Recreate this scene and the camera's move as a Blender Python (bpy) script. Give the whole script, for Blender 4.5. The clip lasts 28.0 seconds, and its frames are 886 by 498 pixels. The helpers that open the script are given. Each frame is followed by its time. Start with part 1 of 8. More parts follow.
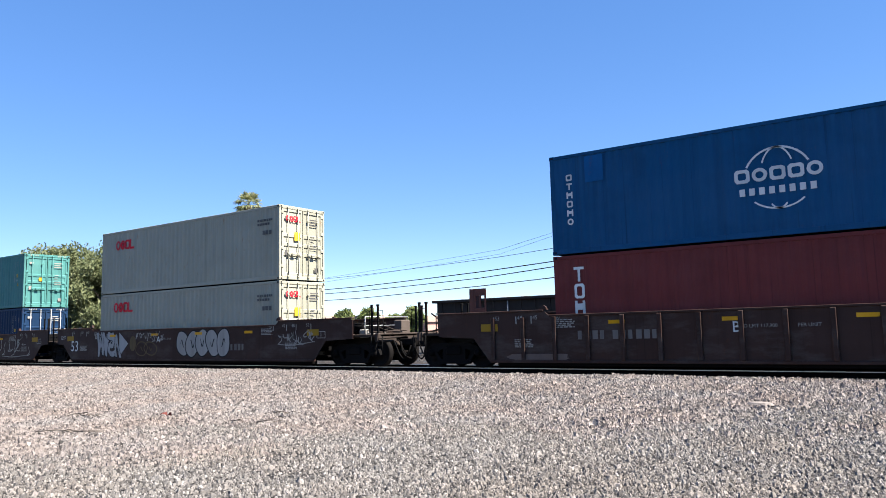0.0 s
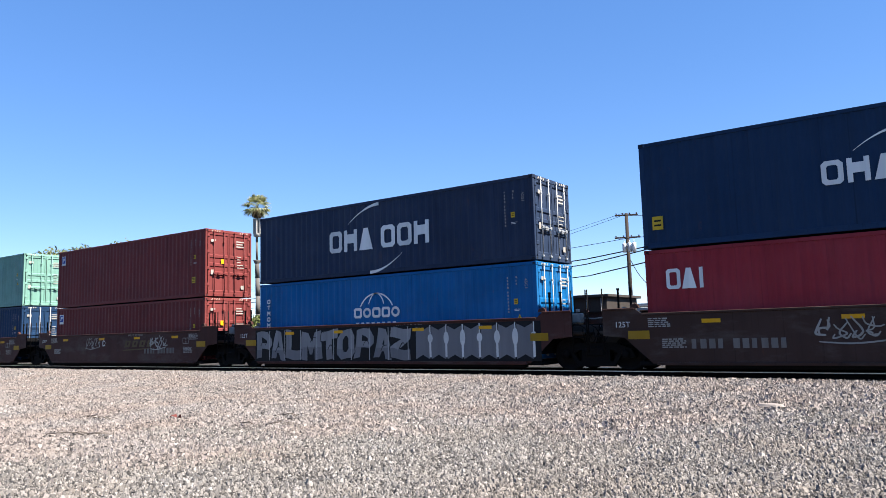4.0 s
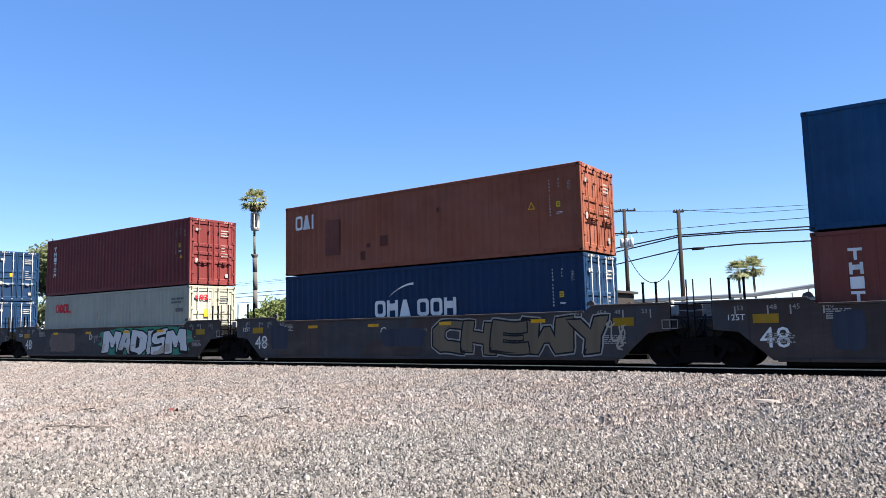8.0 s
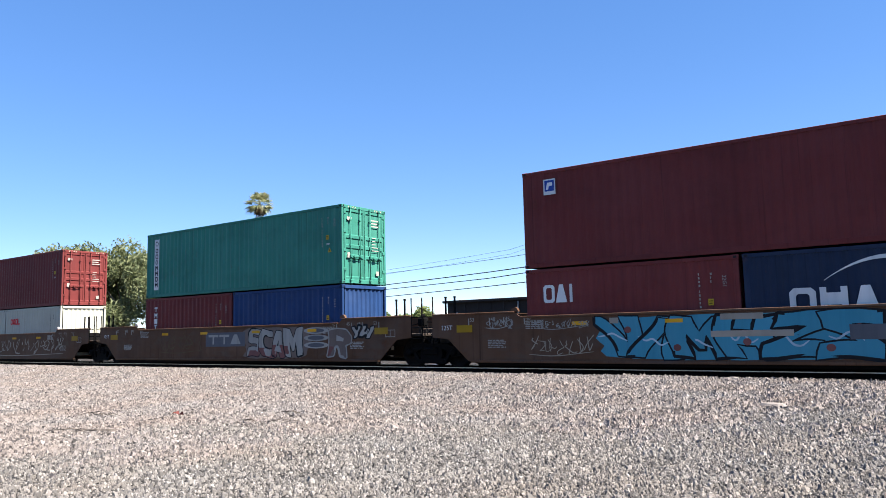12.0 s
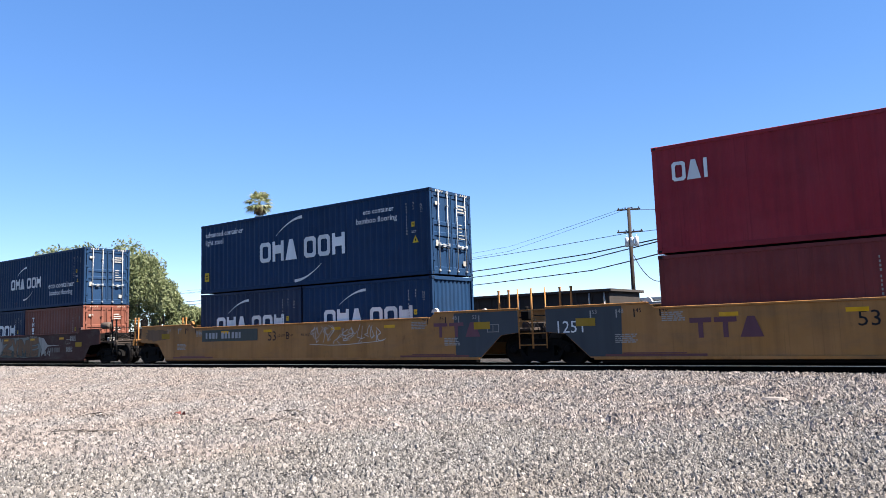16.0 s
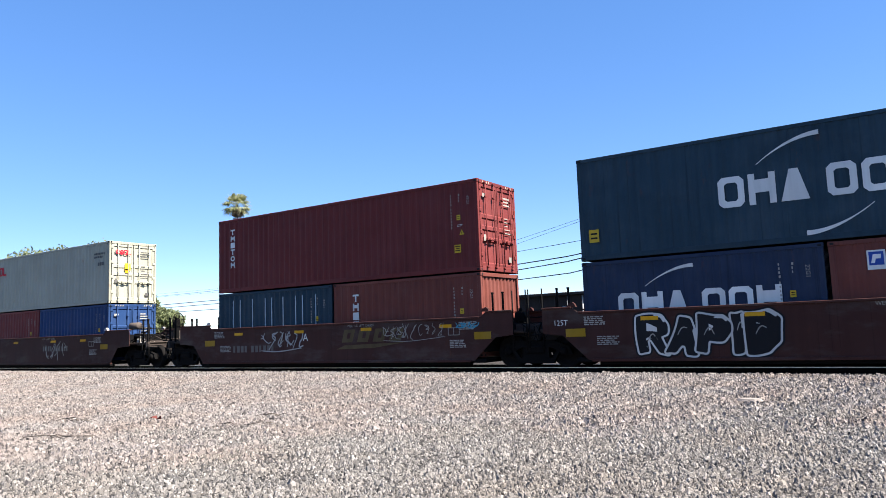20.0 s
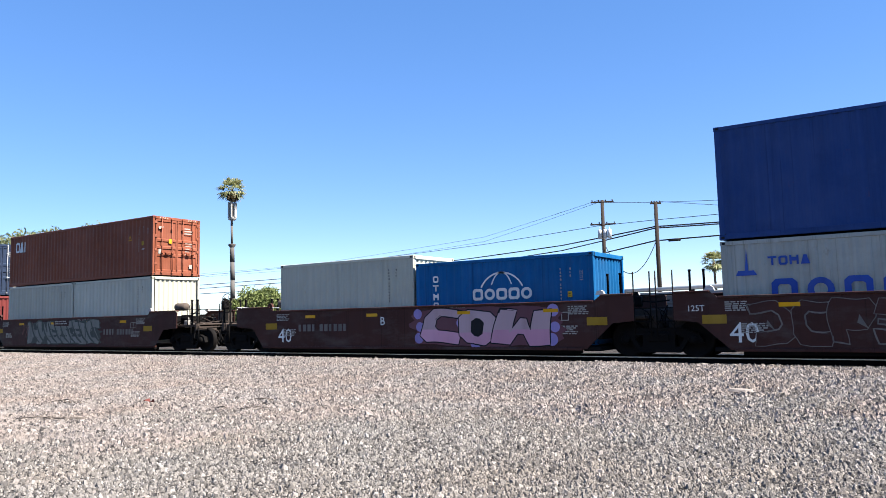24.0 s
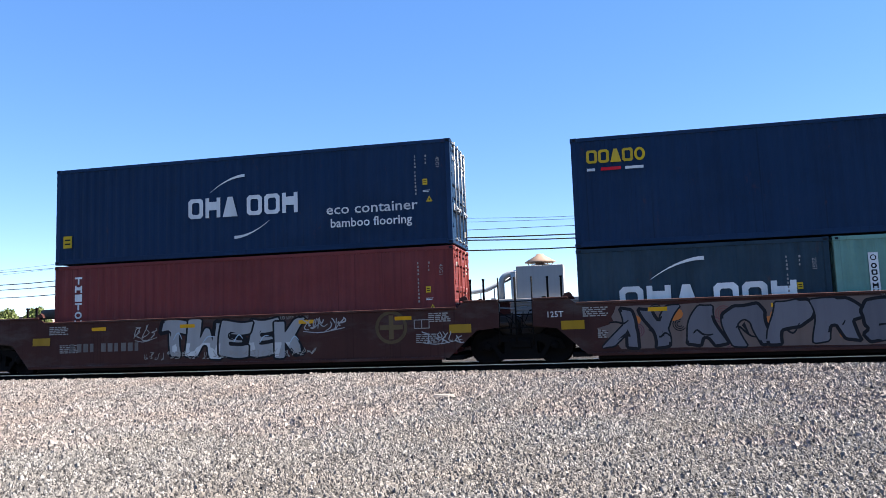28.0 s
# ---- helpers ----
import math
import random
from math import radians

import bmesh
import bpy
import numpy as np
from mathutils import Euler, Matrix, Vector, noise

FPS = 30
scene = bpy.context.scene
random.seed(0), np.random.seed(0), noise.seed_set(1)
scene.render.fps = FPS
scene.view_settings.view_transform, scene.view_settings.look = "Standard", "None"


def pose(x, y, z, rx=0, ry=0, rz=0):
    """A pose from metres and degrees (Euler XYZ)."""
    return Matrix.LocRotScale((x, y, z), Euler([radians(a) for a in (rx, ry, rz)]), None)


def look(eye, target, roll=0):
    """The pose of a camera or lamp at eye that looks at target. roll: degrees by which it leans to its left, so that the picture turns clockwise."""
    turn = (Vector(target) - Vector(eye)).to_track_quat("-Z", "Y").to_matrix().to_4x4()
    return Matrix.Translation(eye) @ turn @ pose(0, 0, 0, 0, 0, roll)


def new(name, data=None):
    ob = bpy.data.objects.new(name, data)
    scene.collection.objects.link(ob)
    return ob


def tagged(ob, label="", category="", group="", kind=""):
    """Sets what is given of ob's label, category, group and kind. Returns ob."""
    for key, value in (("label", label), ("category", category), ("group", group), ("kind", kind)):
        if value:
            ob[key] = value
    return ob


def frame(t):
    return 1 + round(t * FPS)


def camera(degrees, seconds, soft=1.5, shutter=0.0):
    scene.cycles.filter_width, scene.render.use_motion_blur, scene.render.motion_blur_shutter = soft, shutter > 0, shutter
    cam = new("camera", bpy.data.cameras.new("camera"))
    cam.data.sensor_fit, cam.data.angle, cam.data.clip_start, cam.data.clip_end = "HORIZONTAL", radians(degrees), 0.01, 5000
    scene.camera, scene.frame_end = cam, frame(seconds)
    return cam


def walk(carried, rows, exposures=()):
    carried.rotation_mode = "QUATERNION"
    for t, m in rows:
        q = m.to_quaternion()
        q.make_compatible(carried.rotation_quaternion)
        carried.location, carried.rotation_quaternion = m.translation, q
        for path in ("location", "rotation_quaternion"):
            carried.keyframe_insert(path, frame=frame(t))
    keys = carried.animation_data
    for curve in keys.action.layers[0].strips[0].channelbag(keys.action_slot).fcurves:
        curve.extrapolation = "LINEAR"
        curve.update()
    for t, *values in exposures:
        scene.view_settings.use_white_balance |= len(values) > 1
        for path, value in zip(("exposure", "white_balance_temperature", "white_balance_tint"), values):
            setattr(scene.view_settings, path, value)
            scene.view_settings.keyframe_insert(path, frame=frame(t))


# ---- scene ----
# World: x along the track in the train's direction, y away from the camera, z up from the rail heads.
CAM_Z = 1.20
cam = camera(63.1, 28.0, soft=0.55)
PATH = [
    (0.0, 96.41, 1.42, 34.72), (0.5, 96.33, 1.36, 34.76), (1.0, 96.28, 1.53, 34.79), (1.5, 96.38, 1.60, 34.74),
    (2.0, 96.56, 1.65, 34.69), (2.5, 96.72, 1.64, 34.64), (3.0, 96.79, 1.68, 34.65), (3.5, 96.74, 1.63, 34.86),
    (4.0, 96.58, 1.55, 35.38), (4.5, 96.37, 1.52, 35.87), (5.5, 95.95, 1.45, 36.07), (6.5, 95.78, 1.37, 35.74),
    (7.0, 95.88, 1.23, 35.32), (7.5, 96.01, 1.21, 35.16), (8.0, 96.17, 1.31, 35.17), (8.5, 96.29, 1.44, 35.28),
    (9.0, 96.41, 1.51, 35.47), (9.5, 96.45, 1.59, 35.66), (10.0, 96.48, 1.64, 35.80), (10.5, 96.48, 1.65, 35.89),
    (11.0, 96.44, 1.53, 35.85), (11.5, 96.45, 1.44, 35.71), (12.0, 96.43, 1.35, 35.54), (12.5, 96.40, 1.28, 35.45),
    (14.5, 96.18, 1.52, 35.61), (15.0, 96.14, 1.71, 35.65), (15.5, 96.16, 1.80, 35.64), (16.0, 96.24, 1.91, 35.61),
    (16.5, 96.29, 2.04, 35.59), (17.0, 96.34, 2.09, 35.54), (17.5, 96.35, 2.05, 35.42), (18.0, 96.35, 2.00, 35.14),
    (18.5, 96.34, 1.97, 34.81), (19.0, 96.32, 2.02, 34.37), (19.5, 96.36, 2.02, 34.08), (20.0, 96.39, 2.06, 33.97),
    (20.5, 96.36, 2.00, 34.04), (21.5, 95.80, 1.85, 34.57), (22.5, 95.11, 1.68, 34.75), (23.0, 95.00, 1.61, 34.43),
    (23.5, 95.12, 1.50, 34.00), (24.0, 95.37, 1.30, 33.49), (24.5, 95.54, 1.19, 33.12), (25.0, 95.68, 1.09, 32.71),
    (25.5, 95.72, 1.05, 32.36), (26.0, 95.71, 1.14, 31.64), (26.5, 95.67, 1.25, 30.21), (27.0, 95.61, 1.52, 26.57),
    (27.5, 95.66, 1.67, 20.97), (28.0, 95.70, 2.00, 11.33),
]
walk(cam, [(t, pose(0, 0, CAM_Z, a, b, c)) for t, a, b, c in PATH], exposures=[(0.0, 1.90), (12.0, 1.92), (17.0, 1.94), (20.0, 1.98), (25.0, 1.94), (27.0, 2.02), (28.0, 2.10)])

# ---- light ----
SUN_EL, SUN_AZ = 52.0, 3.5          # degrees above the horizon; degrees from the train's heading towards the far side
world = bpy.data.worlds.new("sky")
scene.world = world
world.use_nodes = True
wn, wl = world.node_tree.nodes, world.node_tree.links
sky = wn.new("ShaderNodeTexSky")
sky.sky_type = "NISHITA"
sky.sun_disc = False
sky.sun_elevation = radians(SUN_EL)
sky.sun_rotation = radians(90 - SUN_AZ)
sky.air_density, sky.dust_density, sky.ozone_density = 0.62, 0.0, 3.0
deep = wn.new("ShaderNodeHueSaturation")
deep.inputs["Hue"].default_value, deep.inputs["Saturation"].default_value, deep.inputs["Value"].default_value = 0.512, 1.60, 2.92
even = wn.new("ShaderNodeGamma")
even.inputs["Gamma"].default_value = 0.57
wl.new(sky.outputs[0], even.inputs["Color"])
wl.new(even.outputs[0], deep.inputs["Color"])
wl.new(deep.outputs[0], wn["Background"].inputs[0])
wn["Background"].inputs[1].default_value = 0.0445
sun = new("sun", bpy.data.lights.new("sun", "SUN"))
sun.data.energy, sun.data.angle, sun.data.color = 5.0, radians(0.53), (1.0, 0.95, 0.87)
sd = Vector((math.cos(radians(SUN_EL)) * math.cos(radians(SUN_AZ)), math.cos(radians(SUN_EL)) * math.sin(radians(SUN_AZ)), math.sin(radians(SUN_EL))))
sun.matrix_world = look(sd * 100, (0, 0, 0))

# ---- geometry helpers ----
class Geo:
    """Vertices and faces gathered from simple solids."""

    def __init__(self):
        self.v, self.f, self.s = [], [], []

    def add(self, verts, faces, smooth=False):
        n = len(self.v)
        self.v += [tuple(p) for p in verts]
        self.f += [tuple(i + n for i in face) for face in faces]
        self.s += [smooth] * len(faces)
        return self

    def box(self, x0, x1, y0, y1, z0, z1):
        p = [(x, y, z) for x in (x0, x1) for y in (y0, y1) for z in (z0, z1)]
        return self.add(p, [(0, 1, 3, 2), (4, 6, 7, 5), (0, 4, 5, 1), (2, 3, 7, 6), (0, 2, 6, 4), (1, 5, 7, 3)])

    def cham(self, x0, x1, y0, y1, z0, z1, c=0.01):
        """A box with its twelve edges cut."""
        q = []
        for x, sx in ((x0, 1), (x1, -1)):
            for y, sy in ((y0, 1), (y1, -1)):
                for z, sz in ((z0, 1), (z1, -1)):
                    q.append(((x, y + sy * c, z + sz * c), (x + sx * c, y, z + sz * c), (x + sx * c, y + sy * c, z)))
        v = [p for t in q for p in t]
        i = lambda a, b, d, k: (a * 4 + b * 2 + d) * 3 + k
        fs = []
        for a in (0, 1):
            fs.append([i(a, 0, 0, 0), i(a, 0, 1, 0), i(a, 1, 1, 0), i(a, 1, 0, 0)])
            fs.append([i(0, a, 0, 1), i(1, a, 0, 1), i(1, a, 1, 1), i(0, a, 1, 1)])
            fs.append([i(0, 0, a, 2), i(0, 1, a, 2), i(1, 1, a, 2), i(1, 0, a, 2)])
        for a in (0, 1):
            for b in (0, 1):
                fs.append([i(0, a, b, 1), i(1, a, b, 1), i(1, a, b, 2), i(0, a, b, 2)])
                fs.append([i(a, 0, b, 0), i(a, 1, b, 0), i(a, 1, b, 2), i(a, 0, b, 2)])
                fs.append([i(a, b, 0, 0), i(a, b, 1, 0), i(a, b, 1, 1), i(a, b, 0, 1)])
                for d in (0, 1):
                    fs.append([i(a, b, d, 0), i(a, b, d, 1), i(a, b, d, 2)])
        return self.add(v, fs)

    def prism(self, poly, y0, y1):
        """A polygon of (x, z) run from y0 to y1."""
        n = len(poly)
        v = [(x, y0, z) for x, z in poly] + [(x, y1, z) for x, z in poly]
        fs = [tuple(range(n)), tuple(range(2 * n - 1, n - 1, -1))]
        fs += [((k + 1) % n, k, k + n, (k + 1) % n + n) for k in range(n)]
        return self.add(v, fs)

    def flat(self, poly, y):
        """A sheet of (x, z) that faces the camera's side."""
        return self.add([(x, y, z) for x, z in poly], [tuple(range(len(poly)))])

    def rod(self, p0, p1, r, n=8, r1=None):
        a, b = Vector(p0), Vector(p1)
        d = (b - a).normalized()
        u = d.orthogonal().normalized()
        w = d.cross(u)
        r1 = r if r1 is None else r1
        ring = lambda c, q: [tuple(c + (u * math.cos(2 * math.pi * k / n) + w * math.sin(2 * math.pi * k / n)) * q) for k in range(n)]
        base = len(self.v)
        self.add(ring(a, r) + ring(b, r1), [(k, (k + 1) % n, (k + 1) % n + n, k + n) for k in range(n)], True)
        self.f += [tuple(base + k for k in range(n - 1, -1, -1)), tuple(base + n + k for k in range(n))]
        self.s += [False, False]
        return self

    def tube(self, pts, r, n=6):
        """One bent bar through the points."""
        pts = [Vector(p) for p in pts]
        v, m = [], len(pts)
        u = (pts[1] - pts[0]).orthogonal().normalized()
        for k, p in enumerate(pts):
            d = (pts[min(k + 1, m - 1)] - pts[max(k - 1, 0)]).normalized()
            u = (u - d * u.dot(d)).normalized()
            w = d.cross(u)
            v += [tuple(p + (u * math.cos(2 * math.pi * j / n) + w * math.sin(2 * math.pi * j / n)) * r) for j in range(n)]
        fs = [(k * n + j, k * n + (j + 1) % n, (k + 1) * n + (j + 1) % n, (k + 1) * n + j) for k in range(m - 1) for j in range(n)]
        self.add(v, fs, True)
        b = len(self.v) - len(v)
        self.f += [tuple(b + j for j in range(n - 1, -1, -1)), tuple(b + (m - 1) * n + j for j in range(n))]
        self.s += [False, False]
        return self

    def lathe(self, profile, c, n=20, axis="y"):
        """A profile of (along, radius) turned about an axis through c."""
        v, fs = [], []
        for h, r in profile:
            for k in range(n):
                a = 2 * math.pi * k / n
                p, q = r * math.cos(a), r * math.sin(a)
                d = {"y": (p, h, q), "x": (h, p, q), "z": (p, q, h)}[axis]
                v.append((c[0] + d[0], c[1] + d[1], c[2] + d[2]))
        for j in range(len(profile) - 1):
            for k in range(n):
                fs.append((j * n + k, j * n + (k + 1) % n, (j + 1) * n + (k + 1) % n, (j + 1) * n + k))
        return self.add(v, fs, True)

    def mesh(self, name):
        me = bpy.data.meshes.new(name)
        me.from_pydata(self.v, [], self.f)
        me.polygons.foreach_set("use_smooth", self.s)
        me.materials.append(None)
        bm = bmesh.new()
        bm.from_mesh(me)
        bmesh.ops.recalc_face_normals(bm, faces=bm.faces) if len(self.f) > 1 and not name.startswith("paint") else None
        bm.to_mesh(me)
        bm.free()
        return me


MESHES = {}


def cached(key, name, make):
    """The mesh of that key, made once."""
    if key not in MESHES:
        MESHES[key] = make().mesh(name)
    return MESHES[key]


def put(name, mesh, mat, parent=None, at=(0, 0, 0), label=""):
    """ONE mesh object, with its material on the object, under a thing or a part."""
    ob = new(name, mesh)
    ob.location = at
    if parent is not None:
        ob.parent = parent
    if mat is not None:
        ob.material_slots[0].link = "OBJECT"
        ob.material_slots[0].material = mat
    if label:
        ob["label"] = label
    return ob


# ---- writing, with the built-in font ----
WORDS = {}


def letter(words):
    """Meshes of the words, one unit high, left end at x 0, in the plane y 0."""
    made = {}
    for w, fat in words:
        cu = bpy.data.curves.new("writing", "FONT")
        cu.body, cu.size, cu.offset, cu.resolution_u = w, 1.4, fat, 2
        ob = new("writing", cu)
        made[(w, fat)] = ob
    dg = bpy.context.evaluated_depsgraph_get()
    dg.update()
    for k, ob in made.items():
        me = bpy.data.meshes.new_from_object(ob.evaluated_get(dg))
        co = np.empty(len(me.vertices) * 3)
        me.vertices.foreach_get("co", co)
        co = co.reshape(-1, 3)
        x0, width = (co[:, 0].min(), np.ptp(co[:, 0])) if len(co) else (0, 1)
        out = np.stack([co[:, 0] - x0, np.zeros(len(co)), co[:, 1]], 1)
        me.vertices.foreach_set("co", out.ravel())
        me.name = "paint_writing"
        me.materials.clear()
        me.materials.append(None)
        WORDS[k] = (me, width)
    for ob in made.values():
        cu = ob.data
        bpy.data.objects.remove(ob)
        bpy.data.curves.remove(cu)


def write(word, mat, parent, x, y, z, high, name="lettering", wide=None, fat=0.0, shear=0.0, label=""):
    """Writing that starts at x and stands on z, that high and, if given, that wide."""
    me, width = WORDS[(word, fat)]
    ob = put(name, me, mat, parent, (x, y, z), label)
    ob.scale = ((wide / width) if wide else high, 1, high)
    return ob

# ---- materials ----
MATS = {}


def node_mat(name):
    m = bpy.data.materials.new(name)
    m.use_nodes = True
    return m, m.node_tree.nodes, m.node_tree.links, m.node_tree.nodes["Principled BSDF"]


def paint(name, col, rough=0.5, fade=0.25, rust=0.25, dirt=0.3, rustcol=(0.10, 0.035, 0.015), metal=0.0, bump=0.15, spec=0.06, patch=None, grime=0.0, dust=0.0):
    """Weathered paint on steel: large fading, dirt that runs down, specks of rust, fine grain."""
    if name in MATS:
        return MATS[name]
    m, n, l, b = node_mat(name)
    tc = n.new("ShaderNodeTexCoord")
    oi = n.new("ShaderNodeObjectInfo")
    off = n.new("ShaderNodeVectorMath"); off.operation = "ADD"
    mul = n.new("ShaderNodeVectorMath"); mul.operation = "SCALE"; mul.inputs[0].default_value = (31, 17, 7)
    l.new(oi.outputs["Random"], mul.inputs["Scale"])
    l.new(tc.outputs["Object"], off.inputs[0]); l.new(mul.outputs[0], off.inputs[1])

    def noise_tex(scale, detail, sx=1, sy=1, sz=1, rough_=0.55):
        mp = n.new("ShaderNodeMapping")
        mp.inputs["Scale"].default_value = (sx, sy, sz)
        t = n.new("ShaderNodeTexNoise")
        t.inputs["Scale"].default_value, t.inputs["Detail"].default_value, t.inputs["Roughness"].default_value = scale, detail, rough_
        l.new(off.outputs[0], mp.inputs[0]); l.new(mp.outputs[0], t.inputs["Vector"])
        return t.outputs["Fac"]

    def ramp(fac, a, z, amount):
        r = n.new("ShaderNodeMapRange")
        r.inputs[1].default_value, r.inputs[2].default_value, r.inputs[4].default_value = a, z, amount
        l.new(fac, r.inputs[0])
        return r.outputs[0]

    def mix(fac, a, bcol):
        k = n.new("ShaderNodeMix"); k.data_type = "RGBA"
        l.new(fac, k.inputs[0])
        if isinstance(a, tuple):
            k.inputs[6].default_value = (*a, 1)
        else:
            l.new(a, k.inputs[6])
        k.inputs[7].default_value = (*bcol, 1)
        return k.outputs[2]

    grey = sum(col) / 3
    faded = tuple(min(0.9, c * 0.95 + grey * 0.35 + 0.006) for c in col)
    c = mix(ramp(noise_tex(0.7, 4), 0.40, 0.72, fade), tuple(col), faded)
    if patch:
        c = mix(ramp(noise_tex(0.55, 1.5, 0.5, 1, 0.8), 0.50, 0.53, 0.8), c, patch)
    c = mix(ramp(noise_tex(1.0, 5, 3.5, 3.5, 0.22), 0.46, 0.78, dirt), c, tuple(x * 0.38 + 0.004 for x in col))
    if grime:
        # thin dark runs and broad soiled places
        c = mix(ramp(noise_tex(1.0, 3, 14, 14, 0.16, 0.6), 0.60, 0.74, grime), c, tuple(x * 0.30 + 0.003 for x in col))
        c = mix(ramp(noise_tex(0.45, 6, 1, 1, 1.6, 0.65), 0.46, 0.68, grime * 0.8), c, tuple(x * 0.5 + 0.003 for x in col))
    if dust:
        c = mix(ramp(noise_tex(1.1, 7, 0.6, 1, 1.5, 0.68), 0.50, 0.70, dust), c, (0.085, 0.07, 0.06))
    c = mix(ramp(noise_tex(2.2, 7, 1.6, 1.6, 0.7, 0.7), 0.62, 0.72, rust), c, rustcol)
    hsv = n.new("ShaderNodeHueSaturation")
    vr = n.new("ShaderNodeMapRange"); vr.inputs[3].default_value, vr.inputs[4].default_value = 0.9, 1.1
    l.new(oi.outputs["Random"], vr.inputs[0]); l.new(vr.outputs[0], hsv.inputs["Value"]); l.new(c, hsv.inputs["Color"])
    l.new(hsv.outputs[0], b.inputs["Base Color"])
    grain = noise_tex(38, 4)
    rr = n.new("ShaderNodeMapRange"); rr.inputs[3].default_value, rr.inputs[4].default_value = rough - 0.12, rough + 0.16
    l.new(grain, rr.inputs[0]); l.new(rr.outputs[0], b.inputs["Roughness"])
    bp = n.new("ShaderNodeBump"); bp.inputs["Strength"].default_value, bp.inputs["Distance"].default_value = bump, 0.01
    big = noise_tex(2.0, 3)
    ad = n.new("ShaderNodeMath"); ad.operation = "ADD"
    l.new(grain, ad.inputs[0]); l.new(big, ad.inputs[1]); l.new(ad.outputs[0], bp.inputs["Height"])
    l.new(bp.outputs[0], b.inputs["Normal"])
    b.inputs["Metallic"].default_value = metal
    b.inputs["Specular IOR Level"].default_value = spec
    MATS[name] = m
    return m


def decal(name, col, wear=0.35, rough=0.55):
    """Thin paint of letters and marks, worn in places."""
    return paint("mark_" + name, col, rough, fade=0.3, rust=0.10, dirt=wear, bump=0.05)


def earth(name, cols, scale, bump=0.6, rough=0.95):
    """Ground of mixed stones: three colours, cells at two sizes."""
    m, n, l, b = node_mat(name)
    tc = n.new("ShaderNodeTexCoord")
    vo = n.new("ShaderNodeTexVoronoi"); vo.inputs["Scale"].default_value = scale
    v2 = n.new("ShaderNodeTexVoronoi"); v2.inputs["Scale"].default_value = scale * 2.7
    no = n.new("ShaderNodeTexNoise"); no.inputs["Scale"].default_value, no.inputs["Detail"].default_value = 0.35, 6
    for t in (vo, v2, no):
        l.new(tc.outputs["Object"], t.inputs["Vector"])
    cr = n.new("ShaderNodeValToRGB")
    cr.color_ramp.elements[0].color, cr.color_ramp.elements[1].color = (*cols[0], 1), (*cols[2], 1)
    cr.color_ramp.elements.new(0.5).color = (*cols[1], 1)
    l.new(no.outputs["Fac"], cr.inputs[0])
    hs = n.new("ShaderNodeHueSaturation"); l.new(cr.outputs[0], hs.inputs["Color"])
    sep = n.new("ShaderNodeSeparateColor"); l.new(vo.outputs["Color"], sep.inputs[0])
    mr = n.new("ShaderNodeMapRange"); mr.inputs[3].default_value, mr.inputs[4].default_value = 0.12, 1.9
    l.new(sep.outputs[0], mr.inputs[0]); l.new(mr.outputs[0], hs.inputs["Value"])
    l.new(hs.outputs[0], b.inputs["Base Color"])
    ad = n.new("ShaderNodeMath"); ad.operation = "ADD"
    l.new(vo.outputs["Distance"], ad.inputs[0]); l.new(v2.outputs["Distance"], ad.inputs[1])
    bp = n.new("ShaderNodeBump"); bp.inputs["Strength"].default_value, bp.inputs["Distance"].default_value = bump, 0.06
    bp.invert = True
    l.new(ad.outputs[0], bp.inputs["Height"]); l.new(bp.outputs[0], b.inputs["Normal"])
    b.inputs["Roughness"].default_value = rough
    b.inputs["Specular IOR Level"].default_value = 0.2
    return m


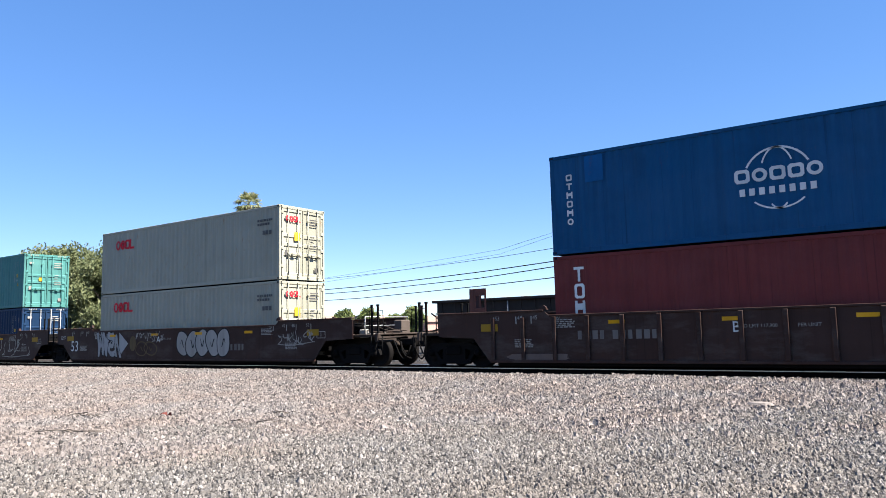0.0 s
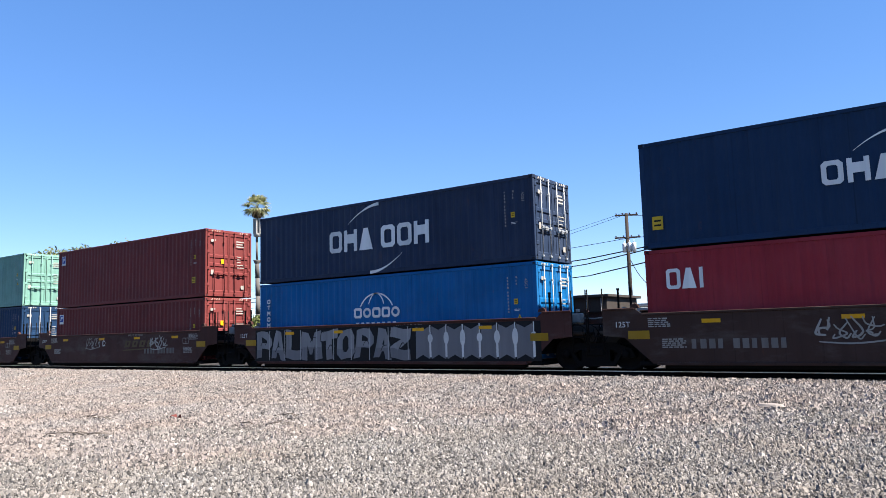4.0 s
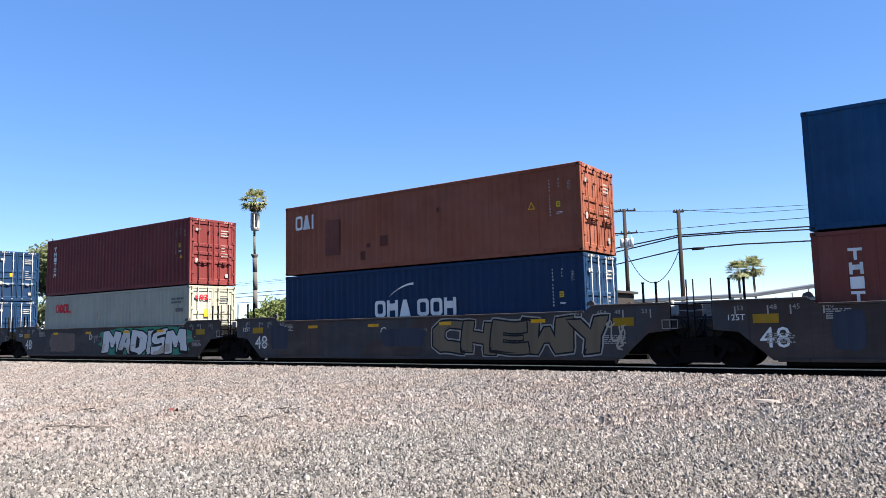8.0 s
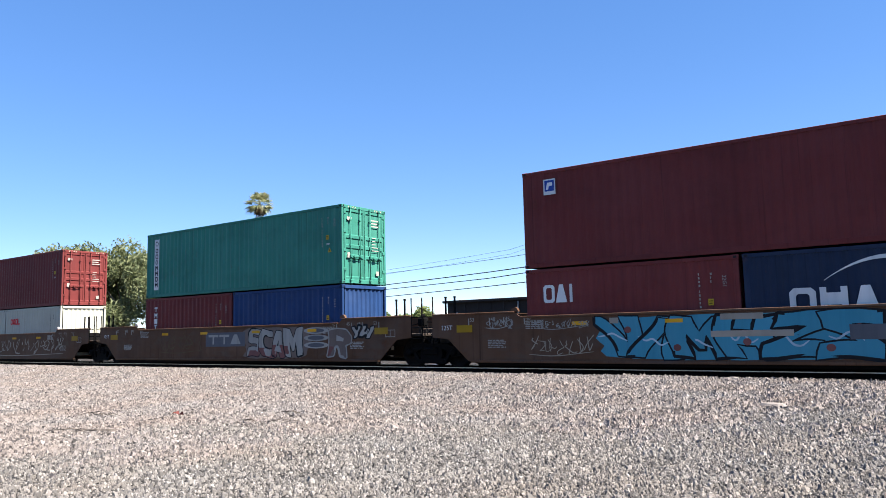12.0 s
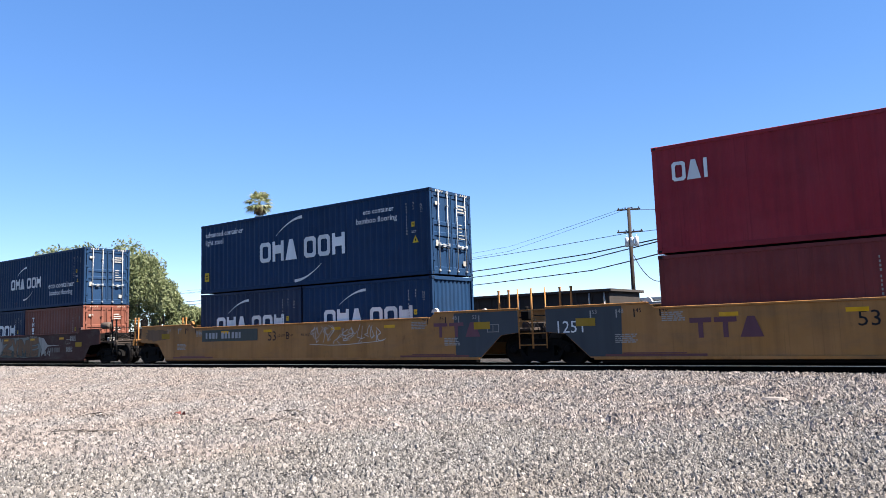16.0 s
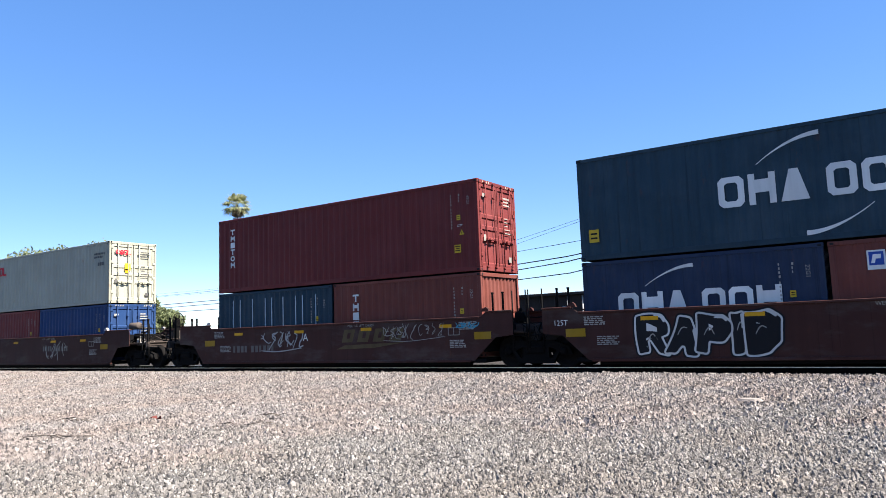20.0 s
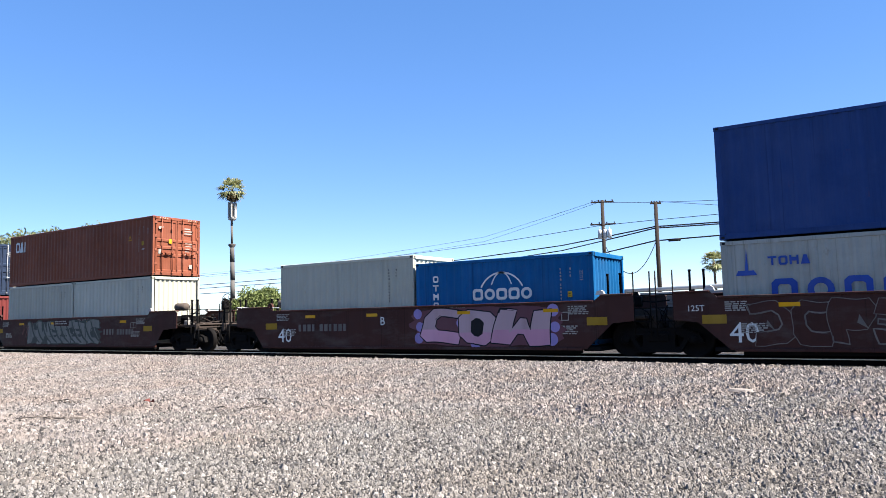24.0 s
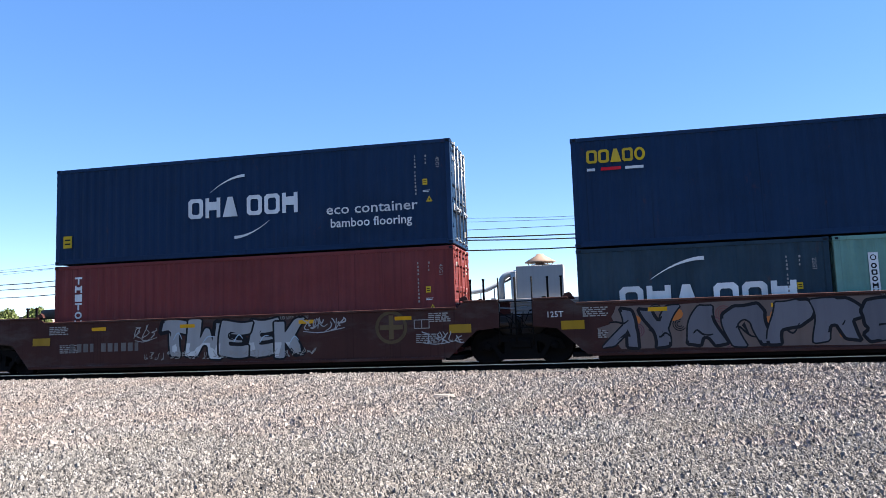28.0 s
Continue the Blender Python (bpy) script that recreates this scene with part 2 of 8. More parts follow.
def island(name, cols, rough=0.9, bump=0.3, scale=40, through_=0.0, spec=0.25, broad=False):
    """Pieces joined in one mesh, each of its own shade."""
    m, n, l, b = node_mat(name)
    ge = n.new("ShaderNodeNewGeometry")
    cr = n.new("ShaderNodeValToRGB")
    cr.color_ramp.elements[0].color, cr.color_ramp.elements[-1].color = (*cols[0], 1), (*cols[-1], 1)
    for i, c in enumerate(cols[1:-1]):
        cr.color_ramp.elements.new((i + 1) / (len(cols) - 1)).color = (*c, 1)
    l.new(ge.outputs["Random Per Island"], cr.inputs[0])
    tc = n.new("ShaderNodeTexCoord")
    no = n.new("ShaderNodeTexNoise"); no.inputs["Scale"].default_value, no.inputs["Detail"].default_value = scale, 4
    l.new(tc.outputs["Object"], no.inputs["Vector"])
    hs = n.new("ShaderNodeHueSaturation"); l.new(cr.outputs[0], hs.inputs["Color"])
    mr = n.new("ShaderNodeMapRange"); mr.inputs[3].default_value, mr.inputs[4].default_value = 0.7, 1.3
    l.new(no.outputs["Fac"], mr.inputs[0]); l.new(mr.outputs[0], hs.inputs["Value"])
    if broad:
        # broad patches, greyer or warmer, over metres
        wide = n.new("ShaderNodeTexNoise"); wide.inputs["Scale"].default_value, wide.inputs["Detail"].default_value = 0.55, 4
        l.new(tc.outputs["Object"], wide.inputs["Vector"])
        q = n.new("ShaderNodeMapRange"); q.inputs[1].default_value, q.inputs[2].default_value = 0.35, 0.65
        q.inputs[3].default_value, q.inputs[4].default_value = 0.7, 1.15
        l.new(wide.outputs["Fac"], q.inputs[0]); l.new(q.outputs[0], hs.inputs["Saturation"])
    l.new(hs.outputs[0], b.inputs["Base Color"])
    b.inputs["Roughness"].default_value = rough
    b.inputs["Specular IOR Level"].default_value = spec
    if bump:
        bp = n.new("ShaderNodeBump"); bp.inputs["Strength"].default_value, bp.inputs["Distance"].default_value = bump, 0.01
        l.new(no.outputs["Fac"], bp.inputs["Height"]); l.new(bp.outputs[0], b.inputs["Normal"])
    if through_:
        b.inputs["Subsurface Weight"].default_value = 0.0
        tr = n.new("ShaderNodeBsdfTranslucent"); l.new(hs.outputs[0], tr.inputs[0])
        mx = n.new("ShaderNodeMixShader"); mx.inputs[0].default_value = through_
        l.new(b.outputs[0], mx.inputs[1]); l.new(tr.outputs[0], mx.inputs[2])
        l.new(mx.outputs[0], n["Material Output"].inputs[0])
    return m


# containers
BOX = {
    "blue": paint("blue_box", (0.006, 0.066, 0.155), grime=0.5), "navy": paint("navy_box", (0.0105, 0.03, 0.07), grime=0.5),
    "navy_worn": paint("worn_navy_box", (0.019, 0.030, 0.058), grime=0.5, fade=0.6, dirt=0.4), "slate": paint("slate_box", (0.022, 0.044, 0.062), grime=0.5, fade=0.6, dirt=0.45),
    "royal": paint("royal_blue_box", (0.0105, 0.052, 0.120), grime=0.5, fade=0.4), "ultra": paint("ultramarine_box", (0.017, 0.045, 0.15), grime=0.5, fade=0.4), "bright": paint("bright_blue_box", (0.004, 0.088, 0.235), grime=0.5),
    "maroon": paint("maroon_box", (0.142, 0.031, 0.029), grime=0.5), "oxide": paint("oxide_box", (0.142, 0.043, 0.033), grime=0.5, fade=0.4),
    "rust": paint("rust_orange_box", (0.16, 0.056, 0.037), grime=0.5, fade=0.5, rust=0.5), "terracotta": paint("terracotta_box", (0.196, 0.060, 0.033), grime=0.5, fade=0.5, rust=0.35),
    "indigo": paint("indigo_box", (0.017, 0.042, 0.115), grime=0.5, fade=0.4), "red": paint("red_box", (0.22, 0.022, 0.03), grime=0.5),
    "teal": paint("teal_box", (0.066, 0.200, 0.182), grime=0.5, fade=0.4, rust=0.35), "green": paint("green_box", (0.03616, 0.1695, 0.1266), grime=0.5, rust=0.35),
    "mint": paint("mint_box", (0.14, 0.27, 0.22), grime=0.5, fade=0.4), "grey": paint("grey_white_box", (0.30, 0.288, 0.225), grime=0.22, rust=0.6, dirt=0.2, rustcol=(0.25, 0.13, 0.06)),
    "white": paint("white_box", (0.385, 0.37, 0.30), grime=0.2, rust=0.25, dirt=0.2, rustcol=(0.25, 0.13, 0.06)), "pale": paint("pale_blue_box", (0.075, 0.12, 0.19), grime=0.5, fade=0.7, rust=0.4),
    "cosco_grey": paint("light_grey_box", (0.2825, 0.2825, 0.2542), grime=0.5, rust=0.45, dirt=0.35),
}
CAR = {
    "brown": paint("brown_car", (0.042, 0.023, 0.0185), 0.6, fade=0.3, rust=0.35, dirt=0.4, grime=0.6, dust=0.55),
    "maroon": paint("maroon_car", (0.052, 0.021, 0.0175), 0.6, fade=0.3, rust=0.3, dirt=0.4, grime=0.6, dust=0.55),
    "grey": paint("grey_car", (0.056, 0.042, 0.037), 0.65, fade=0.5, rust=0.5, dirt=0.4, patch=(0.05, 0.05, 0.055), grime=0.6, dust=0.55),
    "tan": paint("rusty_tan_car", (0.1, 0.05, 0.028), 0.65, fade=0.5, rust=0.5, dirt=0.4, grime=0.6, dust=0.55),
    "yellow": paint("yellow_car", (0.295, 0.134, 0.041), 0.55, fade=0.3, rust=0.4, dirt=0.5, rustcol=(0.07, 0.035, 0.015), grime=0.4, dust=0.3),
}
IRON = paint("dark_iron", (0.0055, 0.005, 0.005), 0.75, rust=0.15, dirt=0.5, bump=0.3, rustcol=(0.02, 0.011, 0.007), spec=0.04)
CASTING = paint("casting_iron", (0.009, 0.0075, 0.007), 0.7, rust=0.2, dirt=0.5, rustcol=(0.035, 0.018, 0.011))
STEEL = paint("galvanised_steel", (0.36, 0.36, 0.36), 0.42, rust=0.2, dirt=0.3, metal=0.6)
DECK = paint("dusty_deck", (0.05, 0.038, 0.032), 0.8, rust=0.3, dirt=0.4)
DUSTY = paint("dusty_tank", (0.085, 0.066, 0.055), 0.75, rust=0.3, dirt=0.4)
TREAD = paint("polished_tread", (0.45, 0.44, 0.42), 0.3, rust=0.05, dirt=0.1, metal=1.0)
GREYEND = paint("charcoal_car_end", (0.05, 0.055, 0.06), 0.6, rust=0.25)
WHITE = decal("white", (0.5704, 0.5704, 0.552))
DIMWHITE = decal("dim_white", (0.27, 0.25, 0.225), wear=0.5)
YELLOW = decal("yellow", (0.506, 0.3312, 0.0184))
STRIPEYEL = decal("yellow_reflector", (0.27, 0.155, 0.013), wear=0.25)
AMBER = decal("amber", (0.5704, 0.276, 0.0092))
RED = decal("red", (0.552, 0.0138, 0.0276))
DARKPRINT = decal("dark_print", (0.10, 0.095, 0.09), wear=0.5)
WORNWHITE = decal("worn_white", (0.13, 0.115, 0.105), wear=0.6)
STAIN = decal("brown_stain", (0.09, 0.028, 0.02), wear=0.6)
BLACK = decal("black", (0.0138, 0.0138, 0.01564))
SILVER = decal("silver", (0.27, 0.265, 0.26), wear=0.25)
CHROME = decal("chrome", (0.46, 0.45, 0.43), wear=0.3)
ASH = decal("ash_grey", (0.135, 0.13, 0.137), wear=0.3)
GOLD = decal("gold", (0.184, 0.1288, 0.046), wear=0.4)
AQUA = decal("aqua", (0.045, 0.22, 0.3), wear=0.3)
GREEN = decal("green", (0.0322, 0.184, 0.1196), wear=0.2)
PINK = decal("pink", (0.506, 0.2484, 0.3312), wear=0.15)
LILAC = decal("lilac", (0.2392, 0.184, 0.3864), wear=0.2)
PALEBLUE = decal("pale_blue", (0.3036, 0.3864, 0.4416), wear=0.3)
ORANGE = decal("orange", (0.46, 0.1472, 0.0368), wear=0.3)
BEIGE = decal("beige", (0.3036, 0.2576, 0.2024), wear=0.3)
BLUEMARK = decal("blue", (0.0276, 0.0644, 0.276))

# ---- containers ----
W = 2.438
WORD_LIST = ["53", "48", "40", "45", "20", "125T", "125 T", "A", "B", "C", "D", "E", "45G1", "42G1", "22G1", "eco container", "bamboo flooring",
             "advanced container", "light steel", "WELL LD LMT 124,800", "LD LMT 117,900", "PER UNIT", "an", "company", "CAUTION", "9'6\" HIGH", "L 261 6"]
letter([(w, 0.0) for w in WORD_LIST])
letter([(w, 0.014) for w in ("eco container", "bamboo flooring", "advanced container", "light steel")])


def g_side(L, H):
    """Corrugated side sheet; the outer face looks to -y."""
    g = Geo()
    x, xs = -L / 2 + 0.10, []
    n = round((L - 0.2) / 0.278)
    p = (L - 0.2) / n
    for k in range(n):
        xs += [(x, 0), (x + p * 0.26, 0), (x + p * 0.5, 0.026), (x + p * 0.76, 0.026)]
        x += p
    xs.append((x, 0))
    z0, z1 = 0.15, H - 0.10
    v = [(a, b, z) for a, b in xs for z in (z0, z1)]
    g.add(v, [(2 * k, 2 * k + 2, 2 * k + 3, 2 * k + 1) for k in range(len(xs) - 1)])
    v = [(a, b + 0.004, z) for a, b in xs for z in (z0, z1)]
    g.add(v, [(2 * k, 2 * k + 1, 2 * k + 3, 2 * k + 2) for k in range(len(xs) - 1)])
    return g


def g_endwall(H):
    """Corrugated end sheet, outer face at x 0 looking to +x."""
    g = Geo()
    ys, y, n = [], -W / 2 + 0.16, 9
    p = (W - 0.32) / n
    for k in range(n):
        ys += [(y, 0), (y + p * 0.3, 0), (y + p * 0.5, -0.045), (y + p * 0.8, -0.045)]
        y += p
    ys.append((y, 0))
    v = [(b, a, z) for a, b in ys for z in (0.16, H - 0.11)]
    g.add(v, [(2 * k, 2 * k + 2, 2 * k + 3, 2 * k + 1) for k in range(len(ys) - 1)])
    return g


def g_roof(L):
    g = Geo()
    n = round((L - 0.2) / 0.209 / 2) * 2
    p = (L - 0.2) / n
    xs = []
    for k in range(n):
        x = -L / 2 + 0.1 + k * p
        xs += [(x, 0), (x + p * 0.3, 0), (x + p * 0.5, -0.02), (x + p * 0.8, -0.02)]
    xs.append((L / 2 - 0.1, 0))
    v = [(a, y, b) for a, b in xs for y in (-W / 2 + 0.06, W / 2 - 0.06)]
    g.add(v, [(2 * k, 2 * k + 2, 2 * k + 3, 2 * k + 1) for k in range(len(xs) - 1)])
    return g


def g_post(H):
    """Corner post with its castings, corner at the origin, body towards -x and +y."""
    g = Geo()
    g.cham(-0.15, -0.012, 0.0, 0.10, 0.118, H - 0.118, 0.012)
    for z in (0.0, H - 0.118):
        g.cham(-0.178, 0.0, -0.004, 0.158, z, z + 0.118, 0.014)
    return g


def g_holes(H):
    """Black boxes on the castings' side and end, painted shade for their slots."""
    g = Geo()
    for z in (0.059, H - 0.059):
        g.box(-0.13, -0.05, -0.007, 0.01, z - 0.028, z + 0.028)
        g.box(-0.01, 0.003, 0.05, 0.11, z - 0.035, z + 0.035)
    return g


def g_door(H):
    """One door leaf, 1.1 wide, centred on y 0, outer face at x 0: one pressed sheet with tall panels above and below three ribs."""
    hz, deep = H - 0.30, -0.036
    rows_ = [(0.0, 0.0), (0.035, 0.0), (0.05, deep), (0.29, deep), (0.305, 0.0), (0.345, 0.0), (0.36, deep), (0.43, deep), (0.445, 0.0), (0.485, 0.0), (0.50, deep), (0.57, deep),
             (0.585, 0.0), (0.625, 0.0), (0.64, deep), (0.95, deep), (0.965, 0.0), (1.0, 0.0)]
    cols_ = [(-0.55, None), (-0.55, 0.0), (-0.475, 0.0), (-0.445, 1.0), (0.445, 1.0), (0.475, 0.0), (0.55, 0.0), (0.55, None)]
    v = [(-0.06 if k is None else d * k, y, hz * f) for f, d in rows_ for y, k in cols_]
    n = len(cols_)
    return Geo().add(v, [(r * n + c, r * n + c + 1, (r + 1) * n + c + 1, (r + 1) * n + c) for r in range(len(rows_) - 1) for c in range(n - 1)])


def g_rod(H):
    """A locking rod with its cams and brackets."""
    g = Geo()
    hz = H - 0.10
    g.rod((0.05, 0, 0.03), (0.05, 0, hz), 0.019, 8)
    for z in (0.08, 0.9, hz - 0.5, hz - 0.06):
        g.cham(0.0, 0.075, -0.045, 0.045, z - 0.03, z + 0.03, 0.008)
    return g


def g_handle():
    g = Geo()
    g.rod((0.085, 0.0, 0.0), (0.085, 0.36, -0.03), 0.014, 6)
    g.cham(0.05, 0.10, -0.05, 0.05, -0.05, 0.05, 0.01)
    g.cham(0.0, 0.09, 0.26, 0.34, -0.09, 0.03, 0.01)
    return g


def g_hinges(H):
    g = Geo()
    for k in range(4):
        z = 0.25 + k * (H - 0.8) / 3
        g.cham(-0.02, 0.028, -0.05, 0.07, z, z + 0.12, 0.01)
    return g


def g_marks_id(n1, n2):
    """Two columns of small marks read downwards."""
    g = Geo()
    rnd = random.Random(n1 * 7 + n2)
    for c, n in ((0.0, n1), (0.30, n2)):
        z = 0.0
        for k in range(n):
            h = 0.058
            g.box(c, c + rnd.uniform(0.022, 0.045), -0.002, 0.0, z - h, z)
            z -= h + (0.04 if k != 3 else 0.09)
    return g


def bars(seed, rows_, wide, high):
    """Lines of small print that cannot be read."""
    g = Geo()
    rnd = random.Random(seed)
    for k in range(rows_):
        x = 0.0
        while x < wide * rnd.uniform(0.75, 1.0):
            w = rnd.uniform(0.05, 0.16)
            g.box(x, min(x + w, wide), -0.002, 0, -k * high * 1.7 - high, -k * high * 1.7)
            x += w + 0.03
    return g


def rect(x0, z0, x1, z1):
    return [(x0, z0), (x1, z0), (x1, z1), (x0, z1)]


def ring(cx, cz, rx, rz, w, n=20, a0=0.0, a1=360.0, w1=None):
    """A curved band as (x, z) quads."""
    out = []
    for k in range(n):
        t0, t1 = radians(a0 + (a1 - a0) * k / n), radians(a0 + (a1 - a0) * (k + 1) / n)
        f0, f1 = k / n, (k + 1) / n
        wa = w + ((w1 if w1 is not None else w) - w) * f0
        wb = w + ((w1 if w1 is not None else w) - w) * f1
        out.append([(cx + (rx - wa) * math.cos(t0), cz + (rz - wa) * math.sin(t0)), (cx + rx * math.cos(t0), cz + rz * math.sin(t0)),
                    (cx + rx * math.cos(t1), cz + rz * math.sin(t1)), (cx + (rx - wb) * math.cos(t1), cz + (rz - wb) * math.sin(t1))])
    return out


def block(kind, x, z, w, h):
    """One plain block of a maker's mark: r ring, m two bars, w wedge, b bar."""
    s = min(w, h) * 0.245
    if kind == "r":
        c = s * 0.7
        o = [(x + c, z), (x + w - c, z), (x + w, z + c), (x + w, z + h - c), (x + w - c, z + h), (x + c, z + h), (x, z + h - c), (x, z + c)]
        u = [(x + s + c / 2, z + s), (x + w - s - c / 2, z + s), (x + w - s, z + s + c / 2), (x + w - s, z + h - s - c / 2), (x + w - s - c / 2, z + h - s), (x + s + c / 2, z + h - s), (x + s, z + h - s - c / 2), (x + s, z + s + c / 2)]
        return [[o[k], o[(k + 1) % 8], u[(k + 1) % 8], u[k]] for k in range(8)]
    if kind == "o":
        return ring(x + w / 2, z + h / 2, w / 2, h / 2, s, 16)
    if kind == "m":
        return [[(x, z), (x + s, z), (x + s, z + h * 0.38), (x + w - s, z + h * 0.38), (x + w - s, z), (x + w, z), (x + w, z + h), (x + w - s, z + h), (x + w - s, z + h * 0.80), (x + s, z + h * 0.80), (x + s, z + h), (x, z + h)]]
    if kind == "w":
        return [[(x, z), (x + w, z), (x + w * 0.66, z + h), (x + w * 0.34, z + h)]]
    if kind == "l":
        return [[(x, z), (x + w, z), (x + w, z + s), (x + s, z + s), (x + s, z + h), (x, z + h)]]
    if kind == "t":
        a, b = x + w / 2 - s / 2, x + w / 2 + s / 2
        return [[(a, z), (b, z), (b, z + h - s), (x + w, z + h - s), (x + w, z + h), (x, z + h), (x, z + h - s), (a, z + h - s)]]
    return [rect(x, z, x + w, z + h)]


def row(kinds, x, z, w, h, gap=0.18):
    out, cx = [], x
    for k in kinds:
        if k == " ":
            cx += w * 0.45
            continue
        out += block(k, cx, z, w, h)
        cx += w * (1 + gap)
    return out


def column(kinds, x, z, w, h, gap=0.28):
    out = []
    for k in kinds:
        out += block(k, x, z - h, w, h)
        z -= h * (1 + gap)
    return out


def swoosh(x, z, w, h, flip=False):
    """A curved stroke that swells towards one end."""
    out, n = [], 12
    pt = lambda f: (x + w * f, z + h * (1 - (1 - f) ** 1.8))
    th = lambda f: 0.015 + 0.14 * h / 0.62 * f ** 1.5 * (1.05 - f * 0.35)
    for k in range(n):
        a, b = k / n, (k + 1) / n
        (xa, za), (xb, zb) = pt(a), pt(b)
        out.append([(xa, za - th(a)), (xb, zb - th(b)), (xb, zb), (xa, za)])
    if flip:
        cx, cz = x + w / 2, z + h / 2
        out = [[(2 * cx - a, 2 * cz - b) for a, b in q] for q in out]
    return out


def logo(kind):
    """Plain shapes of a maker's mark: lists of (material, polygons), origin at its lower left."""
    if kind == "carrier":      # six blocks between two strokes
        return [(WHITE, row("rmw rrm", 0, 0, 0.50, 0.62, 0.16) + swoosh(0.75, 0.80, 1.15, 0.50) + swoosh(1.55, -0.70, 1.15, 0.50, True))]
    if kind == "carrier_low":  # the same, its lower stroke hidden in the well
        return [(WHITE, row("rmw rrm", 0, 0, 0.56, 0.66, 0.14) + swoosh(0.75, 0.82, 1.25, 0.50))]
    if kind == "globe":
        p = row("rorro", 0, 0, 0.44, 0.42, 0.14) + row("bbbbbbbb", 0.12, -0.40, 0.16, 0.22, 0.75)
        p += ring(1.22, 0.0, 1.0, 1.02, 0.06, 14, 28, 152) + ring(1.22, 0.0, 0.52, 1.02, 0.05, 14, 34, 146)
        p += ring(1.22, -0.10, 0.95, 0.78, 0.05, 12, 222, 318) + ring(1.22, -0.10, 0.40, 0.78, 0.05, 10, 235, 305)
        return [(WHITE, p)]
    if kind == "globe_low":
        p = ring(1.22, 0.0, 1.0, 1.02, 0.08, 14, 10, 170) + ring(1.22, 0.0, 0.5, 1.02, 0.07, 14, 15, 165) + row("oo", 0.1, -0.05, 0.3, 0.3, 5.2)
        return [(WHITE, p)]
    if kind == "han":          # a column of square signs
        return [(WHITE, column("rtmrmo", 0, 0, 0.24, 0.24, 0.35))]
    if kind == "red_rings":
        return [(RED, row("oorl", 0, 0, 0.34, 0.42, 0.02) + ring(0.52, 0.21, 0.10, 0.12, 0.05, 8))]
    if kind == "serif":        # six tall blocks downwards
        return [(WHITE, column("tmbtom", 0, 0, 0.28, 0.25, 0.20))]
    if kind == "serif_low":
        return [(WHITE, column("tmbt", 0, 0, 0.28, 0.27, 0.20))]
    if kind == "three_down":
        return [(WHITE, column("omr", 0, 0, 0.40, 0.42, 0.35))]
    if kind == "tall_three":
        return [(WHITE, column("trm", 0, 0, 0.34, 0.46, 0.15))]
    if kind == "lessor":
        return [(WHITE, row("rw", 0, 0, 0.32, 0.46, 0.08) + [rect(0.74, 0, 0.82, 0.46)])]
    if kind == "yellow_five":
        return [(YELLOW, row("rrwro", 0, 0, 0.27, 0.34, 0.10)), (RED, [rect(0.35, -0.20, 0.85, -0.12)]), (WHITE, [rect(0.0, -0.20, 0.2, -0.13), rect(0.95, -0.20, 1.4, -0.13)])]
    if kind == "red_white":
        return [(RED, row("rr", 0, 0, 0.26, 0.30, 0.10)), (WHITE, row("rrwro", 0.60, 0, 0.27, 0.34, 0.10))]
    if kind == "yellow_x":
        return [(YELLOW, row("tormw", 0, 0, 0.28, 0.32, 0.06) + [rect(0.0, 0.36, 1.0, 0.40)])]
    if kind == "panel_down":
        return [(WHITE, [rect(0, -2.35, 0.36, 0)]), (BLACK, [[(x, z) for x, z in q] for q in column("orommrm", 0.07, -0.42, 0.22, 0.22, 0.20)] + ring(0.18, -0.2, 0.12, 0.12, 0.04, 10))]
    if kind == "eagle":
        wing = [[(0.0, 1.62), (0.25, 1.72), (1.05, 1.66), (1.05, 1.50), (0.45, 1.46)], [(2.45, 1.76), (2.2, 1.84), (1.35, 1.70), (1.35, 1.54), (1.95, 1.52)],
                [(1.05, 1.46), (1.35, 1.48), (1.38, 1.82), (1.30, 1.72), (1.22, 1.84), (1.14, 1.72), (1.05, 1.80)]]
        return [(RED, wing), (WHITE, block("w", 0.05, 0, 0.85, 1.15) + [rect(0.98, 0, 1.24, 1.15), rect(1.24, 0.45, 1.62, 0.65), rect(1.24, 0.95, 1.62, 1.15), rect(1.46, 0.65, 1.66, 0.95)] + [rect(1.74, 0, 2.0, 1.15), rect(2.0, 0, 2.5, 0.25)])]
    if kind == "horse":
        return [(WHITE, row("rmomor", 1.0, 0.02, 0.20, 0.22, 0.15) + ring(0.28, 0.05, 0.26, 0.24, 0.09, 12, 100, 400) + [[(0.45, 0.0), (0.6, 0.3), (0.72, 0.42), (0.9, 0.3), (0.78, 0.2), (0.66, 0.0)]])]
    if kind == "flag":
        return [(WHITE, [rect(0, 0, 0.30, 0.36)]), (BLUEMARK, [rect(0.03, 0.08, 0.27, 0.33)]), (WHITE, [[(0.06, 0.12), (0.12, 0.12), (0.14, 0.2), (0.22, 0.2), (0.23, 0.28), (0.10, 0.28)]])]
    if kind == "beacon":
        return [(WHITE, [rect(0, 0, 1.4, 0.72)]), (BLUEMARK, [rect(0.03, 0.03, 1.37, 0.69)]), (WHITE, row("rrwrom", 0.30, 0.10, 0.14, 0.20, 0.15) + [[(0.10, 0.1), (0.26, 0.1), (0.22, 0.55), (0.14, 0.55)]])]
    if kind == "ship":
        return [(BLUEMARK, [[(0.0, 0.0), (0.5, 0.0), (0.42, 0.12), (0.30, 0.12), (0.27, 0.7), (0.22, 0.12), (0.06, 0.12)]] + row("trmw", 0.75, 0.22, 0.2, 0.22, 0.2))]
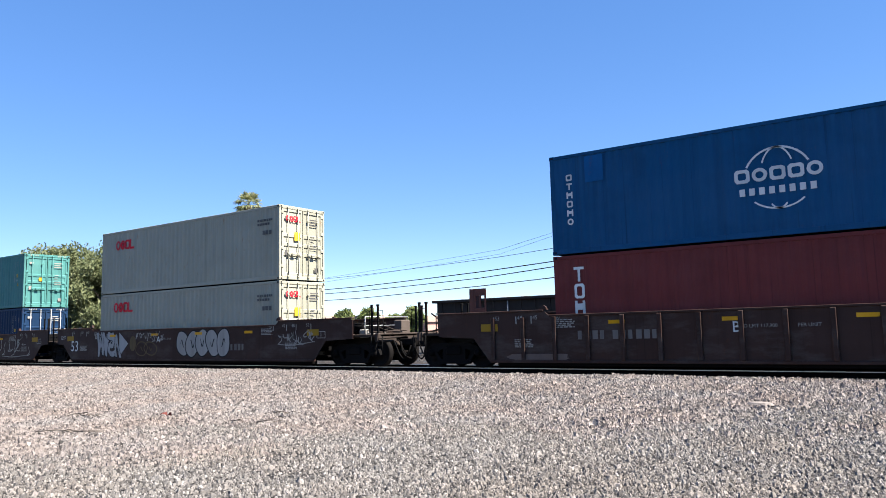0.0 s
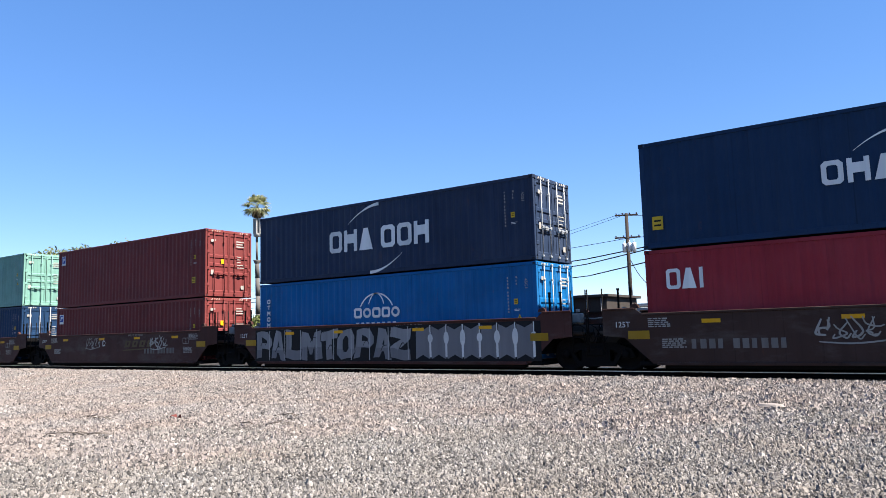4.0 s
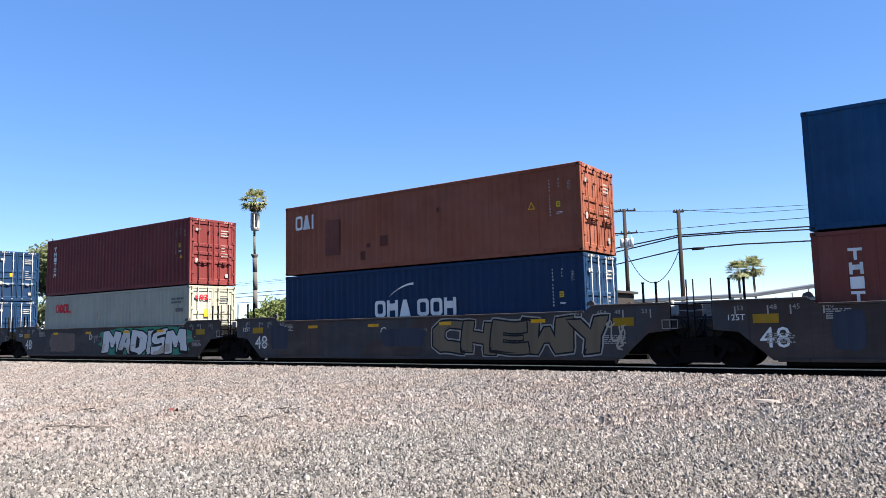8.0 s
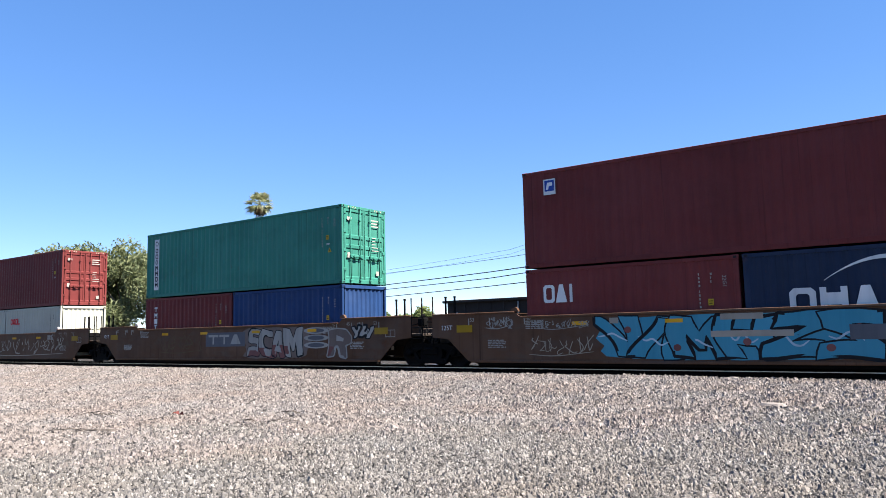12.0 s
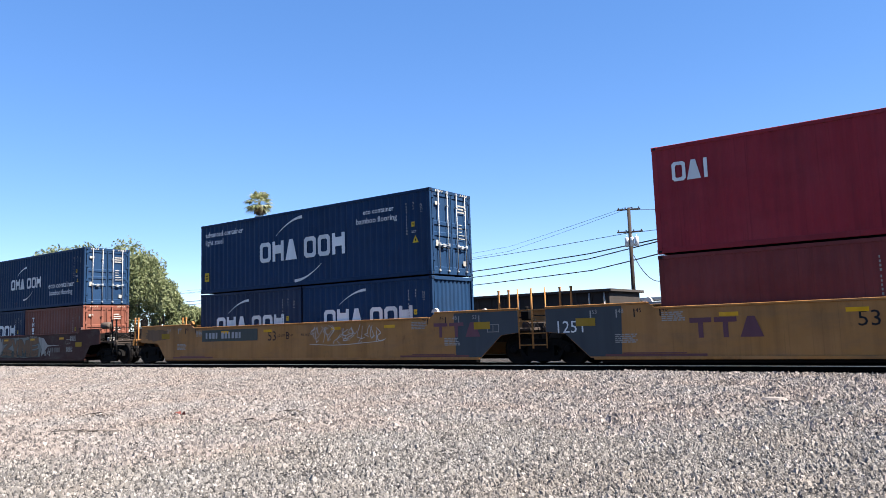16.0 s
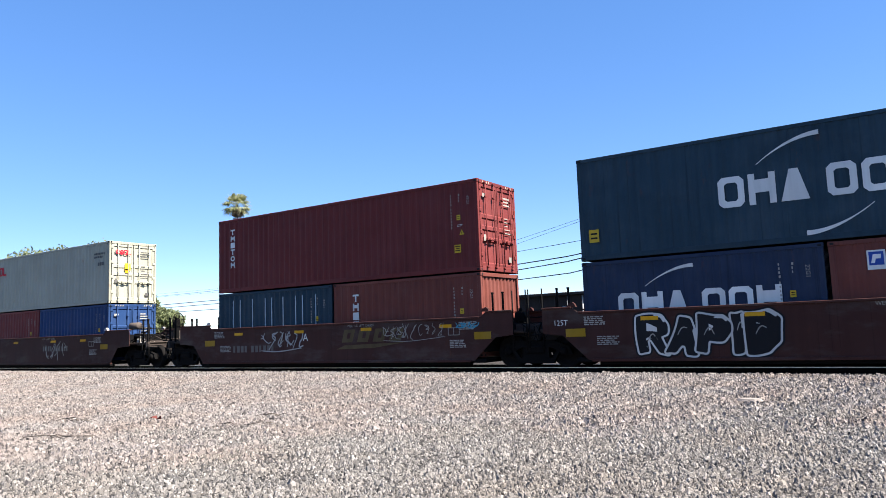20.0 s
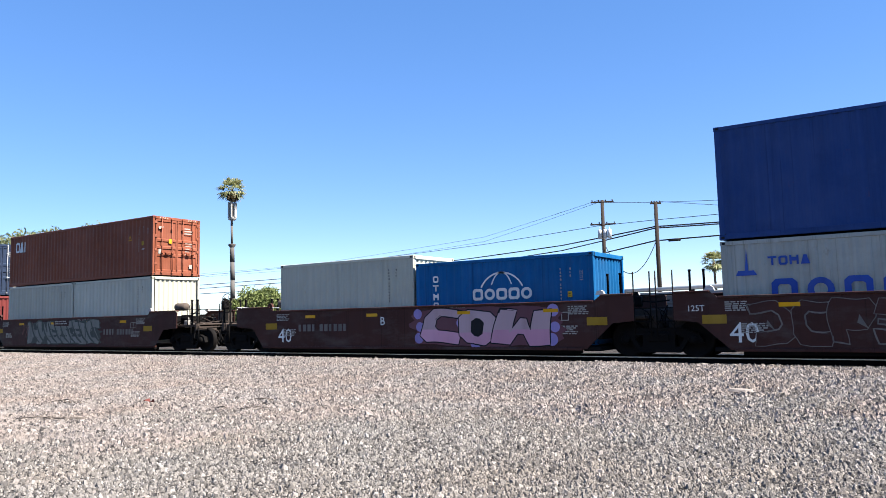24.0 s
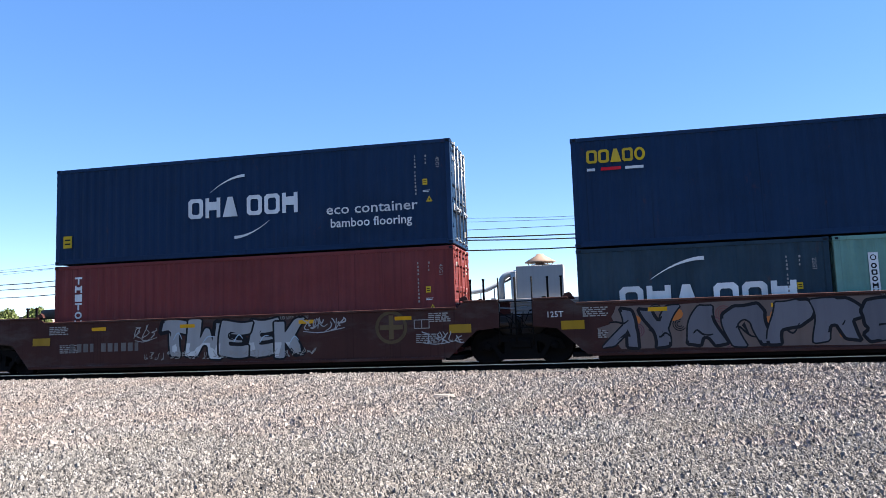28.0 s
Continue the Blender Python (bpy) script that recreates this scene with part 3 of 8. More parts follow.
    if kind == "dark_row":
        return [(BLUEMARK, row("rorro", 0, 0, 0.52, 0.52, 0.35))]
    if kind == "white_row":
        return [(WHITE, row("rmtm mmtttmr", 0, 0, 0.28, 0.55, 0.16))]
    if kind == "diamond":
        return [(WHITE, [[(0, 0.15), (0.12, 0), (0.24, 0.15), (0.12, 0.30)]]), (RED, [[(0.05, 0.15), (0.12, 0.06), (0.19, 0.15), (0.12, 0.24)]])]
    if kind == "triangle":
        return [(YELLOW, [[(0, 0), (0.26, 0), (0.13, 0.24)]]), (BLACK, [[(0.11, 0.05), (0.15, 0.05), (0.15, 0.14), (0.11, 0.14)]])]
    if kind == "tri_line":
        return [(AMBER, [[(0, 0), (0.26, 0), (0.23, 0.03), (0.05, 0.03)], [(0.26, 0), (0.13, 0.24), (0.13, 0.18), (0.21, 0.03)], [(0.13, 0.24), (0, 0), (0.05, 0.03), (0.13, 0.18)]])]
    if kind == "caution":
        return [(YELLOW, [rect(0, 0, 0.40, 0.42)]), (BLACK, [rect(0.05, 0.30, 0.35, 0.36), rect(0.08, 0.20, 0.32, 0.25), rect(0.05, 0.09, 0.35, 0.14)])]
    if kind == "small_caution":
        return [(YELLOW, [rect(0, 0, 0.24, 0.30)]), (BLACK, [rect(0.04, 0.18, 0.20, 0.22), rect(0.04, 0.08, 0.20, 0.12)])]
    if kind == "stains":
        return [(STAIN, [rect(0.0, 0.0, 0.30, 0.36), rect(-0.9, -0.42, -0.68, -0.12), rect(2.4, 0.9, 2.52, 1.06), rect(-0.62, 0.0, -0.45, 0.14)]), (BOX["oxide"], [rect(-2.6, -0.15, -1.9, 1.15)])]
    if kind == "repair":
        return [(BOX["bright"], [rect(0, 0, 0.55, 0.75)])]
    if kind == "pipes":
        return [(PALEBLUE, [rect(x, 0, x + 0.05, 2.0) for x in (0.35, 0.75, 1.45, 2.15, 2.5, 3.1, 3.75, 4.1, 4.75)])]
    if kind == "bars":
        return [(WHITE, [rect(0, 0.10, 0.5, 0.14), rect(0, 0.0, 0.42, 0.04)])]
    return []


FINE = ("bars", "caution", "small_caution", "triangle", "tri_line", "diamond", "pipes")


def apart(polys):
    """Polygons gathered into pieces that share corners."""
    seen, groups = {}, []
    for q in polys:
        keys = [(round(a, 4), round(b, 4)) for a, b in q]
        hit = sorted({seen[k] for k in keys if k in seen})
        home = hit[0] if hit else len(groups)
        if not hit:
            groups.append([])
        for h in hit[1:]:
            groups[home] += groups[h]
            groups[h] = []
            seen = {k: (home if g == h else g) for k, g in seen.items()}
        groups[home].append(q)
        for k in keys:
            seen[k] = home
    return [g for g in groups if g]


def lay(kind, parent, x, y, z, scale, name="marking", turned=False):
    """Lay a mark's shapes on a face at y, each piece a part; turned: on the end that looks to +x."""
    for i, (mat, polys) in enumerate(logo(kind)):
        for j, some in enumerate([polys] if kind in FINE else apart(polys)):
            def make():
                g = Geo()
                for q in some:
                    g.flat([(a * scale, b * scale) for a, b in q], 0.0)
                return g
            me = cached(("logo", kind, scale, i, j), "paint_" + kind, make)
            ob = (stuff if kind in FINE and len(some) > 1 else put)(name, me, mat, parent, (x, y, z) if turned else (x, y - 0.002 * i, z))
            if turned:
                ob.rotation_euler = (0, 0, math.pi / 2)


def container(colour, L=12.192, H=2.896, doors=True, marks=(), label="", wide_id=True, code="45G1", streaks=True):
    """A freight container, its floor centre at the origin, its shown end towards +x."""
    m = BOX[colour]
    ob = new("shipping_container")
    ob.empty_display_size = 0.2
    side = cached(("side", L, H), "side_panel", lambda: g_side(L, H))
    put("side_panel", side, m, ob, (0, -W / 2 + 0.012, 0))
    far = put("side_panel", side, m, ob, (0, W / 2 - 0.012, 0))
    far.rotation_euler = (0, 0, math.pi)
    put("roof", cached(("roof", L), "roof", lambda: g_roof(L)), m, ob, (0, 0, H - 0.03))
    put("floor", cached(("floor", L), "floor", lambda: Geo().box(-L / 2 + 0.1, L / 2 - 0.1, -W / 2 + 0.05, W / 2 - 0.05, 0.06, 0.14)), CASTING, ob)
    post = cached(("post", H), "corner_post", lambda: g_post(H))
    hole = cached(("hole", H), "casting_slot", lambda: g_holes(H))
    for sx in (1, -1):
        for sy in (1, -1):
            for me, mt, nm in ((post, m, "corner_post"), (hole, BLACK, "casting_slot")):
                p = (put if me is post else stuff)(nm, me, mt, ob, (sx * L / 2, -sy * W / 2, 0))
                p.scale = (sx, sy, 1)
    for sy in (1, -1):
        put("top_rail", cached(("trail", L), "top_rail", lambda: Geo().cham(-L / 2 + 0.16, L / 2 - 0.16, -0.03, 0.03, -0.05, 0.05, 0.008)), m, ob, (0, -sy * (W / 2 - 0.03), H - 0.058))
        put("bottom_rail", cached(("brail", L), "bottom_rail", lambda: Geo().cham(-L / 2 + 0.16, L / 2 - 0.16, -0.03, 0.03, -0.07, 0.07, 0.008)), m, ob, (0, -sy * (W / 2 - 0.032), 0.085))
    wall = cached(("endwall", H), "end_wall", lambda: g_endwall(H))
    p = put("end_wall", wall, m, ob, (-L / 2 + 0.05, 0, 0))
    p.scale = (-1, 1, 1)
    for nm, z0, z1 in (("end_header", H - 0.13, H - 0.005), ("end_sill", 0.02, 0.16)):
        me = cached((nm, H), nm, lambda: Geo().cham(-0.09, -0.01, -W / 2 + 0.155, W / 2 - 0.155, z0, z1, 0.01))
        put(nm, me, m, ob, (L / 2, 0, 0))
        q = put(nm, me, m, ob, (-L / 2, 0, 0))
        q.scale = (-1, 1, 1)
    if doors:
        door = cached(("door", H), "door", lambda: g_door(H))
        rod = cached(("rod", H), "locking_rod", lambda: g_rod(H))
        bare = colour in ("navy", "navy_worn", "slate", "royal", "ultra", "bright", "blue")
        for sy in (-1, 1):
            d = put("door", door, m, ob, (L / 2 - 0.02, sy * 0.535, 0.16))
            for dy in (-0.26, 0.26):
                put("locking_rod", rod, STEEL if bare else m, d, (0, dy, -0.10), "galvanised locking rod" if bare else "")
                h = put("handle", cached("handle", "handle", g_handle), STEEL if bare else m, d, (0, dy, 0.85))
                h.scale = (1, -1 if dy > 0 else 1, 1)
            q = stuff("hinge", cached(("hinge", H), "hinge", lambda: g_hinges(H)), m, d, (0, sy * 0.53, 0.05))
            q.scale = (1, sy, 1)
        put("gasket", cached(("gasket", H), "gasket", lambda: Geo().box(-0.03, 0.0, -0.012, 0.012, 0.16, H - 0.14)), BLACK, ob, (L / 2 - 0.02, 0, 0))
        stuff("header_dash", cached(("hdash", H), "paint_dashes", lambda: header_dashes(H)), BEIGE, ob, (L / 2 - 0.006, 0, 0))
        lab = cached(("doorlab", H), "paint_labels", lambda: door_labels(H))
        pale = colour in ("grey", "white", "cosco_grey")
        stuff("door_print", lab, DARKPRINT if pale else DIMWHITE, ob, (L / 2 + 0.006, 0, 0))
        if pale:
            lay("red_rings", ob, L / 2 + 0.009, -0.90, H - 0.62, 0.55, turned=True)
            put("yellow_label", cached("ylab_wide", "paint_ylab", lambda: Geo().add([(0, -0.46, 1.55), (0, -0.16, 1.55), (0, -0.16, 1.88), (0, -0.46, 1.88)], [(0, 1, 2, 3)])), YELLOW, ob, (L / 2 + 0.008, 0, 0))
        if (len(colour) * 7 + round(H * 10) + len(label)) % 3 == 0:
            put("yellow_label", cached("ylab", "paint_ylab", lambda: Geo().add([(0, -0.44, 1.42), (0, -0.28, 1.42), (0, -0.28, 1.62), (0, -0.44, 1.62)], [(0, 1, 2, 3)])), AMBER, ob, (L / 2 + 0.008, 0, 0))
    else:
        put("end_wall", wall, m, ob, (L / 2 - 0.05, 0, 0))
    y = -W / 2 - 0.004
    if colour == "white":
        stuff("identity_mark", cached(("id", 11, 3, H > 2.7), "paint_id", lambda: g_marks_id(11, 3)), DARKPRINT, ob, (L / 2 - 1.02, y, H - 0.42))
    elif colour in ("grey", "cosco_grey"):
        stuff("identity_mark", cached("flat_id", "paint_id", lambda: bars(3, 2, 0.85, 0.09)), DARKPRINT, ob, (L / 2 - 1.25, y, H - 0.5))
        stuff("identity_mark", cached("flat_id2", "paint_id", lambda: bars(5, 1, 0.5, 0.16)), DARKPRINT, ob, (L / 2 - 0.95, y, H - 0.95))
    elif wide_id:
        stuff("identity_mark", cached(("id", 11, 3, H > 2.7), "paint_id", lambda: g_marks_id(11, 3)), DIMWHITE, ob, (L / 2 - 1.02, y, H - 0.42))
        write(code, DIMWHITE, ob, L / 2 - 0.42, y, H - 0.5, 0.10, "size_code").rotation_euler = (0, radians(90), 0)
        lay("small_caution", ob, L / 2 - 0.80, y, H - 1.25, 0.55)
        lay("bars", ob, L / 2 - 0.80, y, H - 1.45, 0.4)
    # hazard hatching at the top corners
    hat = cached("hatch", "paint_hatch", lambda: hatch())
    if H > 2.7:
        stuff("corner_hatching", hat, AMBER, ob, (L / 2 - 0.85, y + 0.006, H - 0.095))
        stuff("corner_hatching", hat, AMBER, ob, (-L / 2 + 0.25, y + 0.006, H - 0.095))
    for mk in marks:
        if mk[0] == "text":
            write(mk[1], WHITE, ob, -L / 2 + mk[2], y, mk[3], mk[4], wide=mk[5] if len(mk) > 5 else None, fat=0.014)
        else:
            lay(mk[0], ob, -L / 2 + mk[1], y, mk[2], mk[3])
    return tagged(ob, label, "container", "containers on the train")


def stuff(*a, **k):
    ob = put(*a, **k)
    ob["kind"] = "stuff"
    return ob


def hatch():
    g = Geo()
    for k in range(5):
        g.flat([(k * 0.12, 0), (k * 0.12 + 0.05, 0), (k * 0.12 + 0.09, 0.06), (k * 0.12 + 0.04, 0.06)], 0.0)
    return g


def header_dashes(H):
    """Slanted warning dashes at both corners of the end header."""
    g = Geo()
    for s in (-1, 1):
        for k in range(4):
            y = s * (0.55 + 0.12 * k)
            g.add([(0, y, H - 0.10), (0, y + 0.05, H - 0.10), (0, y + 0.09, H - 0.03), (0, y + 0.04, H - 0.03)], [(0, 1, 2, 3)])
    return g


def door_labels(H):
    """Rows of small unreadable print on the door leaves."""
    g = Geo()
    rnd = random.Random(int(H * 100))
    q = lambda y0, y1, z0, z1: g.add([(0, y0, z0), (0, y1, z0), (0, y1, z1), (0, y0, z1)], [(0, 1, 2, 3)])
    q(-0.95, -0.72, H - 0.56, H - 0.44)
    for k in range(3):
        q(0.36, 0.36 + rnd.uniform(0.3, 0.5), H - 0.48 - k * 0.11, H - 0.43 - k * 0.11)
    for k in range(5):
        q(0.40, 0.40 + rnd.uniform(0.2, 0.42), H - 1.14 - k * 0.12, H - 1.11 - k * 0.12)
    q(-0.95, -0.82, 0.95, 1.15)
    q(0.62, 0.80, 0.35, 0.52)
    return g

# ---- the well cars ----
Y_TRACK = 20.14
Y_SIDE = -1.50                       # the near side plate, in a car's own space
KIND = {"40": (7.76, 8.27, 8.15, 9.95), "48": (9.03, 9.30, 9.25, 11.05), "53": (9.88, 9.72, 10.0, 11.72)}
WHEEL_R = 0.483
# colour of the pale guides, and of sunlight painted on the top chord
PALE_STEEL_SUN = paint("pale_steel_and_sun", (0.42, 0.38, 0.35), 0.6, rust=0.4, dirt=0.4)


def side_poly(kind, left, right):
    """Outline of the side plate: long and low, cut away over the bogies, with raised ends."""
    h, tc, pe, cp = KIND[kind]

    def end(c):
        if c == "C":
            return [(tc - 1.55, 0.24), (tc - 1.0, 0.92), (pe, 0.98), (pe, 1.62), (pe - 0.2, 1.68), (6.35, 1.68), (6.15, 1.53)]
        return [(h - 1.85, 0.24), (h - 1.1, 0.92), (h - 0.50, 0.98), (h - 0.50, 1.64), (h - 0.6, 1.68), (6.35, 1.68), (6.15, 1.53)]
    r, l = end(right), [(-x, z) for x, z in end(left)][::-1]
    return r + l


def g_plate(kind, left, right):
    g = Geo()
    poly = side_poly(kind, left, right)
    g.prism(poly, -0.012, 0.012)
    return g


def g_top_chord():
    return Geo().cham(-6.15, 6.15, -0.05, 0.10, 1.50, 1.56, 0.01)


def g_bottom_chord(kind, left, right):
    h, tc, pe, cp = KIND[kind]
    a = (tc - 1.6) if left == "C" else (h - 1.95)
    b = (tc - 1.6) if right == "C" else (h - 1.95)
    return Geo().cham(-a, b, -0.06, 0.12, 0.20, 0.28, 0.01)


def g_end_chord(kind, c):
    h, tc, pe, cp = KIND[kind]
    return Geo().cham(6.35, pe if c == "C" else h - 0.50, -0.05, 0.10, 1.66, 1.71, 0.01)


def g_underframe(kind, left, right):
    h, tc, pe, cp = KIND[kind]
    a = (tc - 1.75) if left == "C" else (h - 2.1)
    b = (tc - 1.75) if right == "C" else (h - 2.1)
    g = Geo()
    for y in (-1.25, 1.25):
        g.cham(-a, b, y - 0.12, y + 0.12, 0.10, 0.24, 0.02)
    return g


def g_rib():
    return Geo().cham(-0.06, 0.06, -0.09, -0.012, 0.28, 1.50, 0.012)


def g_cross():
    return Geo().cham(-0.25, 0.25, -1.45, 1.45, 0.18, 0.30, 0.02)


def g_bulkhead():
    return Geo().box(6.2, 6.32, -1.4, 1.4, 0.5, 1.5)


def g_deck(kind, c):
    """The platform over a bogie, towards +x."""
    h, tc, pe, cp = KIND[kind]
    g = Geo()
    e = cp - 0.75 if c == "C" else h - 0.25
    g.cham(6.3, e, -1.2, 1.2, 1.02, 1.12, 0.02)
    g.cham(6.3, e, -0.35, 0.35, 0.70, 1.03, 0.02)
    if c == "C":
        g.cham(e - 0.12, e, -1.35, 1.35, 0.85, 1.15, 0.02)
    else:
        g.cham(h - 0.9, h - 0.1, -0.6, 0.6, 0.75, 1.3, 0.05)
    return g


def g_coupler(cp):
    g = Geo()
    g.cham(cp - 1.0, cp - 0.15, -0.12, 0.12, 0.72, 0.94, 0.02)
    g.cham(cp - 0.22, cp + 0.05, -0.20, 0.16, 0.66, 1.0, 0.04)
    return g


def g_hose(cp):
    g = Geo()
    pts = [(cp - 0.45, -0.45, 0.85), (cp - 0.40, -0.47, 0.55), (cp - 0.25, -0.46, 0.33), (cp - 0.05, -0.42, 0.28)]
    g.tube(pts, 0.028, 6)
    return g


def g_stake():
    g = Geo()
    g.cham(-0.032, 0.032, -0.032, 0.032, 0.0, 1.0, 0.008)
    g.cham(-0.042, 0.042, -0.042, 0.042, 0.96, 1.02, 0.008)
    return g


def g_ladder():
    g = Geo()
    for x in (-0.22, 0.22):
        g.rod((x, 0, 0), (x, 0, 1.75), 0.02, 6)
    for k in range(4):
        g.rod((-0.22, 0, 0.1 + 0.34 * k), (0.22, 0, 0.1 + 0.34 * k), 0.016, 6)
    return g


def g_brake_wheel():
    g = Geo()
    r, n = 0.28, 18
    pts = [(0, r * math.cos(2 * math.pi * k / n), r * math.sin(2 * math.pi * k / n)) for k in range(n + 1)]
    g.tube(pts, 0.016, 6)
    for k in range(5):
        a = 2 * math.pi * k / 5
        g.rod((0, 0, 0), (0, r * math.cos(a), r * math.sin(a)), 0.011, 5)
    return g


def g_stand():
    g = Geo()
    g.cham(-0.05, 0.05, -0.10, 0.10, 0.0, 1.05, 0.01)
    g.cham(-0.14, 0.04, -0.16, 0.16, 0.62, 1.0, 0.03)
    g.rod((0.0, -0.3, 0.0), (0.0, -0.05, 0.8), 0.02, 6)
    return g


def g_tank():
    return Geo().lathe([(-0.42, 0.0), (-0.40, 0.13), (-0.34, 0.2), (0.34, 0.2), (0.40, 0.13), (0.42, 0.0)], (0, 0, 0), 16, "x")


def g_valve():
    g = Geo()
    g.cham(-0.16, 0.16, -0.12, 0.12, 0.0, 0.30, 0.04)
    g.rod((0.0, 0, 0.3), (0.0, 0, 0.42), 0.06, 8)
    g.tube([(0.16, 0, 0.15), (0.5, 0.05, 0.12), (0.9, 0.05, 0.16)], 0.02, 6)
    g.tube([(-0.16, 0, 0.1), (-0.4, -0.1, 0.05)], 0.02, 6)
    return g


def g_airline():
    g = Geo()
    rnd = random.Random(5)
    for k in range(2):
        x0, x1 = rnd.uniform(-0.7, -0.1), rnd.uniform(0.0, 0.6)
        z0, z1, low = rnd.uniform(1.0, 1.45), rnd.uniform(0.9, 1.4), rnd.uniform(0.45, 0.95)
        g.tube([(x0, -0.1 * k * 0.4, z0), (x0 * 0.6 + x1 * 0.4, -0.15, (z0 + low) / 2 + 0.12), (x0 * 0.3 + x1 * 0.7, -0.1, low), (x1, 0.1, z1)], 0.013, 6)
    return g


def g_lever(cp):
    """Uncoupling lever along the end of the deck."""
    g = Geo()
    e = cp - 0.72
    g.tube([(e, -1.42, 0.80), (e + 0.02, -1.35, 0.96), (e + 0.04, -0.5, 0.98), (e + 0.25, -0.1, 1.02)], 0.016, 6)
    g.tube([(e, -1.42, 0.80), (e - 0.05, -1.44, 0.62), (e + 0.02, -1.45, 0.56)], 0.016, 6)
    return g


def g_hose_loop(cp):
    """Slack hoses that hang in a loop beside the coupler."""
    g = Geo()
    e = cp - 0.7
    for y, low in ((-0.55, 0.26), (-0.30, 0.36)):
        g.tube([(e, y, 0.9)] + [(e + 0.1 + 0.6 * k / 6, y + 0.06 * k / 6, low + 0.45 * abs(1 - k / 3) ** 1.7) for k in range(7)], 0.026, 6)
    return g


def g_step():
    """Stirrup step under the corner of the deck, with a grab iron above."""
    g = Geo()
    g.tube([(-0.24, 0, 1.05), (-0.24, 0, 0.42), (0.24, 0, 0.42), (0.24, 0, 1.05)], 0.02, 6)
    g.tube([(-0.24, 0, 0.74), (0.24, 0, 0.74)], 0.016, 6)
    g.tube([(-0.3, 0, 1.15), (-0.3, -0.03, 1.9), (0.3, -0.03, 1.9), (0.3, 0, 1.15)], 0.016, 6)
    g.tube([(-0.3, -0.03, 1.55), (0.3, -0.03, 1.55)], 0.014, 6)
    return g


def g_pipe(k):
    """A bent pipe over the deck."""
    rnd = random.Random(3 + k)
    y, z = -1.05 + 0.4 * k, 1.16 + 0.10 * rnd.random()
    return Geo().tube([(-0.9, y, z), (-0.3, y + 0.05, z + rnd.uniform(0.02, 0.25)), (0.35, y, z), (0.8, y + 0.1, z - 0.02)], 0.022, 6)


def g_housing():
    return Geo().cham(-0.55, -0.15, -1.05, -0.70, 1.12, 1.52, 0.03)


def g_reservoir():
    return Geo().cham(0.25, 0.60, 0.2, 0.7, 1.12, 1.60, 0.03)


def g_strut():
    return Geo().rod((-0.6, -1.1, 1.12), (0.5, -0.9, 1.75), 0.025, 6)


def g_railing(w):
    g = Geo()
    g.tube([(0, -w, 0.0), (0, -w, 0.62), (0, w, 0.62), (0, w, 0.0)], 0.018, 6)
    g.rod((0, -w, 0.32), (0, w, 0.32), 0.014, 6)
    return g


def g_lock():
    """A container guide that stands on the top chord."""
    g = Geo()
    g.prism([(-0.13, 0), (0.13, 0), (0.09, 0.09), (0.03, 0.13), (-0.09, 0.09)], -0.05, 0.05)
    return g


# bogie
def g_bolster():
    g = Geo()
    g.cham(-0.28, 0.28, -1.15, 1.15, 0.42, 0.68, 0.03)
    g.lathe([(0.66, 0.30), (0.78, 0.30), (0.78, 0.0)], (0, 0, 0), 16, "z")
    return g


def g_frame():
    """Cast side frame of a bogie, in the plane y 0."""
    g = Geo()
    g.prism([(-1.15, 0.40), (-1.05, 0.62), (-0.60, 0.78), (0.60, 0.78), (1.05, 0.62), (1.15, 0.40), (0.90, 0.36), (0.72, 0.55), (0.42, 0.60), (0.42, 0.30), (0.62, 0.24), (0.55, 0.14), (-0.55, 0.14), (-0.62, 0.24),
             (-0.42, 0.30), (-0.42, 0.60), (-0.72, 0.55), (-0.90, 0.36)], -0.07, 0.07)
    for s in (-1, 1):
        g.prism([(s * 0.42, 0.62), (s * 0.82, 0.56), (s * 0.60, 0.22), (s * 0.46, 0.22), (s * 0.66, 0.50)], -0.06, 0.06)
    return g


def g_spring():
    g = Geo()
    for x in (-0.25, -0.08, 0.09, 0.26):
        for k in range(5):
            g.lathe([(0.0, 0.055), (0.012, 0.075), (0.024, 0.055)], (x, 0, 0.24 + 0.045 * k), 10, "z")
    return g


def g_bearing():
    return Geo().lathe([(-0.10, 0.0), (-0.10, 0.09), (-0.06, 0.12), (0.10, 0.12), (0.10, 0.0)], (0, 0, 0), 14, "y")


def g_wheelset():
    """Axle and two flanged wheels, centred on the origin."""
    g = Geo()
    g.lathe([(-1.0, 0.0), (-1.0, 0.07), (-0.7, 0.085), (0.7, 0.085), (1.0, 0.07), (1.0, 0.0)], (0, 0, 0), 12)
    for s in (-1, 1):
        prof = [(s * 0.70, 0.0), (s * 0.685, 0.14), (s * 0.745, 0.20), (s * 0.735, 0.38), (s * 0.69, 0.40), (s * 0.685, 0.508), (s * 0.715, 0.508), (s * 0.735, WHEEL_R),
                (s * 0.83, WHEEL_R - 0.005), (s * 0.835, 0.41), (s * 0.80, 0.39), (s * 0.79, 0.2), (s * 0.85, 0.15), (s * 0.85, 0.0)]
        g.lathe(prof, (0, 0, 0), 28)
        for k in range(3):
            a = 2 * math.pi * k / 3
            g.box(0.28 * math.cos(a) - 0.02, 0.28 * math.cos(a) + 0.02, min(s * 0.78, s * 0.80), max(s * 0.78, s * 0.80), 0.28 * math.sin(a) - 0.02, 0.28 * math.sin(a) + 0.02)
    return g


WHEELS = {-1: [], 1: []}


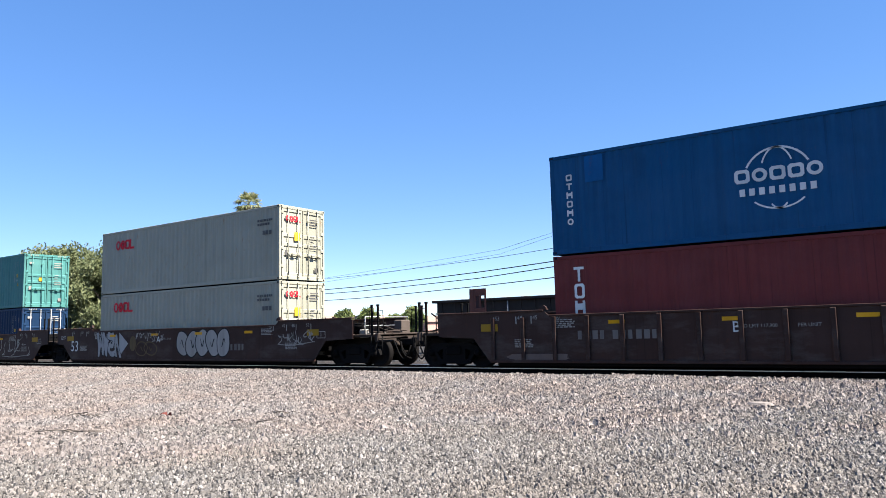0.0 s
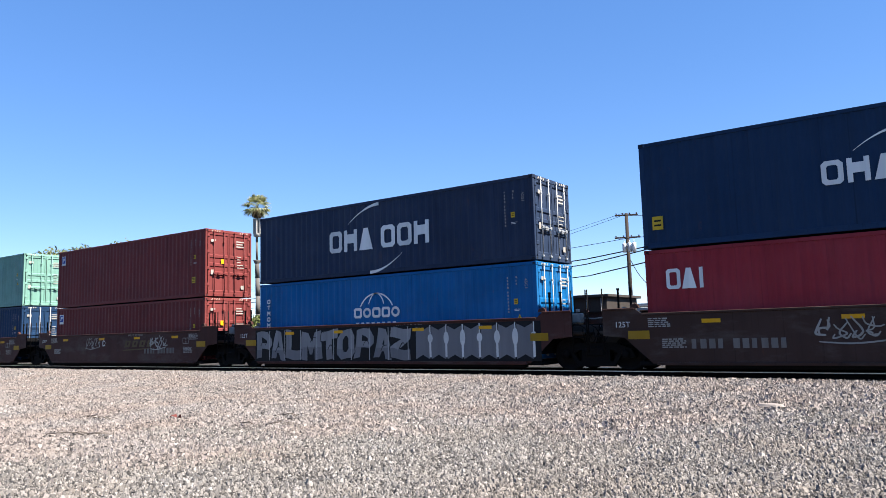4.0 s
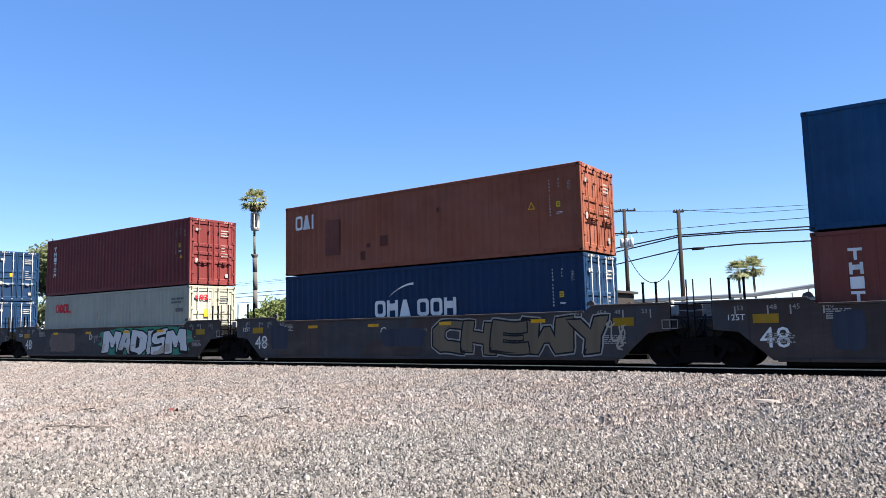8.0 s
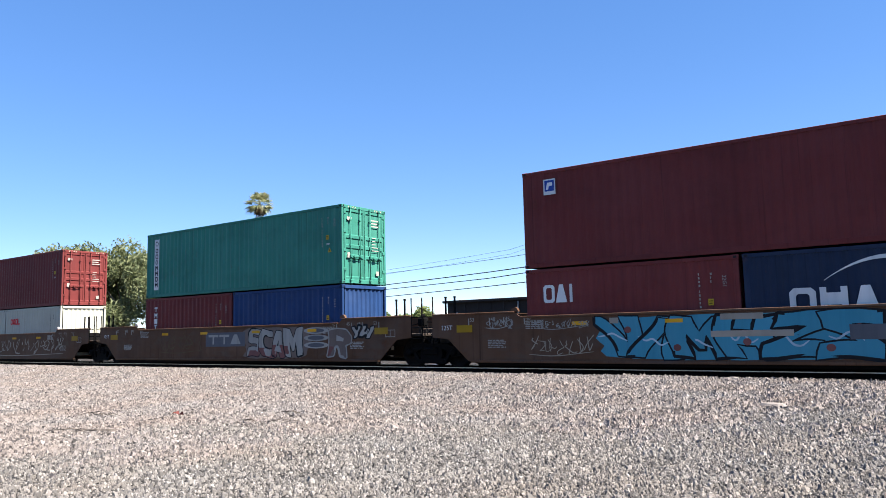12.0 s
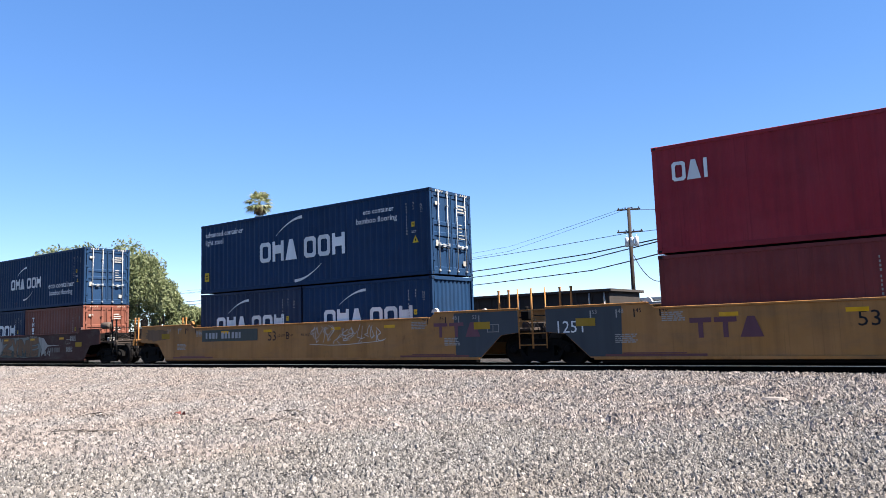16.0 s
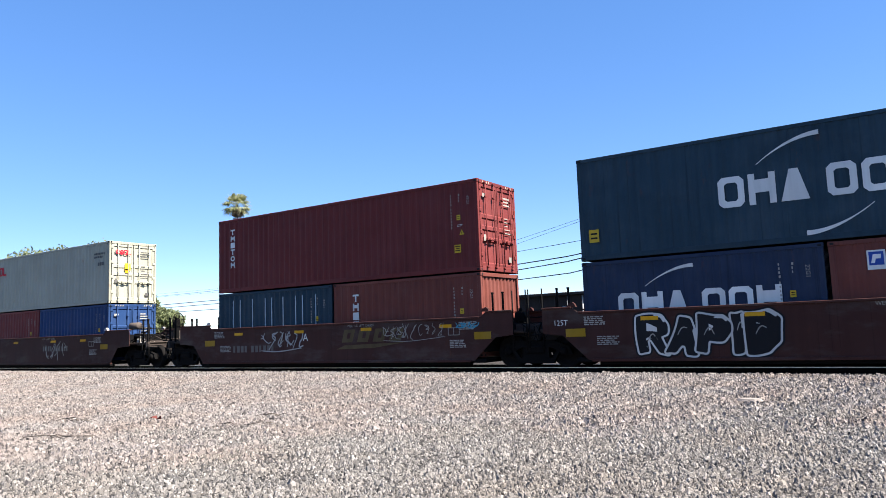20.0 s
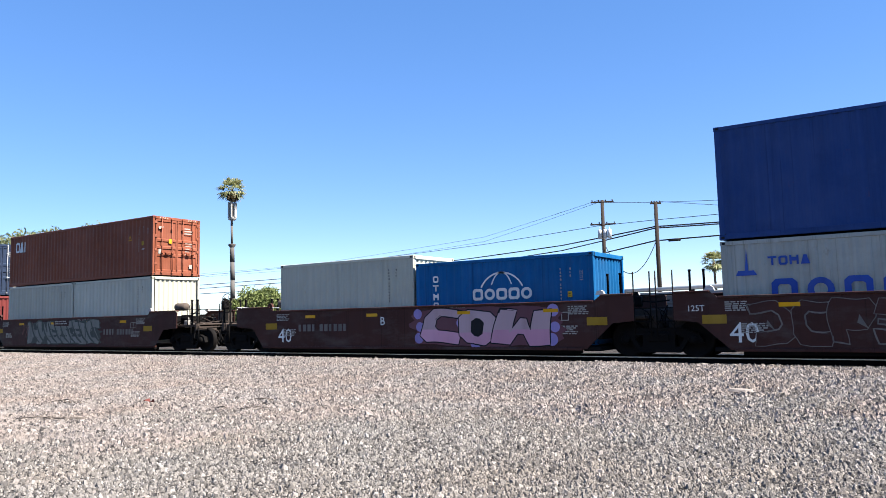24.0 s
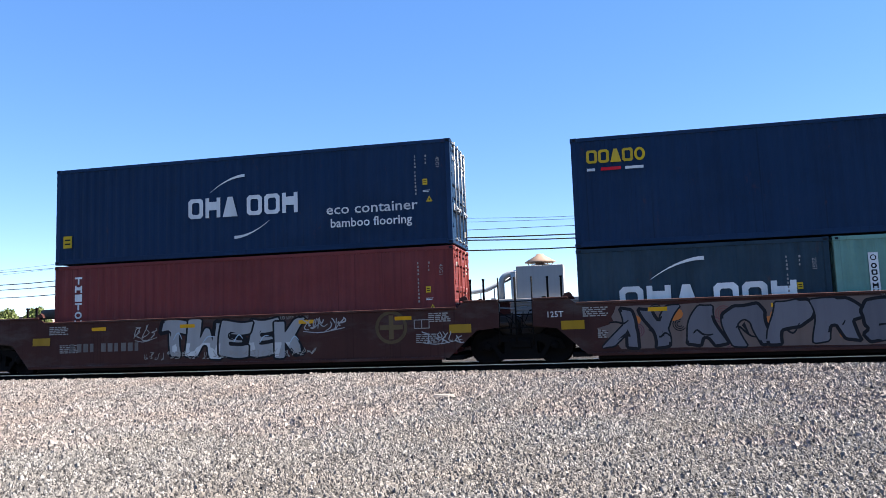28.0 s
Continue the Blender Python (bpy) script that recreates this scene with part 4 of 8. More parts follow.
def bogie(car, x):
    b = put("bogie", cached("bolster", "bolster", g_bolster), IRON, car, (x, 0, 0), "dark cast-iron two-axle bogie")
    for sy in (-1, 1):
        put("side_frame", cached("frame", "side_frame", g_frame), IRON, b, (0, sy * 1.02, 0))
        put("spring_group", cached("spring", "spring_group", g_spring), IRON, b, (0, sy * 1.02, 0))
        for sx in (-1, 1):
            put("bearing", cached("bearing", "bearing", g_bearing), IRON, b, (sx * 0.89, sy * 1.06, WHEEL_R))
    for sx in (-1, 1):
        w = put("wheelset", cached("wheelset", "wheelset", g_wheelset), CASTING, b, (sx * 0.89, 0, WHEEL_R), "steel wheelset with worn treads")
        WHEELS[sx].append(w)
    return b


def g_number(n, w, h):
    """A row of plain bars in place of a car's number."""
    g = Geo()
    for k in range(n):
        x = k * w * 1.35 + (w * 0.9 if k > 3 else 0)
        g.box(x, x + w * (0.95 if k % 3 else 0.7), -0.002, 0, 0, h)
    return g


def stripe(car, x, z, w=0.46, h=0.10, mat=None):
    me = cached(("stripe", w, h), "paint_stripe", lambda: Geo().box(0, w, -0.003, 0, 0, h))
    put("reflector", me, mat or AMBER, car, (x, Y_SIDE - 0.014, z))


def g_window(w, h):
    g = Geo()
    for x0, x1, z0, z1 in ((0, w, 0, 0.02), (0, w, h - 0.02, h), (0, 0.02, 0, h), (w - 0.02, w, 0, h), (w / 2 - 0.01, w / 2 + 0.01, 0, h)):
        g.box(x0, x1, -0.002, 0, z0, z1)
    return g


def well_car(kind, colour, left, right, seed, label, letter_="", big="", grey_ends=False, ribs=False, tons="125T", number=(2.2, 0.62), numfat=0.20, brake=True, letter_x=-1.2, sun_strips=False):
    """One unit of a well car, centred on its load, on the rail heads. left and right: C a coupler, A an articulated joint."""
    h, tc, pe, cp = KIND[kind]
    m = CAR[colour]
    car = new("well_car")
    plate = cached(("plate", kind, left, right), "side_plate", lambda: g_plate(kind, left, right))
    for sy in (-1, 1):
        put("side_plate", plate, m, car, (0, sy * 1.488, 0))
        chords = [("top_chord", cached("tchord", "top_chord", g_top_chord), 1), ("bottom_chord", cached(("bchord", kind, left, right), "bottom_chord", lambda: g_bottom_chord(kind, left, right)), 1)]
        for s, c in ((-1, left), (1, right)):
            chords.append(("end_chord", cached(("echord", kind, c), "end_chord", lambda: g_end_chord(kind, c)), s))
        for nm, me, s in chords:
            q = put(nm, me, m, car, (0, sy * 1.488, 0))
            q.scale = (s, -sy, 1)
        if ribs:
            rib = cached("rib", "side_rib", g_rib)
            for k in range(17):
                q = put("side_rib", rib, m, car, (-8.0 + k, sy * 1.488, 0))
                q.scale = (1, -sy, 1)
    put("underframe", cached(("under", kind, left, right), "underframe", lambda: g_underframe(kind, left, right)), IRON, car)
    # pale strips added on the near top chord as painted sunlight
    for x in (-3.9 + 0.3 * (seed % 3), -0.6, 3.1 - 0.4 * (seed % 2)) if sun_strips else ():
        put("chord_pad", cached("pad", "chord_pad", lambda: Geo().cham(-0.7, 0.7, -0.07, 0.06, 0.0, 0.03, 0.008)), PALE_STEEL_SUN, car, (x, -1.488, 1.56), "pale strip that stands in for sunlight on the chord")
    for x in (-6.05, -3.0, 0.0, 3.0, 6.05):
        put("cross_member", cached("cross", "cross_member", g_cross), IRON, car, (x, 0, 0))
    for s, c in ((-1, left), (1, right)):
        d = put("end_deck", cached(("deck", kind, c), "end_deck", lambda: g_deck(kind, c)), m if c == "C" and colour == "yellow" else DECK, car)
        d.scale = (s, 1, 1)
        d = put("bulkhead", cached("bulkhead", "bulkhead", g_bulkhead), IRON, car)
        d.scale = (s, 1, 1)
        for sy in (-1, 1):
            put("container_guide", cached("lock", "container_guide", g_lock), PALE_STEEL_SUN if (seed + s) % 3 == 0 else m, car, (s * 6.35, sy * 1.46, 1.70))
        if c == "C":
            bogie(car, s * tc)
            q = put("coupler", cached(("coupler", cp), "coupler", lambda: g_coupler(cp)), CASTING, car)
            q.scale = (s, s, 1)
            q = put("brake_hose", cached(("hose", cp), "brake_hose", lambda: g_hose(cp)), IRON, car)
            q.scale = (s, s, 1)
            stake = cached("stake", "stake", g_stake)
            sm = m if colour == "yellow" else IRON
            for x in (pe + 0.65, pe + 1.15):
                for sy in (-1, 1):
                    put("stake", stake, sm, car, (s * min(x, cp - 0.80), sy * 1.25, 1.1))
            put("end_railing", cached("railing", "end_railing", lambda: g_railing(1.2)), STEEL if seed % 2 else IRON, car, (s * (pe + 0.3), 0, 1.1))
            if kind == "40":
                put("air_tank", cached("tank", "air_tank", g_tank), DUSTY, car, (s * (pe - 0.55), -0.85 if s > 0 else 0.5, 1.86), "dusty brown steel air tank").scale = (0.85, 0.8, 0.8)
            put("brake_valve", cached("valve", "brake_valve", g_valve), IRON, car, (s * (pe - 0.15), 0.4, 1.12))
            put("brake_valve", cached("valve", "brake_valve", g_valve), DIMWHITE if s > 0 else IRON, car, (s * (pe + 0.1), -1.0, 1.0))
            put("cut_lever", cached(("lever", cp), "cut_lever", lambda: g_lever(cp)), IRON, car).scale = (s, 1, 1)
            put("hose_loop", cached(("hloop", cp), "hose_loop", lambda: g_hose_loop(cp)), IRON, car).scale = (s, 1, 1)
            put("end_step", cached("estep", "end_step", g_step), IRON, car, (s * (pe + 0.9), -1.30, 0.0))
            for k in range(4):
                put("brake_pipe", cached(("pipe", k), "brake_pipe", lambda: g_pipe(k)), DECK, car, (s * (pe + 0.2), 0, 0)).scale = (s, 1, 1)
            for nm, make, mt in (("valve_housing", g_housing, IRON), ("reservoir", g_reservoir, DUSTY), ("deck_strut", g_strut, IRON)):
                put(nm, cached(nm, nm, make), mt, car, (s * (pe + 0.2), 0, 0)).scale = (s, 1, 1)
            put("brake_cylinder", cached("tank", "air_tank", g_tank), IRON, car, (s * (pe - 0.1), -0.95, 1.36)).scale = (0.6, 0.7, 0.7)
            if brake and kind == "40" and s > 0:
                put("brake_stand", cached("stand", "brake_stand", g_stand), IRON, car, (s * (pe + 0.85), 0.3 * s, 1.1))
                put("brake_wheel", cached("bwheel", "brake_wheel", g_brake_wheel), CASTING, car, (s * (pe + 0.95), 0.3 * s, 2.1))
        else:
            if s > 0:
                bogie(car, h)
            put("ladder", cached("ladder", "ladder", g_ladder), IRON if colour != "yellow" else m, car, (s * (h - 0.28), -1.46, 0.52))
            put("brake_valve", cached("valve", "brake_valve", g_valve), IRON if seed % 3 else DIMWHITE, car, (s * (h - 0.75), -0.5, 1.35))
            put("air_line", cached("airline", "air_line", g_airline), IRON, car, (s * (h - 0.2), -1.1, 0.0), "dark looped air lines")
            for dx in (0.9, 1.25):
                q = put("stake", cached("stake", "stake", g_stake), m if colour == "yellow" else IRON, car, (s * (h - dx), -1.3, 1.5))
                q.scale = (0.8, 0.8, 0.75)
    # marks on the near side
    y = Y_SIDE - 0.003
    rnd = random.Random(seed)
    if grey_ends:
        for s, c in ((-1, left), (1, right)):
            if c != "A":
                continue
            def make():
                poly = [(h - 2.75, 0.285), (h - 1.82, 0.285), (h - 1.1, 0.925), (h - 0.51, 0.985), (h - 0.51, 1.635), (h - 2.8, 1.635)]
                return Geo().prism(poly, -0.002, 0.0)
            q = put("charcoal_end", cached(("gend", kind), "charcoal_end", make), GREYEND, car, (0, Y_SIDE, 0))
            q.scale = (s, 1, 1)
            y = Y_SIDE - 0.006
    for s in (-1, 1):
        for i, (w, dx) in enumerate((("40", 6.05), ("45", 6.75), ("48", 7.25), ("53", 8.0)) if kind != "40" else ()):
            x = s * dx
            mk = BLACK if (colour == "yellow" and not (grey_ends and dx > h - 2.8)) else DIMWHITE
            put("length_tick", cached("tick", "paint_tick", lambda: Geo().box(0, 0.035, -0.002, 0, 0, 0.22)), mk, car, (x, y, 1.32))
            write(w, mk, car, x + (0.06 if s < 0 else -0.22), y, 1.44, 0.12, "length_mark")
        ex = s * (h - 1.75 if kind != "40" else 6.25) - 0.3
        stripe(car, ex, 0.88 if kind == "40" else 1.12, 0.58, 0.22, STRIPEYEL)
        stuff("small_print", cached(("bars", (seed + s) % 5), "paint_bars", lambda: bars((seed + s) % 5, 5, 0.62, 0.03)), DIMWHITE, car, (s * (5.35 if kind == "40" else 7.0) - 0.3, y, 0.88))
        stuff("small_print", cached(("bars", (seed + s + 2) % 5), "paint_bars", lambda: bars((seed + s + 2) % 5, 5, 0.62, 0.03)), DIMWHITE, car, (s * 5.7 - 0.3, y, 1.42))
    for x in (-4.6, -1.6, 1.5, 4.4):
        stripe(car, x + rnd.uniform(-0.3, 0.3), 1.26)
    if tons and left == "A":
        write(tons, WHITE, car, -(h - 0.88), y, 0.95 if colour == "yellow" else 1.20, 0.34 if colour == "yellow" else 0.15, "load_mark")
    if big:
        write(big, BLACK if colour == "yellow" else WHITE, car, {"40": -5.92, "48": -7.45, "53": -8.08}[kind] if colour != "yellow" else -1.55, y, {"40": 0.42, "48": 0.54, "53": 0.63}[kind] if colour != "yellow" else 0.94, 0.36 if colour == "yellow" else 0.50, "size_number")
    if letter_:
        write(letter_, BLACK if colour == "yellow" else WHITE, car, -0.55 if colour == "yellow" else letter_x, y, 0.98, 0.27, "unit_letter")
    stuff("car_number", cached(("num", 10), "paint_number", lambda: g_number(10, 0.16, 0.24)), WORNWHITE if colour != "yellow" else SILVER, car, (number[0], y - (0.010 if colour == "yellow" else 0), number[1]))
    put("print_frame", cached("pframe", "paint_frame", lambda: g_window(0.42, 0.24)), DIMWHITE, car, (5.0 if kind == "40" else 8.3, y, 1.02))
    for word, x, z in ((("WELL LD LMT 124,800", 0.9, 1.40),) if kind == "40" else (("LD LMT 117,900", -1.0, 1.08), ("PER UNIT", 0.25, 1.08))):
        write(word, BLACK if colour == "yellow" else DIMWHITE, car, x, y, z, 0.085, "load_limit")["kind"] = "stuff"
    return tagged(car, label, "well car", "well cars of the train")

# ---- the train: each unit with its load ----
HC, STD, L40, L20 = 2.896, 2.591, 12.192, 6.058
FLOOR = 0.33
TRAIN = []       # (thing, place along the train)


def load(at, upper=None, lower=()):
    """Boxes of one unit. at: place of the upper box's front end. upper and lower: dicts for container(); lower ones from the rear forwards."""
    xc = at - L40 / 2
    hl = lower[0]["H"] if lower else 0
    if len(lower) == 1:
        b = container(**lower[0])
        TRAIN.append((b, xc, FLOOR))
    elif lower:
        for d, s in zip(lower, (-1, 1)):
            b = container(L=L20, **d)
            TRAIN.append((b, xc + s * (L20 / 2 + 0.038), FLOOR))
    if upper:
        TRAIN.append((container(**upper), xc, FLOOR + hl + 0.035))


def unit(at, kind, colour, left, right, **kw):
    seed = len(TRAIN)
    car = well_car(kind, colour, left, right, seed, **kw)
    TRAIN.append((car, at - L40 / 2, 0.0))
    return car


def up(colour, label, marks=(), H=HC, doors=True, **kw):
    return dict(colour=colour, H=H, doors=doors, marks=list(marks), label=label, **kw)


def low20(colour, label, marks=(), doors=False, H=STD, **kw):
    return dict(colour=colour, H=H, doors=doors, marks=list(marks), label=label, wide_id=True, code="22G1", **kw)


def tri(L=L40, H=HC):
    return ("triangle", L - 0.72, H - 1.72, 0.7)


def cau(L=L40):
    return ("caution", L - 0.92, 0.62, 0.6)


ECO = lambda: [("carrier", 4.4, 1.13, 0.93), ("text", "eco container", 8.62, 1.00, 0.285, 2.62), ("text", "bamboo flooring", 8.74, 0.63, 0.25), ("small_caution", 0.28, 0.5, 1.2), tri()]
BROWN = "dark brown steel well car with graffiti and white stencils"

# a ribbed car at the head
U = {}
U["head"] = unit(307.70, "53", "brown", "C", "C", label="dark brown ribbed well car carrying two containers", letter_="B", ribs=True, tons="", number=(-5.3, 0.85))
load(307.70, up("blue", "bright blue container with a white globe mark", [("globe", 5.11, 1.39, 0.82), ("han", 0.51, 2.30, 0.79), ("repair", 1.1, 2.0, 1.0)]),
     [dict(colour="maroon", H=HC, marks=[("tall_three", 0.63, 2.55, 0.9)], label="maroon container with tall white marks")])

bracket = Geo()
for x0, x1, z0, z1 in ((0.0, 0.42, 0.0, 0.16), (0.0, 0.42, 0.52, 0.74), (0.0, 0.06, 0.16, 0.52), (0.18, 0.24, 0.16, 0.52), (0.36, 0.42, 0.16, 0.52)):
    bracket.cham(x0, x1, -0.02, 0.02, z0, z1, 0.012)
bracket.cham(-0.18, 0.0, -0.02, 0.30, 0.0, 0.74, 0.02)
put("end_bracket", bracket.mesh("end_bracket"), paint("red_brown_steel", (0.11, 0.045, 0.035), 0.6), U["head"], (-8.72, -1.38, 1.69), "red-brown steel bracket with two openings")

# three long brown units
U["oocl"] = unit(284.11, "53", "brown", "A", "C", label=BROWN, letter_="A", big="53")
load(284.11, up("grey", "weathered light grey container with a red mark", [("red_rings", 1.17, 2.0, 1.06)]), [up("grey", "light grey container with rust streaks", [("red_rings", 1.11, 2.04, 1.09)])])
U["teal"] = unit(264.41, "53", "brown", "A", "A", label=BROWN, big="53")
load(264.41, up("teal", "faded teal container with a white panel", [("panel_down", 0.62, 2.64, 0.97), tri()]), [up("navy", "navy container with white marks", [("carrier_low", 3.85, 0.91, 1.13)], H=STD)])
U["ues"] = unit(244.77, "53", "brown", "C", "A", label=BROWN, letter_="B", big="53")
load(244.77, up("maroon", "maroon container with white slanted marks", [("three_down", 0.73, 2.40, 1.14), ("triangle", 10.4, 1.75, 1.0), ("caution", 10.9, 0.75, 1.0)]), [up("navy_worn", "navy container with white marks", [("carrier_low", 3.83, 1.02, 1.13)])])

# five short brown units
U["eco1"] = unit(222.97, "40", "brown", "A", "C", label=BROWN, number=(-4.9, 0.62))
load(222.97, up("navy", "new navy container with white writing", ECO()), [up("red", "crimson red container with a white mark", [("lessor", 0.56, 1.83, 1.16), tri()])])
U["cma43"] = unit(207.52, "40", "maroon", "A", "A", label="brown well car covered in silver graffiti letters")
load(207.52, up("navy_worn", "dull navy container with white marks", [("carrier", 3.79, 0.88, 1.24)], H=STD, code="42G1"), [up("bright", "bright blue container with a white globe mark", [("globe", 4.94, 1.43, 0.84), ("han", 0.44, 2.3, 0.7), tri()])])
U["mar43"] = unit(191.91, "40", "maroon", "A", "A", label="brown well car with faded yellow lettering", letter_="D")
load(191.91, up("maroon", "maroon container with a small square emblem", [("flag", 0.34, 2.17, 1.3), cau()]), [up("maroon", "maroon container in the well", [("flag", 0.31, 1.8, 1.3)], H=STD)])
U["chin"] = unit(175.97, "40", "maroon", "A", "A", label="brown well car with small graffiti", letter_="C")
load(175.97, up("mint", "pale green container with large white marks", [("white_row", 2.07, 0.9, 1.45), tri()]), [up("navy", "navy container with white marks", [("carrier_low", 2.95, 1.0, 1.2)])])
U["seaco66"] = unit(160.65, "40", "maroon", "C", "A", label="reddish brown well car with yellow lettering", letter_="B", number=(-4.6, 0.62))
load(160.65, up("maroon", "maroon corrugated container with a small emblem", [("flag", 0.76, 2.17, 1.17), tri()]), [up("navy", "dark blue container with red and white marks", [("red_white", 0.52, 2.24, 0.97)])])

# five grey units
GREYL = "weathered grey well car with blue patches"
U["apl"] = unit(139.73, "48", "grey", "A", "C", label=GREYL, sun_strips=True, letter_="B", big="48")
load(139.58, up("royal", "royal blue container with a red eagle mark", [("eagle", 4.68, 0.46, 1.16), tri()]), [up("oxide", "red oxide container with white serif marks", [("serif_low", 0.76, 2.46, 1.02)])])
U["cai8"] = unit(121.62, "48", "grey", "A", "A", label="weathered grey well car with gold graffiti", letter_="C", big="48")
load(121.62, up("terracotta", "rusty orange-brown container with stains", [("lessor", 0.56, 1.67, 1.15), ("tri_line", 10.45, 1.35, 1.0), ("stains", 4.7, 0.75, 1.0)], H=STD, code="42G1"), [up("navy", "navy container with white marks", [("carrier_low", 4.43, 1.25, 0.84)])])
U["tri9"] = unit(103.53, "48", "grey", "A", "A", label="weathered grey well car with white and green graffiti", letter_="D", big="48")
load(103.53, up("maroon", "maroon container with white serif marks", [("serif", 0.75, 2.50, 0.89), tri()]), [up("grey", "light grey container with rust streaks", [("red_rings", 1.08, 2.01, 1.08)])])
U["seaco9"] = unit(85.49, "48", "grey", "A", "A", label="weathered grey well car with chalk-white graffiti", letter_="E", big="48")
load(85.49, up("navy", "navy container with a yellow mark", [("yellow_five", 0.47, 2.13, 1.0), tri()]), [up("navy", "navy container with white marks", [("carrier_low", 4.37, 1.22, 0.84)])])
U["touax"] = unit(67.52, "48", "grey", "C", "A", label=GREYL, letter_="A", big="48")
load(67.52, up("maroon", "maroon container with a yellow mark", [("yellow_x", 0.43, 2.17, 1.1), cau()]), [up("navy_worn", "dull navy container with red and white marks", [("red_white", 0.49, 2.2, 0.98), tri()])])

# three rusty tan units
TANL = "rusty tan well car with faded graffiti"
U["flor"] = unit(44.59, "53", "tan", "A", "C", label="rusty tan well car with aqua blue graffiti", letter_="A", number=(1.1, 0.75))
load(44.59, up("maroon", "maroon container with a small emblem", [("flag", 0.71, 2.14, 1.3), ("triangle", 10.4, 1.7, 1.0), cau()]),
     [low20("maroon", "short maroon container in the well", [("lessor", 0.58, 1.59, 1.12)]), low20("navy_worn", "short navy container with white marks", [("carrier_low", 1.02, 0.99, 1.03)])])
U["dong"] = unit(24.96, "53", "tan", "A", "A", label=TANL)
load(24.96, up("green", "green container with a white panel", [("panel_down", 0.61, 2.62, 0.97), tri()]), [low20("maroon", "short maroon container in the well", [("serif_low", 0.69, 2.19, 0.8)]), low20("indigo", "short royal blue container in the well")])
U["mar12"] = unit(5.16, "53", "tan", "C", "A", label=TANL, letter_="B", number=(-5.4, 0.85))
load(5.16, up("maroon", "maroon container with white serif marks", [("serif", 0.3, 2.45, 0.9)]), [low20("white", "short white container in the well"), low20("white", "short white container with a red mark", [("red_rings", 0.59, 1.73, 0.79)])])

# three yellow units
YELL = "yellow well car with charcoal ends"
U["cma14"] = unit(-18.46, "53", "yellow", "A", "C", label=YELL + " and graffiti", letter_="A", grey_ends=True, number=(1.0, 1.16))
load(-18.46, up("navy_worn", "dark navy container with white marks", [("carrier", 3.80, 1.06, 1.25), ("small_caution", 0.28, 0.5, 1.2), tri()]),
     [low20("bright", "short bright blue container with a white globe mark", [("globe_low", 1.96, 1.3, 0.84), ("han", 0.5, 2.2, 0.6)]), low20("navy", "short navy container with white marks", [("carrier_low", 1.04, 1.28, 1.03)])])
U["cai15"] = unit(-38.17, "53", "yellow", "A", "A", label=YELL, letter_="C", big="53", grey_ends=True)
load(-38.17, up("red", "crimson red container with a white mark", [("lessor", 0.53, 1.89, 1.12), ("diamond", 10.0, 2.1, 1.0), cau()]), [low20("maroon", "short maroon container in the well"), low20("navy_worn", "short navy container with white marks", [("carrier_low", 1.1, 1.22, 1.04)], doors=True)])
U["adv"] = unit(-57.83, "53", "yellow", "C", "A", label=YELL, letter_="B", big="53", grey_ends=True, number=(-5.35, 1.07))
load(-57.83, up("navy", "dark navy container with white writing", [("carrier", 3.78, 1.02, 1.26), ("text", "advanced container", 0.34, 2.36, 0.22), ("text", "light steel", 0.34, 2.03, 0.22), ("text", "eco container", 9.24, 2.30, 0.18),
                                                                     ("text", "bamboo flooring", 8.92, 1.98, 0.20), ("small_caution", 0.28, 0.5, 1.2), ("triangle", 11.42, 1.1, 1.0)]),
     [low20("navy_worn", "short faded navy container in the well", [("carrier_low", 1.08, 0.93, 1.01)]), low20("navy", "short navy container with white marks", [("carrier_low", 1.12, 0.98, 1.02)])])

# five short maroon units
MARL = "maroon well car with graffiti letters"
U["eco17"] = unit(-79.46, "40", "maroon", "A", "C", label=MARL)
load(-79.46, up("navy", "new navy container with white writing", ECO()), [low20("navy_worn", "short faded navy container in the well", [("carrier_low", 0.76, 1.1, 1.06)]), low20("rust", "short orange-brown container in the well", [("serif_low", 0.82, 2.15, 0.85)], doors=True)])
U["tri18"] = unit(-94.96, "40", "maroon", "A", "A", label=MARL)
load(-94.96, up("oxide", "red oxide container with white serif marks", [("serif", 0.75, 2.49, 0.89), ("triangle", 10.75, 1.9, 1.0)]), [low20("oxide", "short red oxide container in the well", [("flag", 0.78, 1.85, 1.13)]), low20("navy", "short navy container with white marks", [("carrier_low", 1.36, 1.15, 0.87)], doors=True)])
U["eco18"] = unit(-110.49, "40", "maroon", "A", "A", label=MARL)
load(-110.49, up("navy", "new navy container with white writing", ECO()), [low20("rust", "short orange-brown container in the well", [("serif_low", 0.76, 2.17, 0.85)]), low20("navy", "short navy container with white writing", [("carrier_low", 1.02, 1.13, 1.03), ("text", "advanced container", 0.37, 2.10, 0.11), ("text", "light steel", 0.37, 1.92, 0.11)])])
U["cma19"] = unit(-126.09, "40", "maroon", "A", "A", label=MARL)
load(-126.09, up("slate", "weathered slate blue container with white marks", [("carrier", 3.80, 1.03, 1.25), ("small_caution", 0.28, 0.5, 1.2), tri()]), [low20("navy_worn", "short faded navy container in the well", [("carrier_low", 1.0, 1.0, 1.02)]), low20("oxide", "short red oxide container in the well", [("flag", 0.77, 1.87, 1.23)])])
U["tri20"] = unit(-141.57, "40", "maroon", "C", "A", label=MARL, letter_="A", number=(-4.9, 0.62))
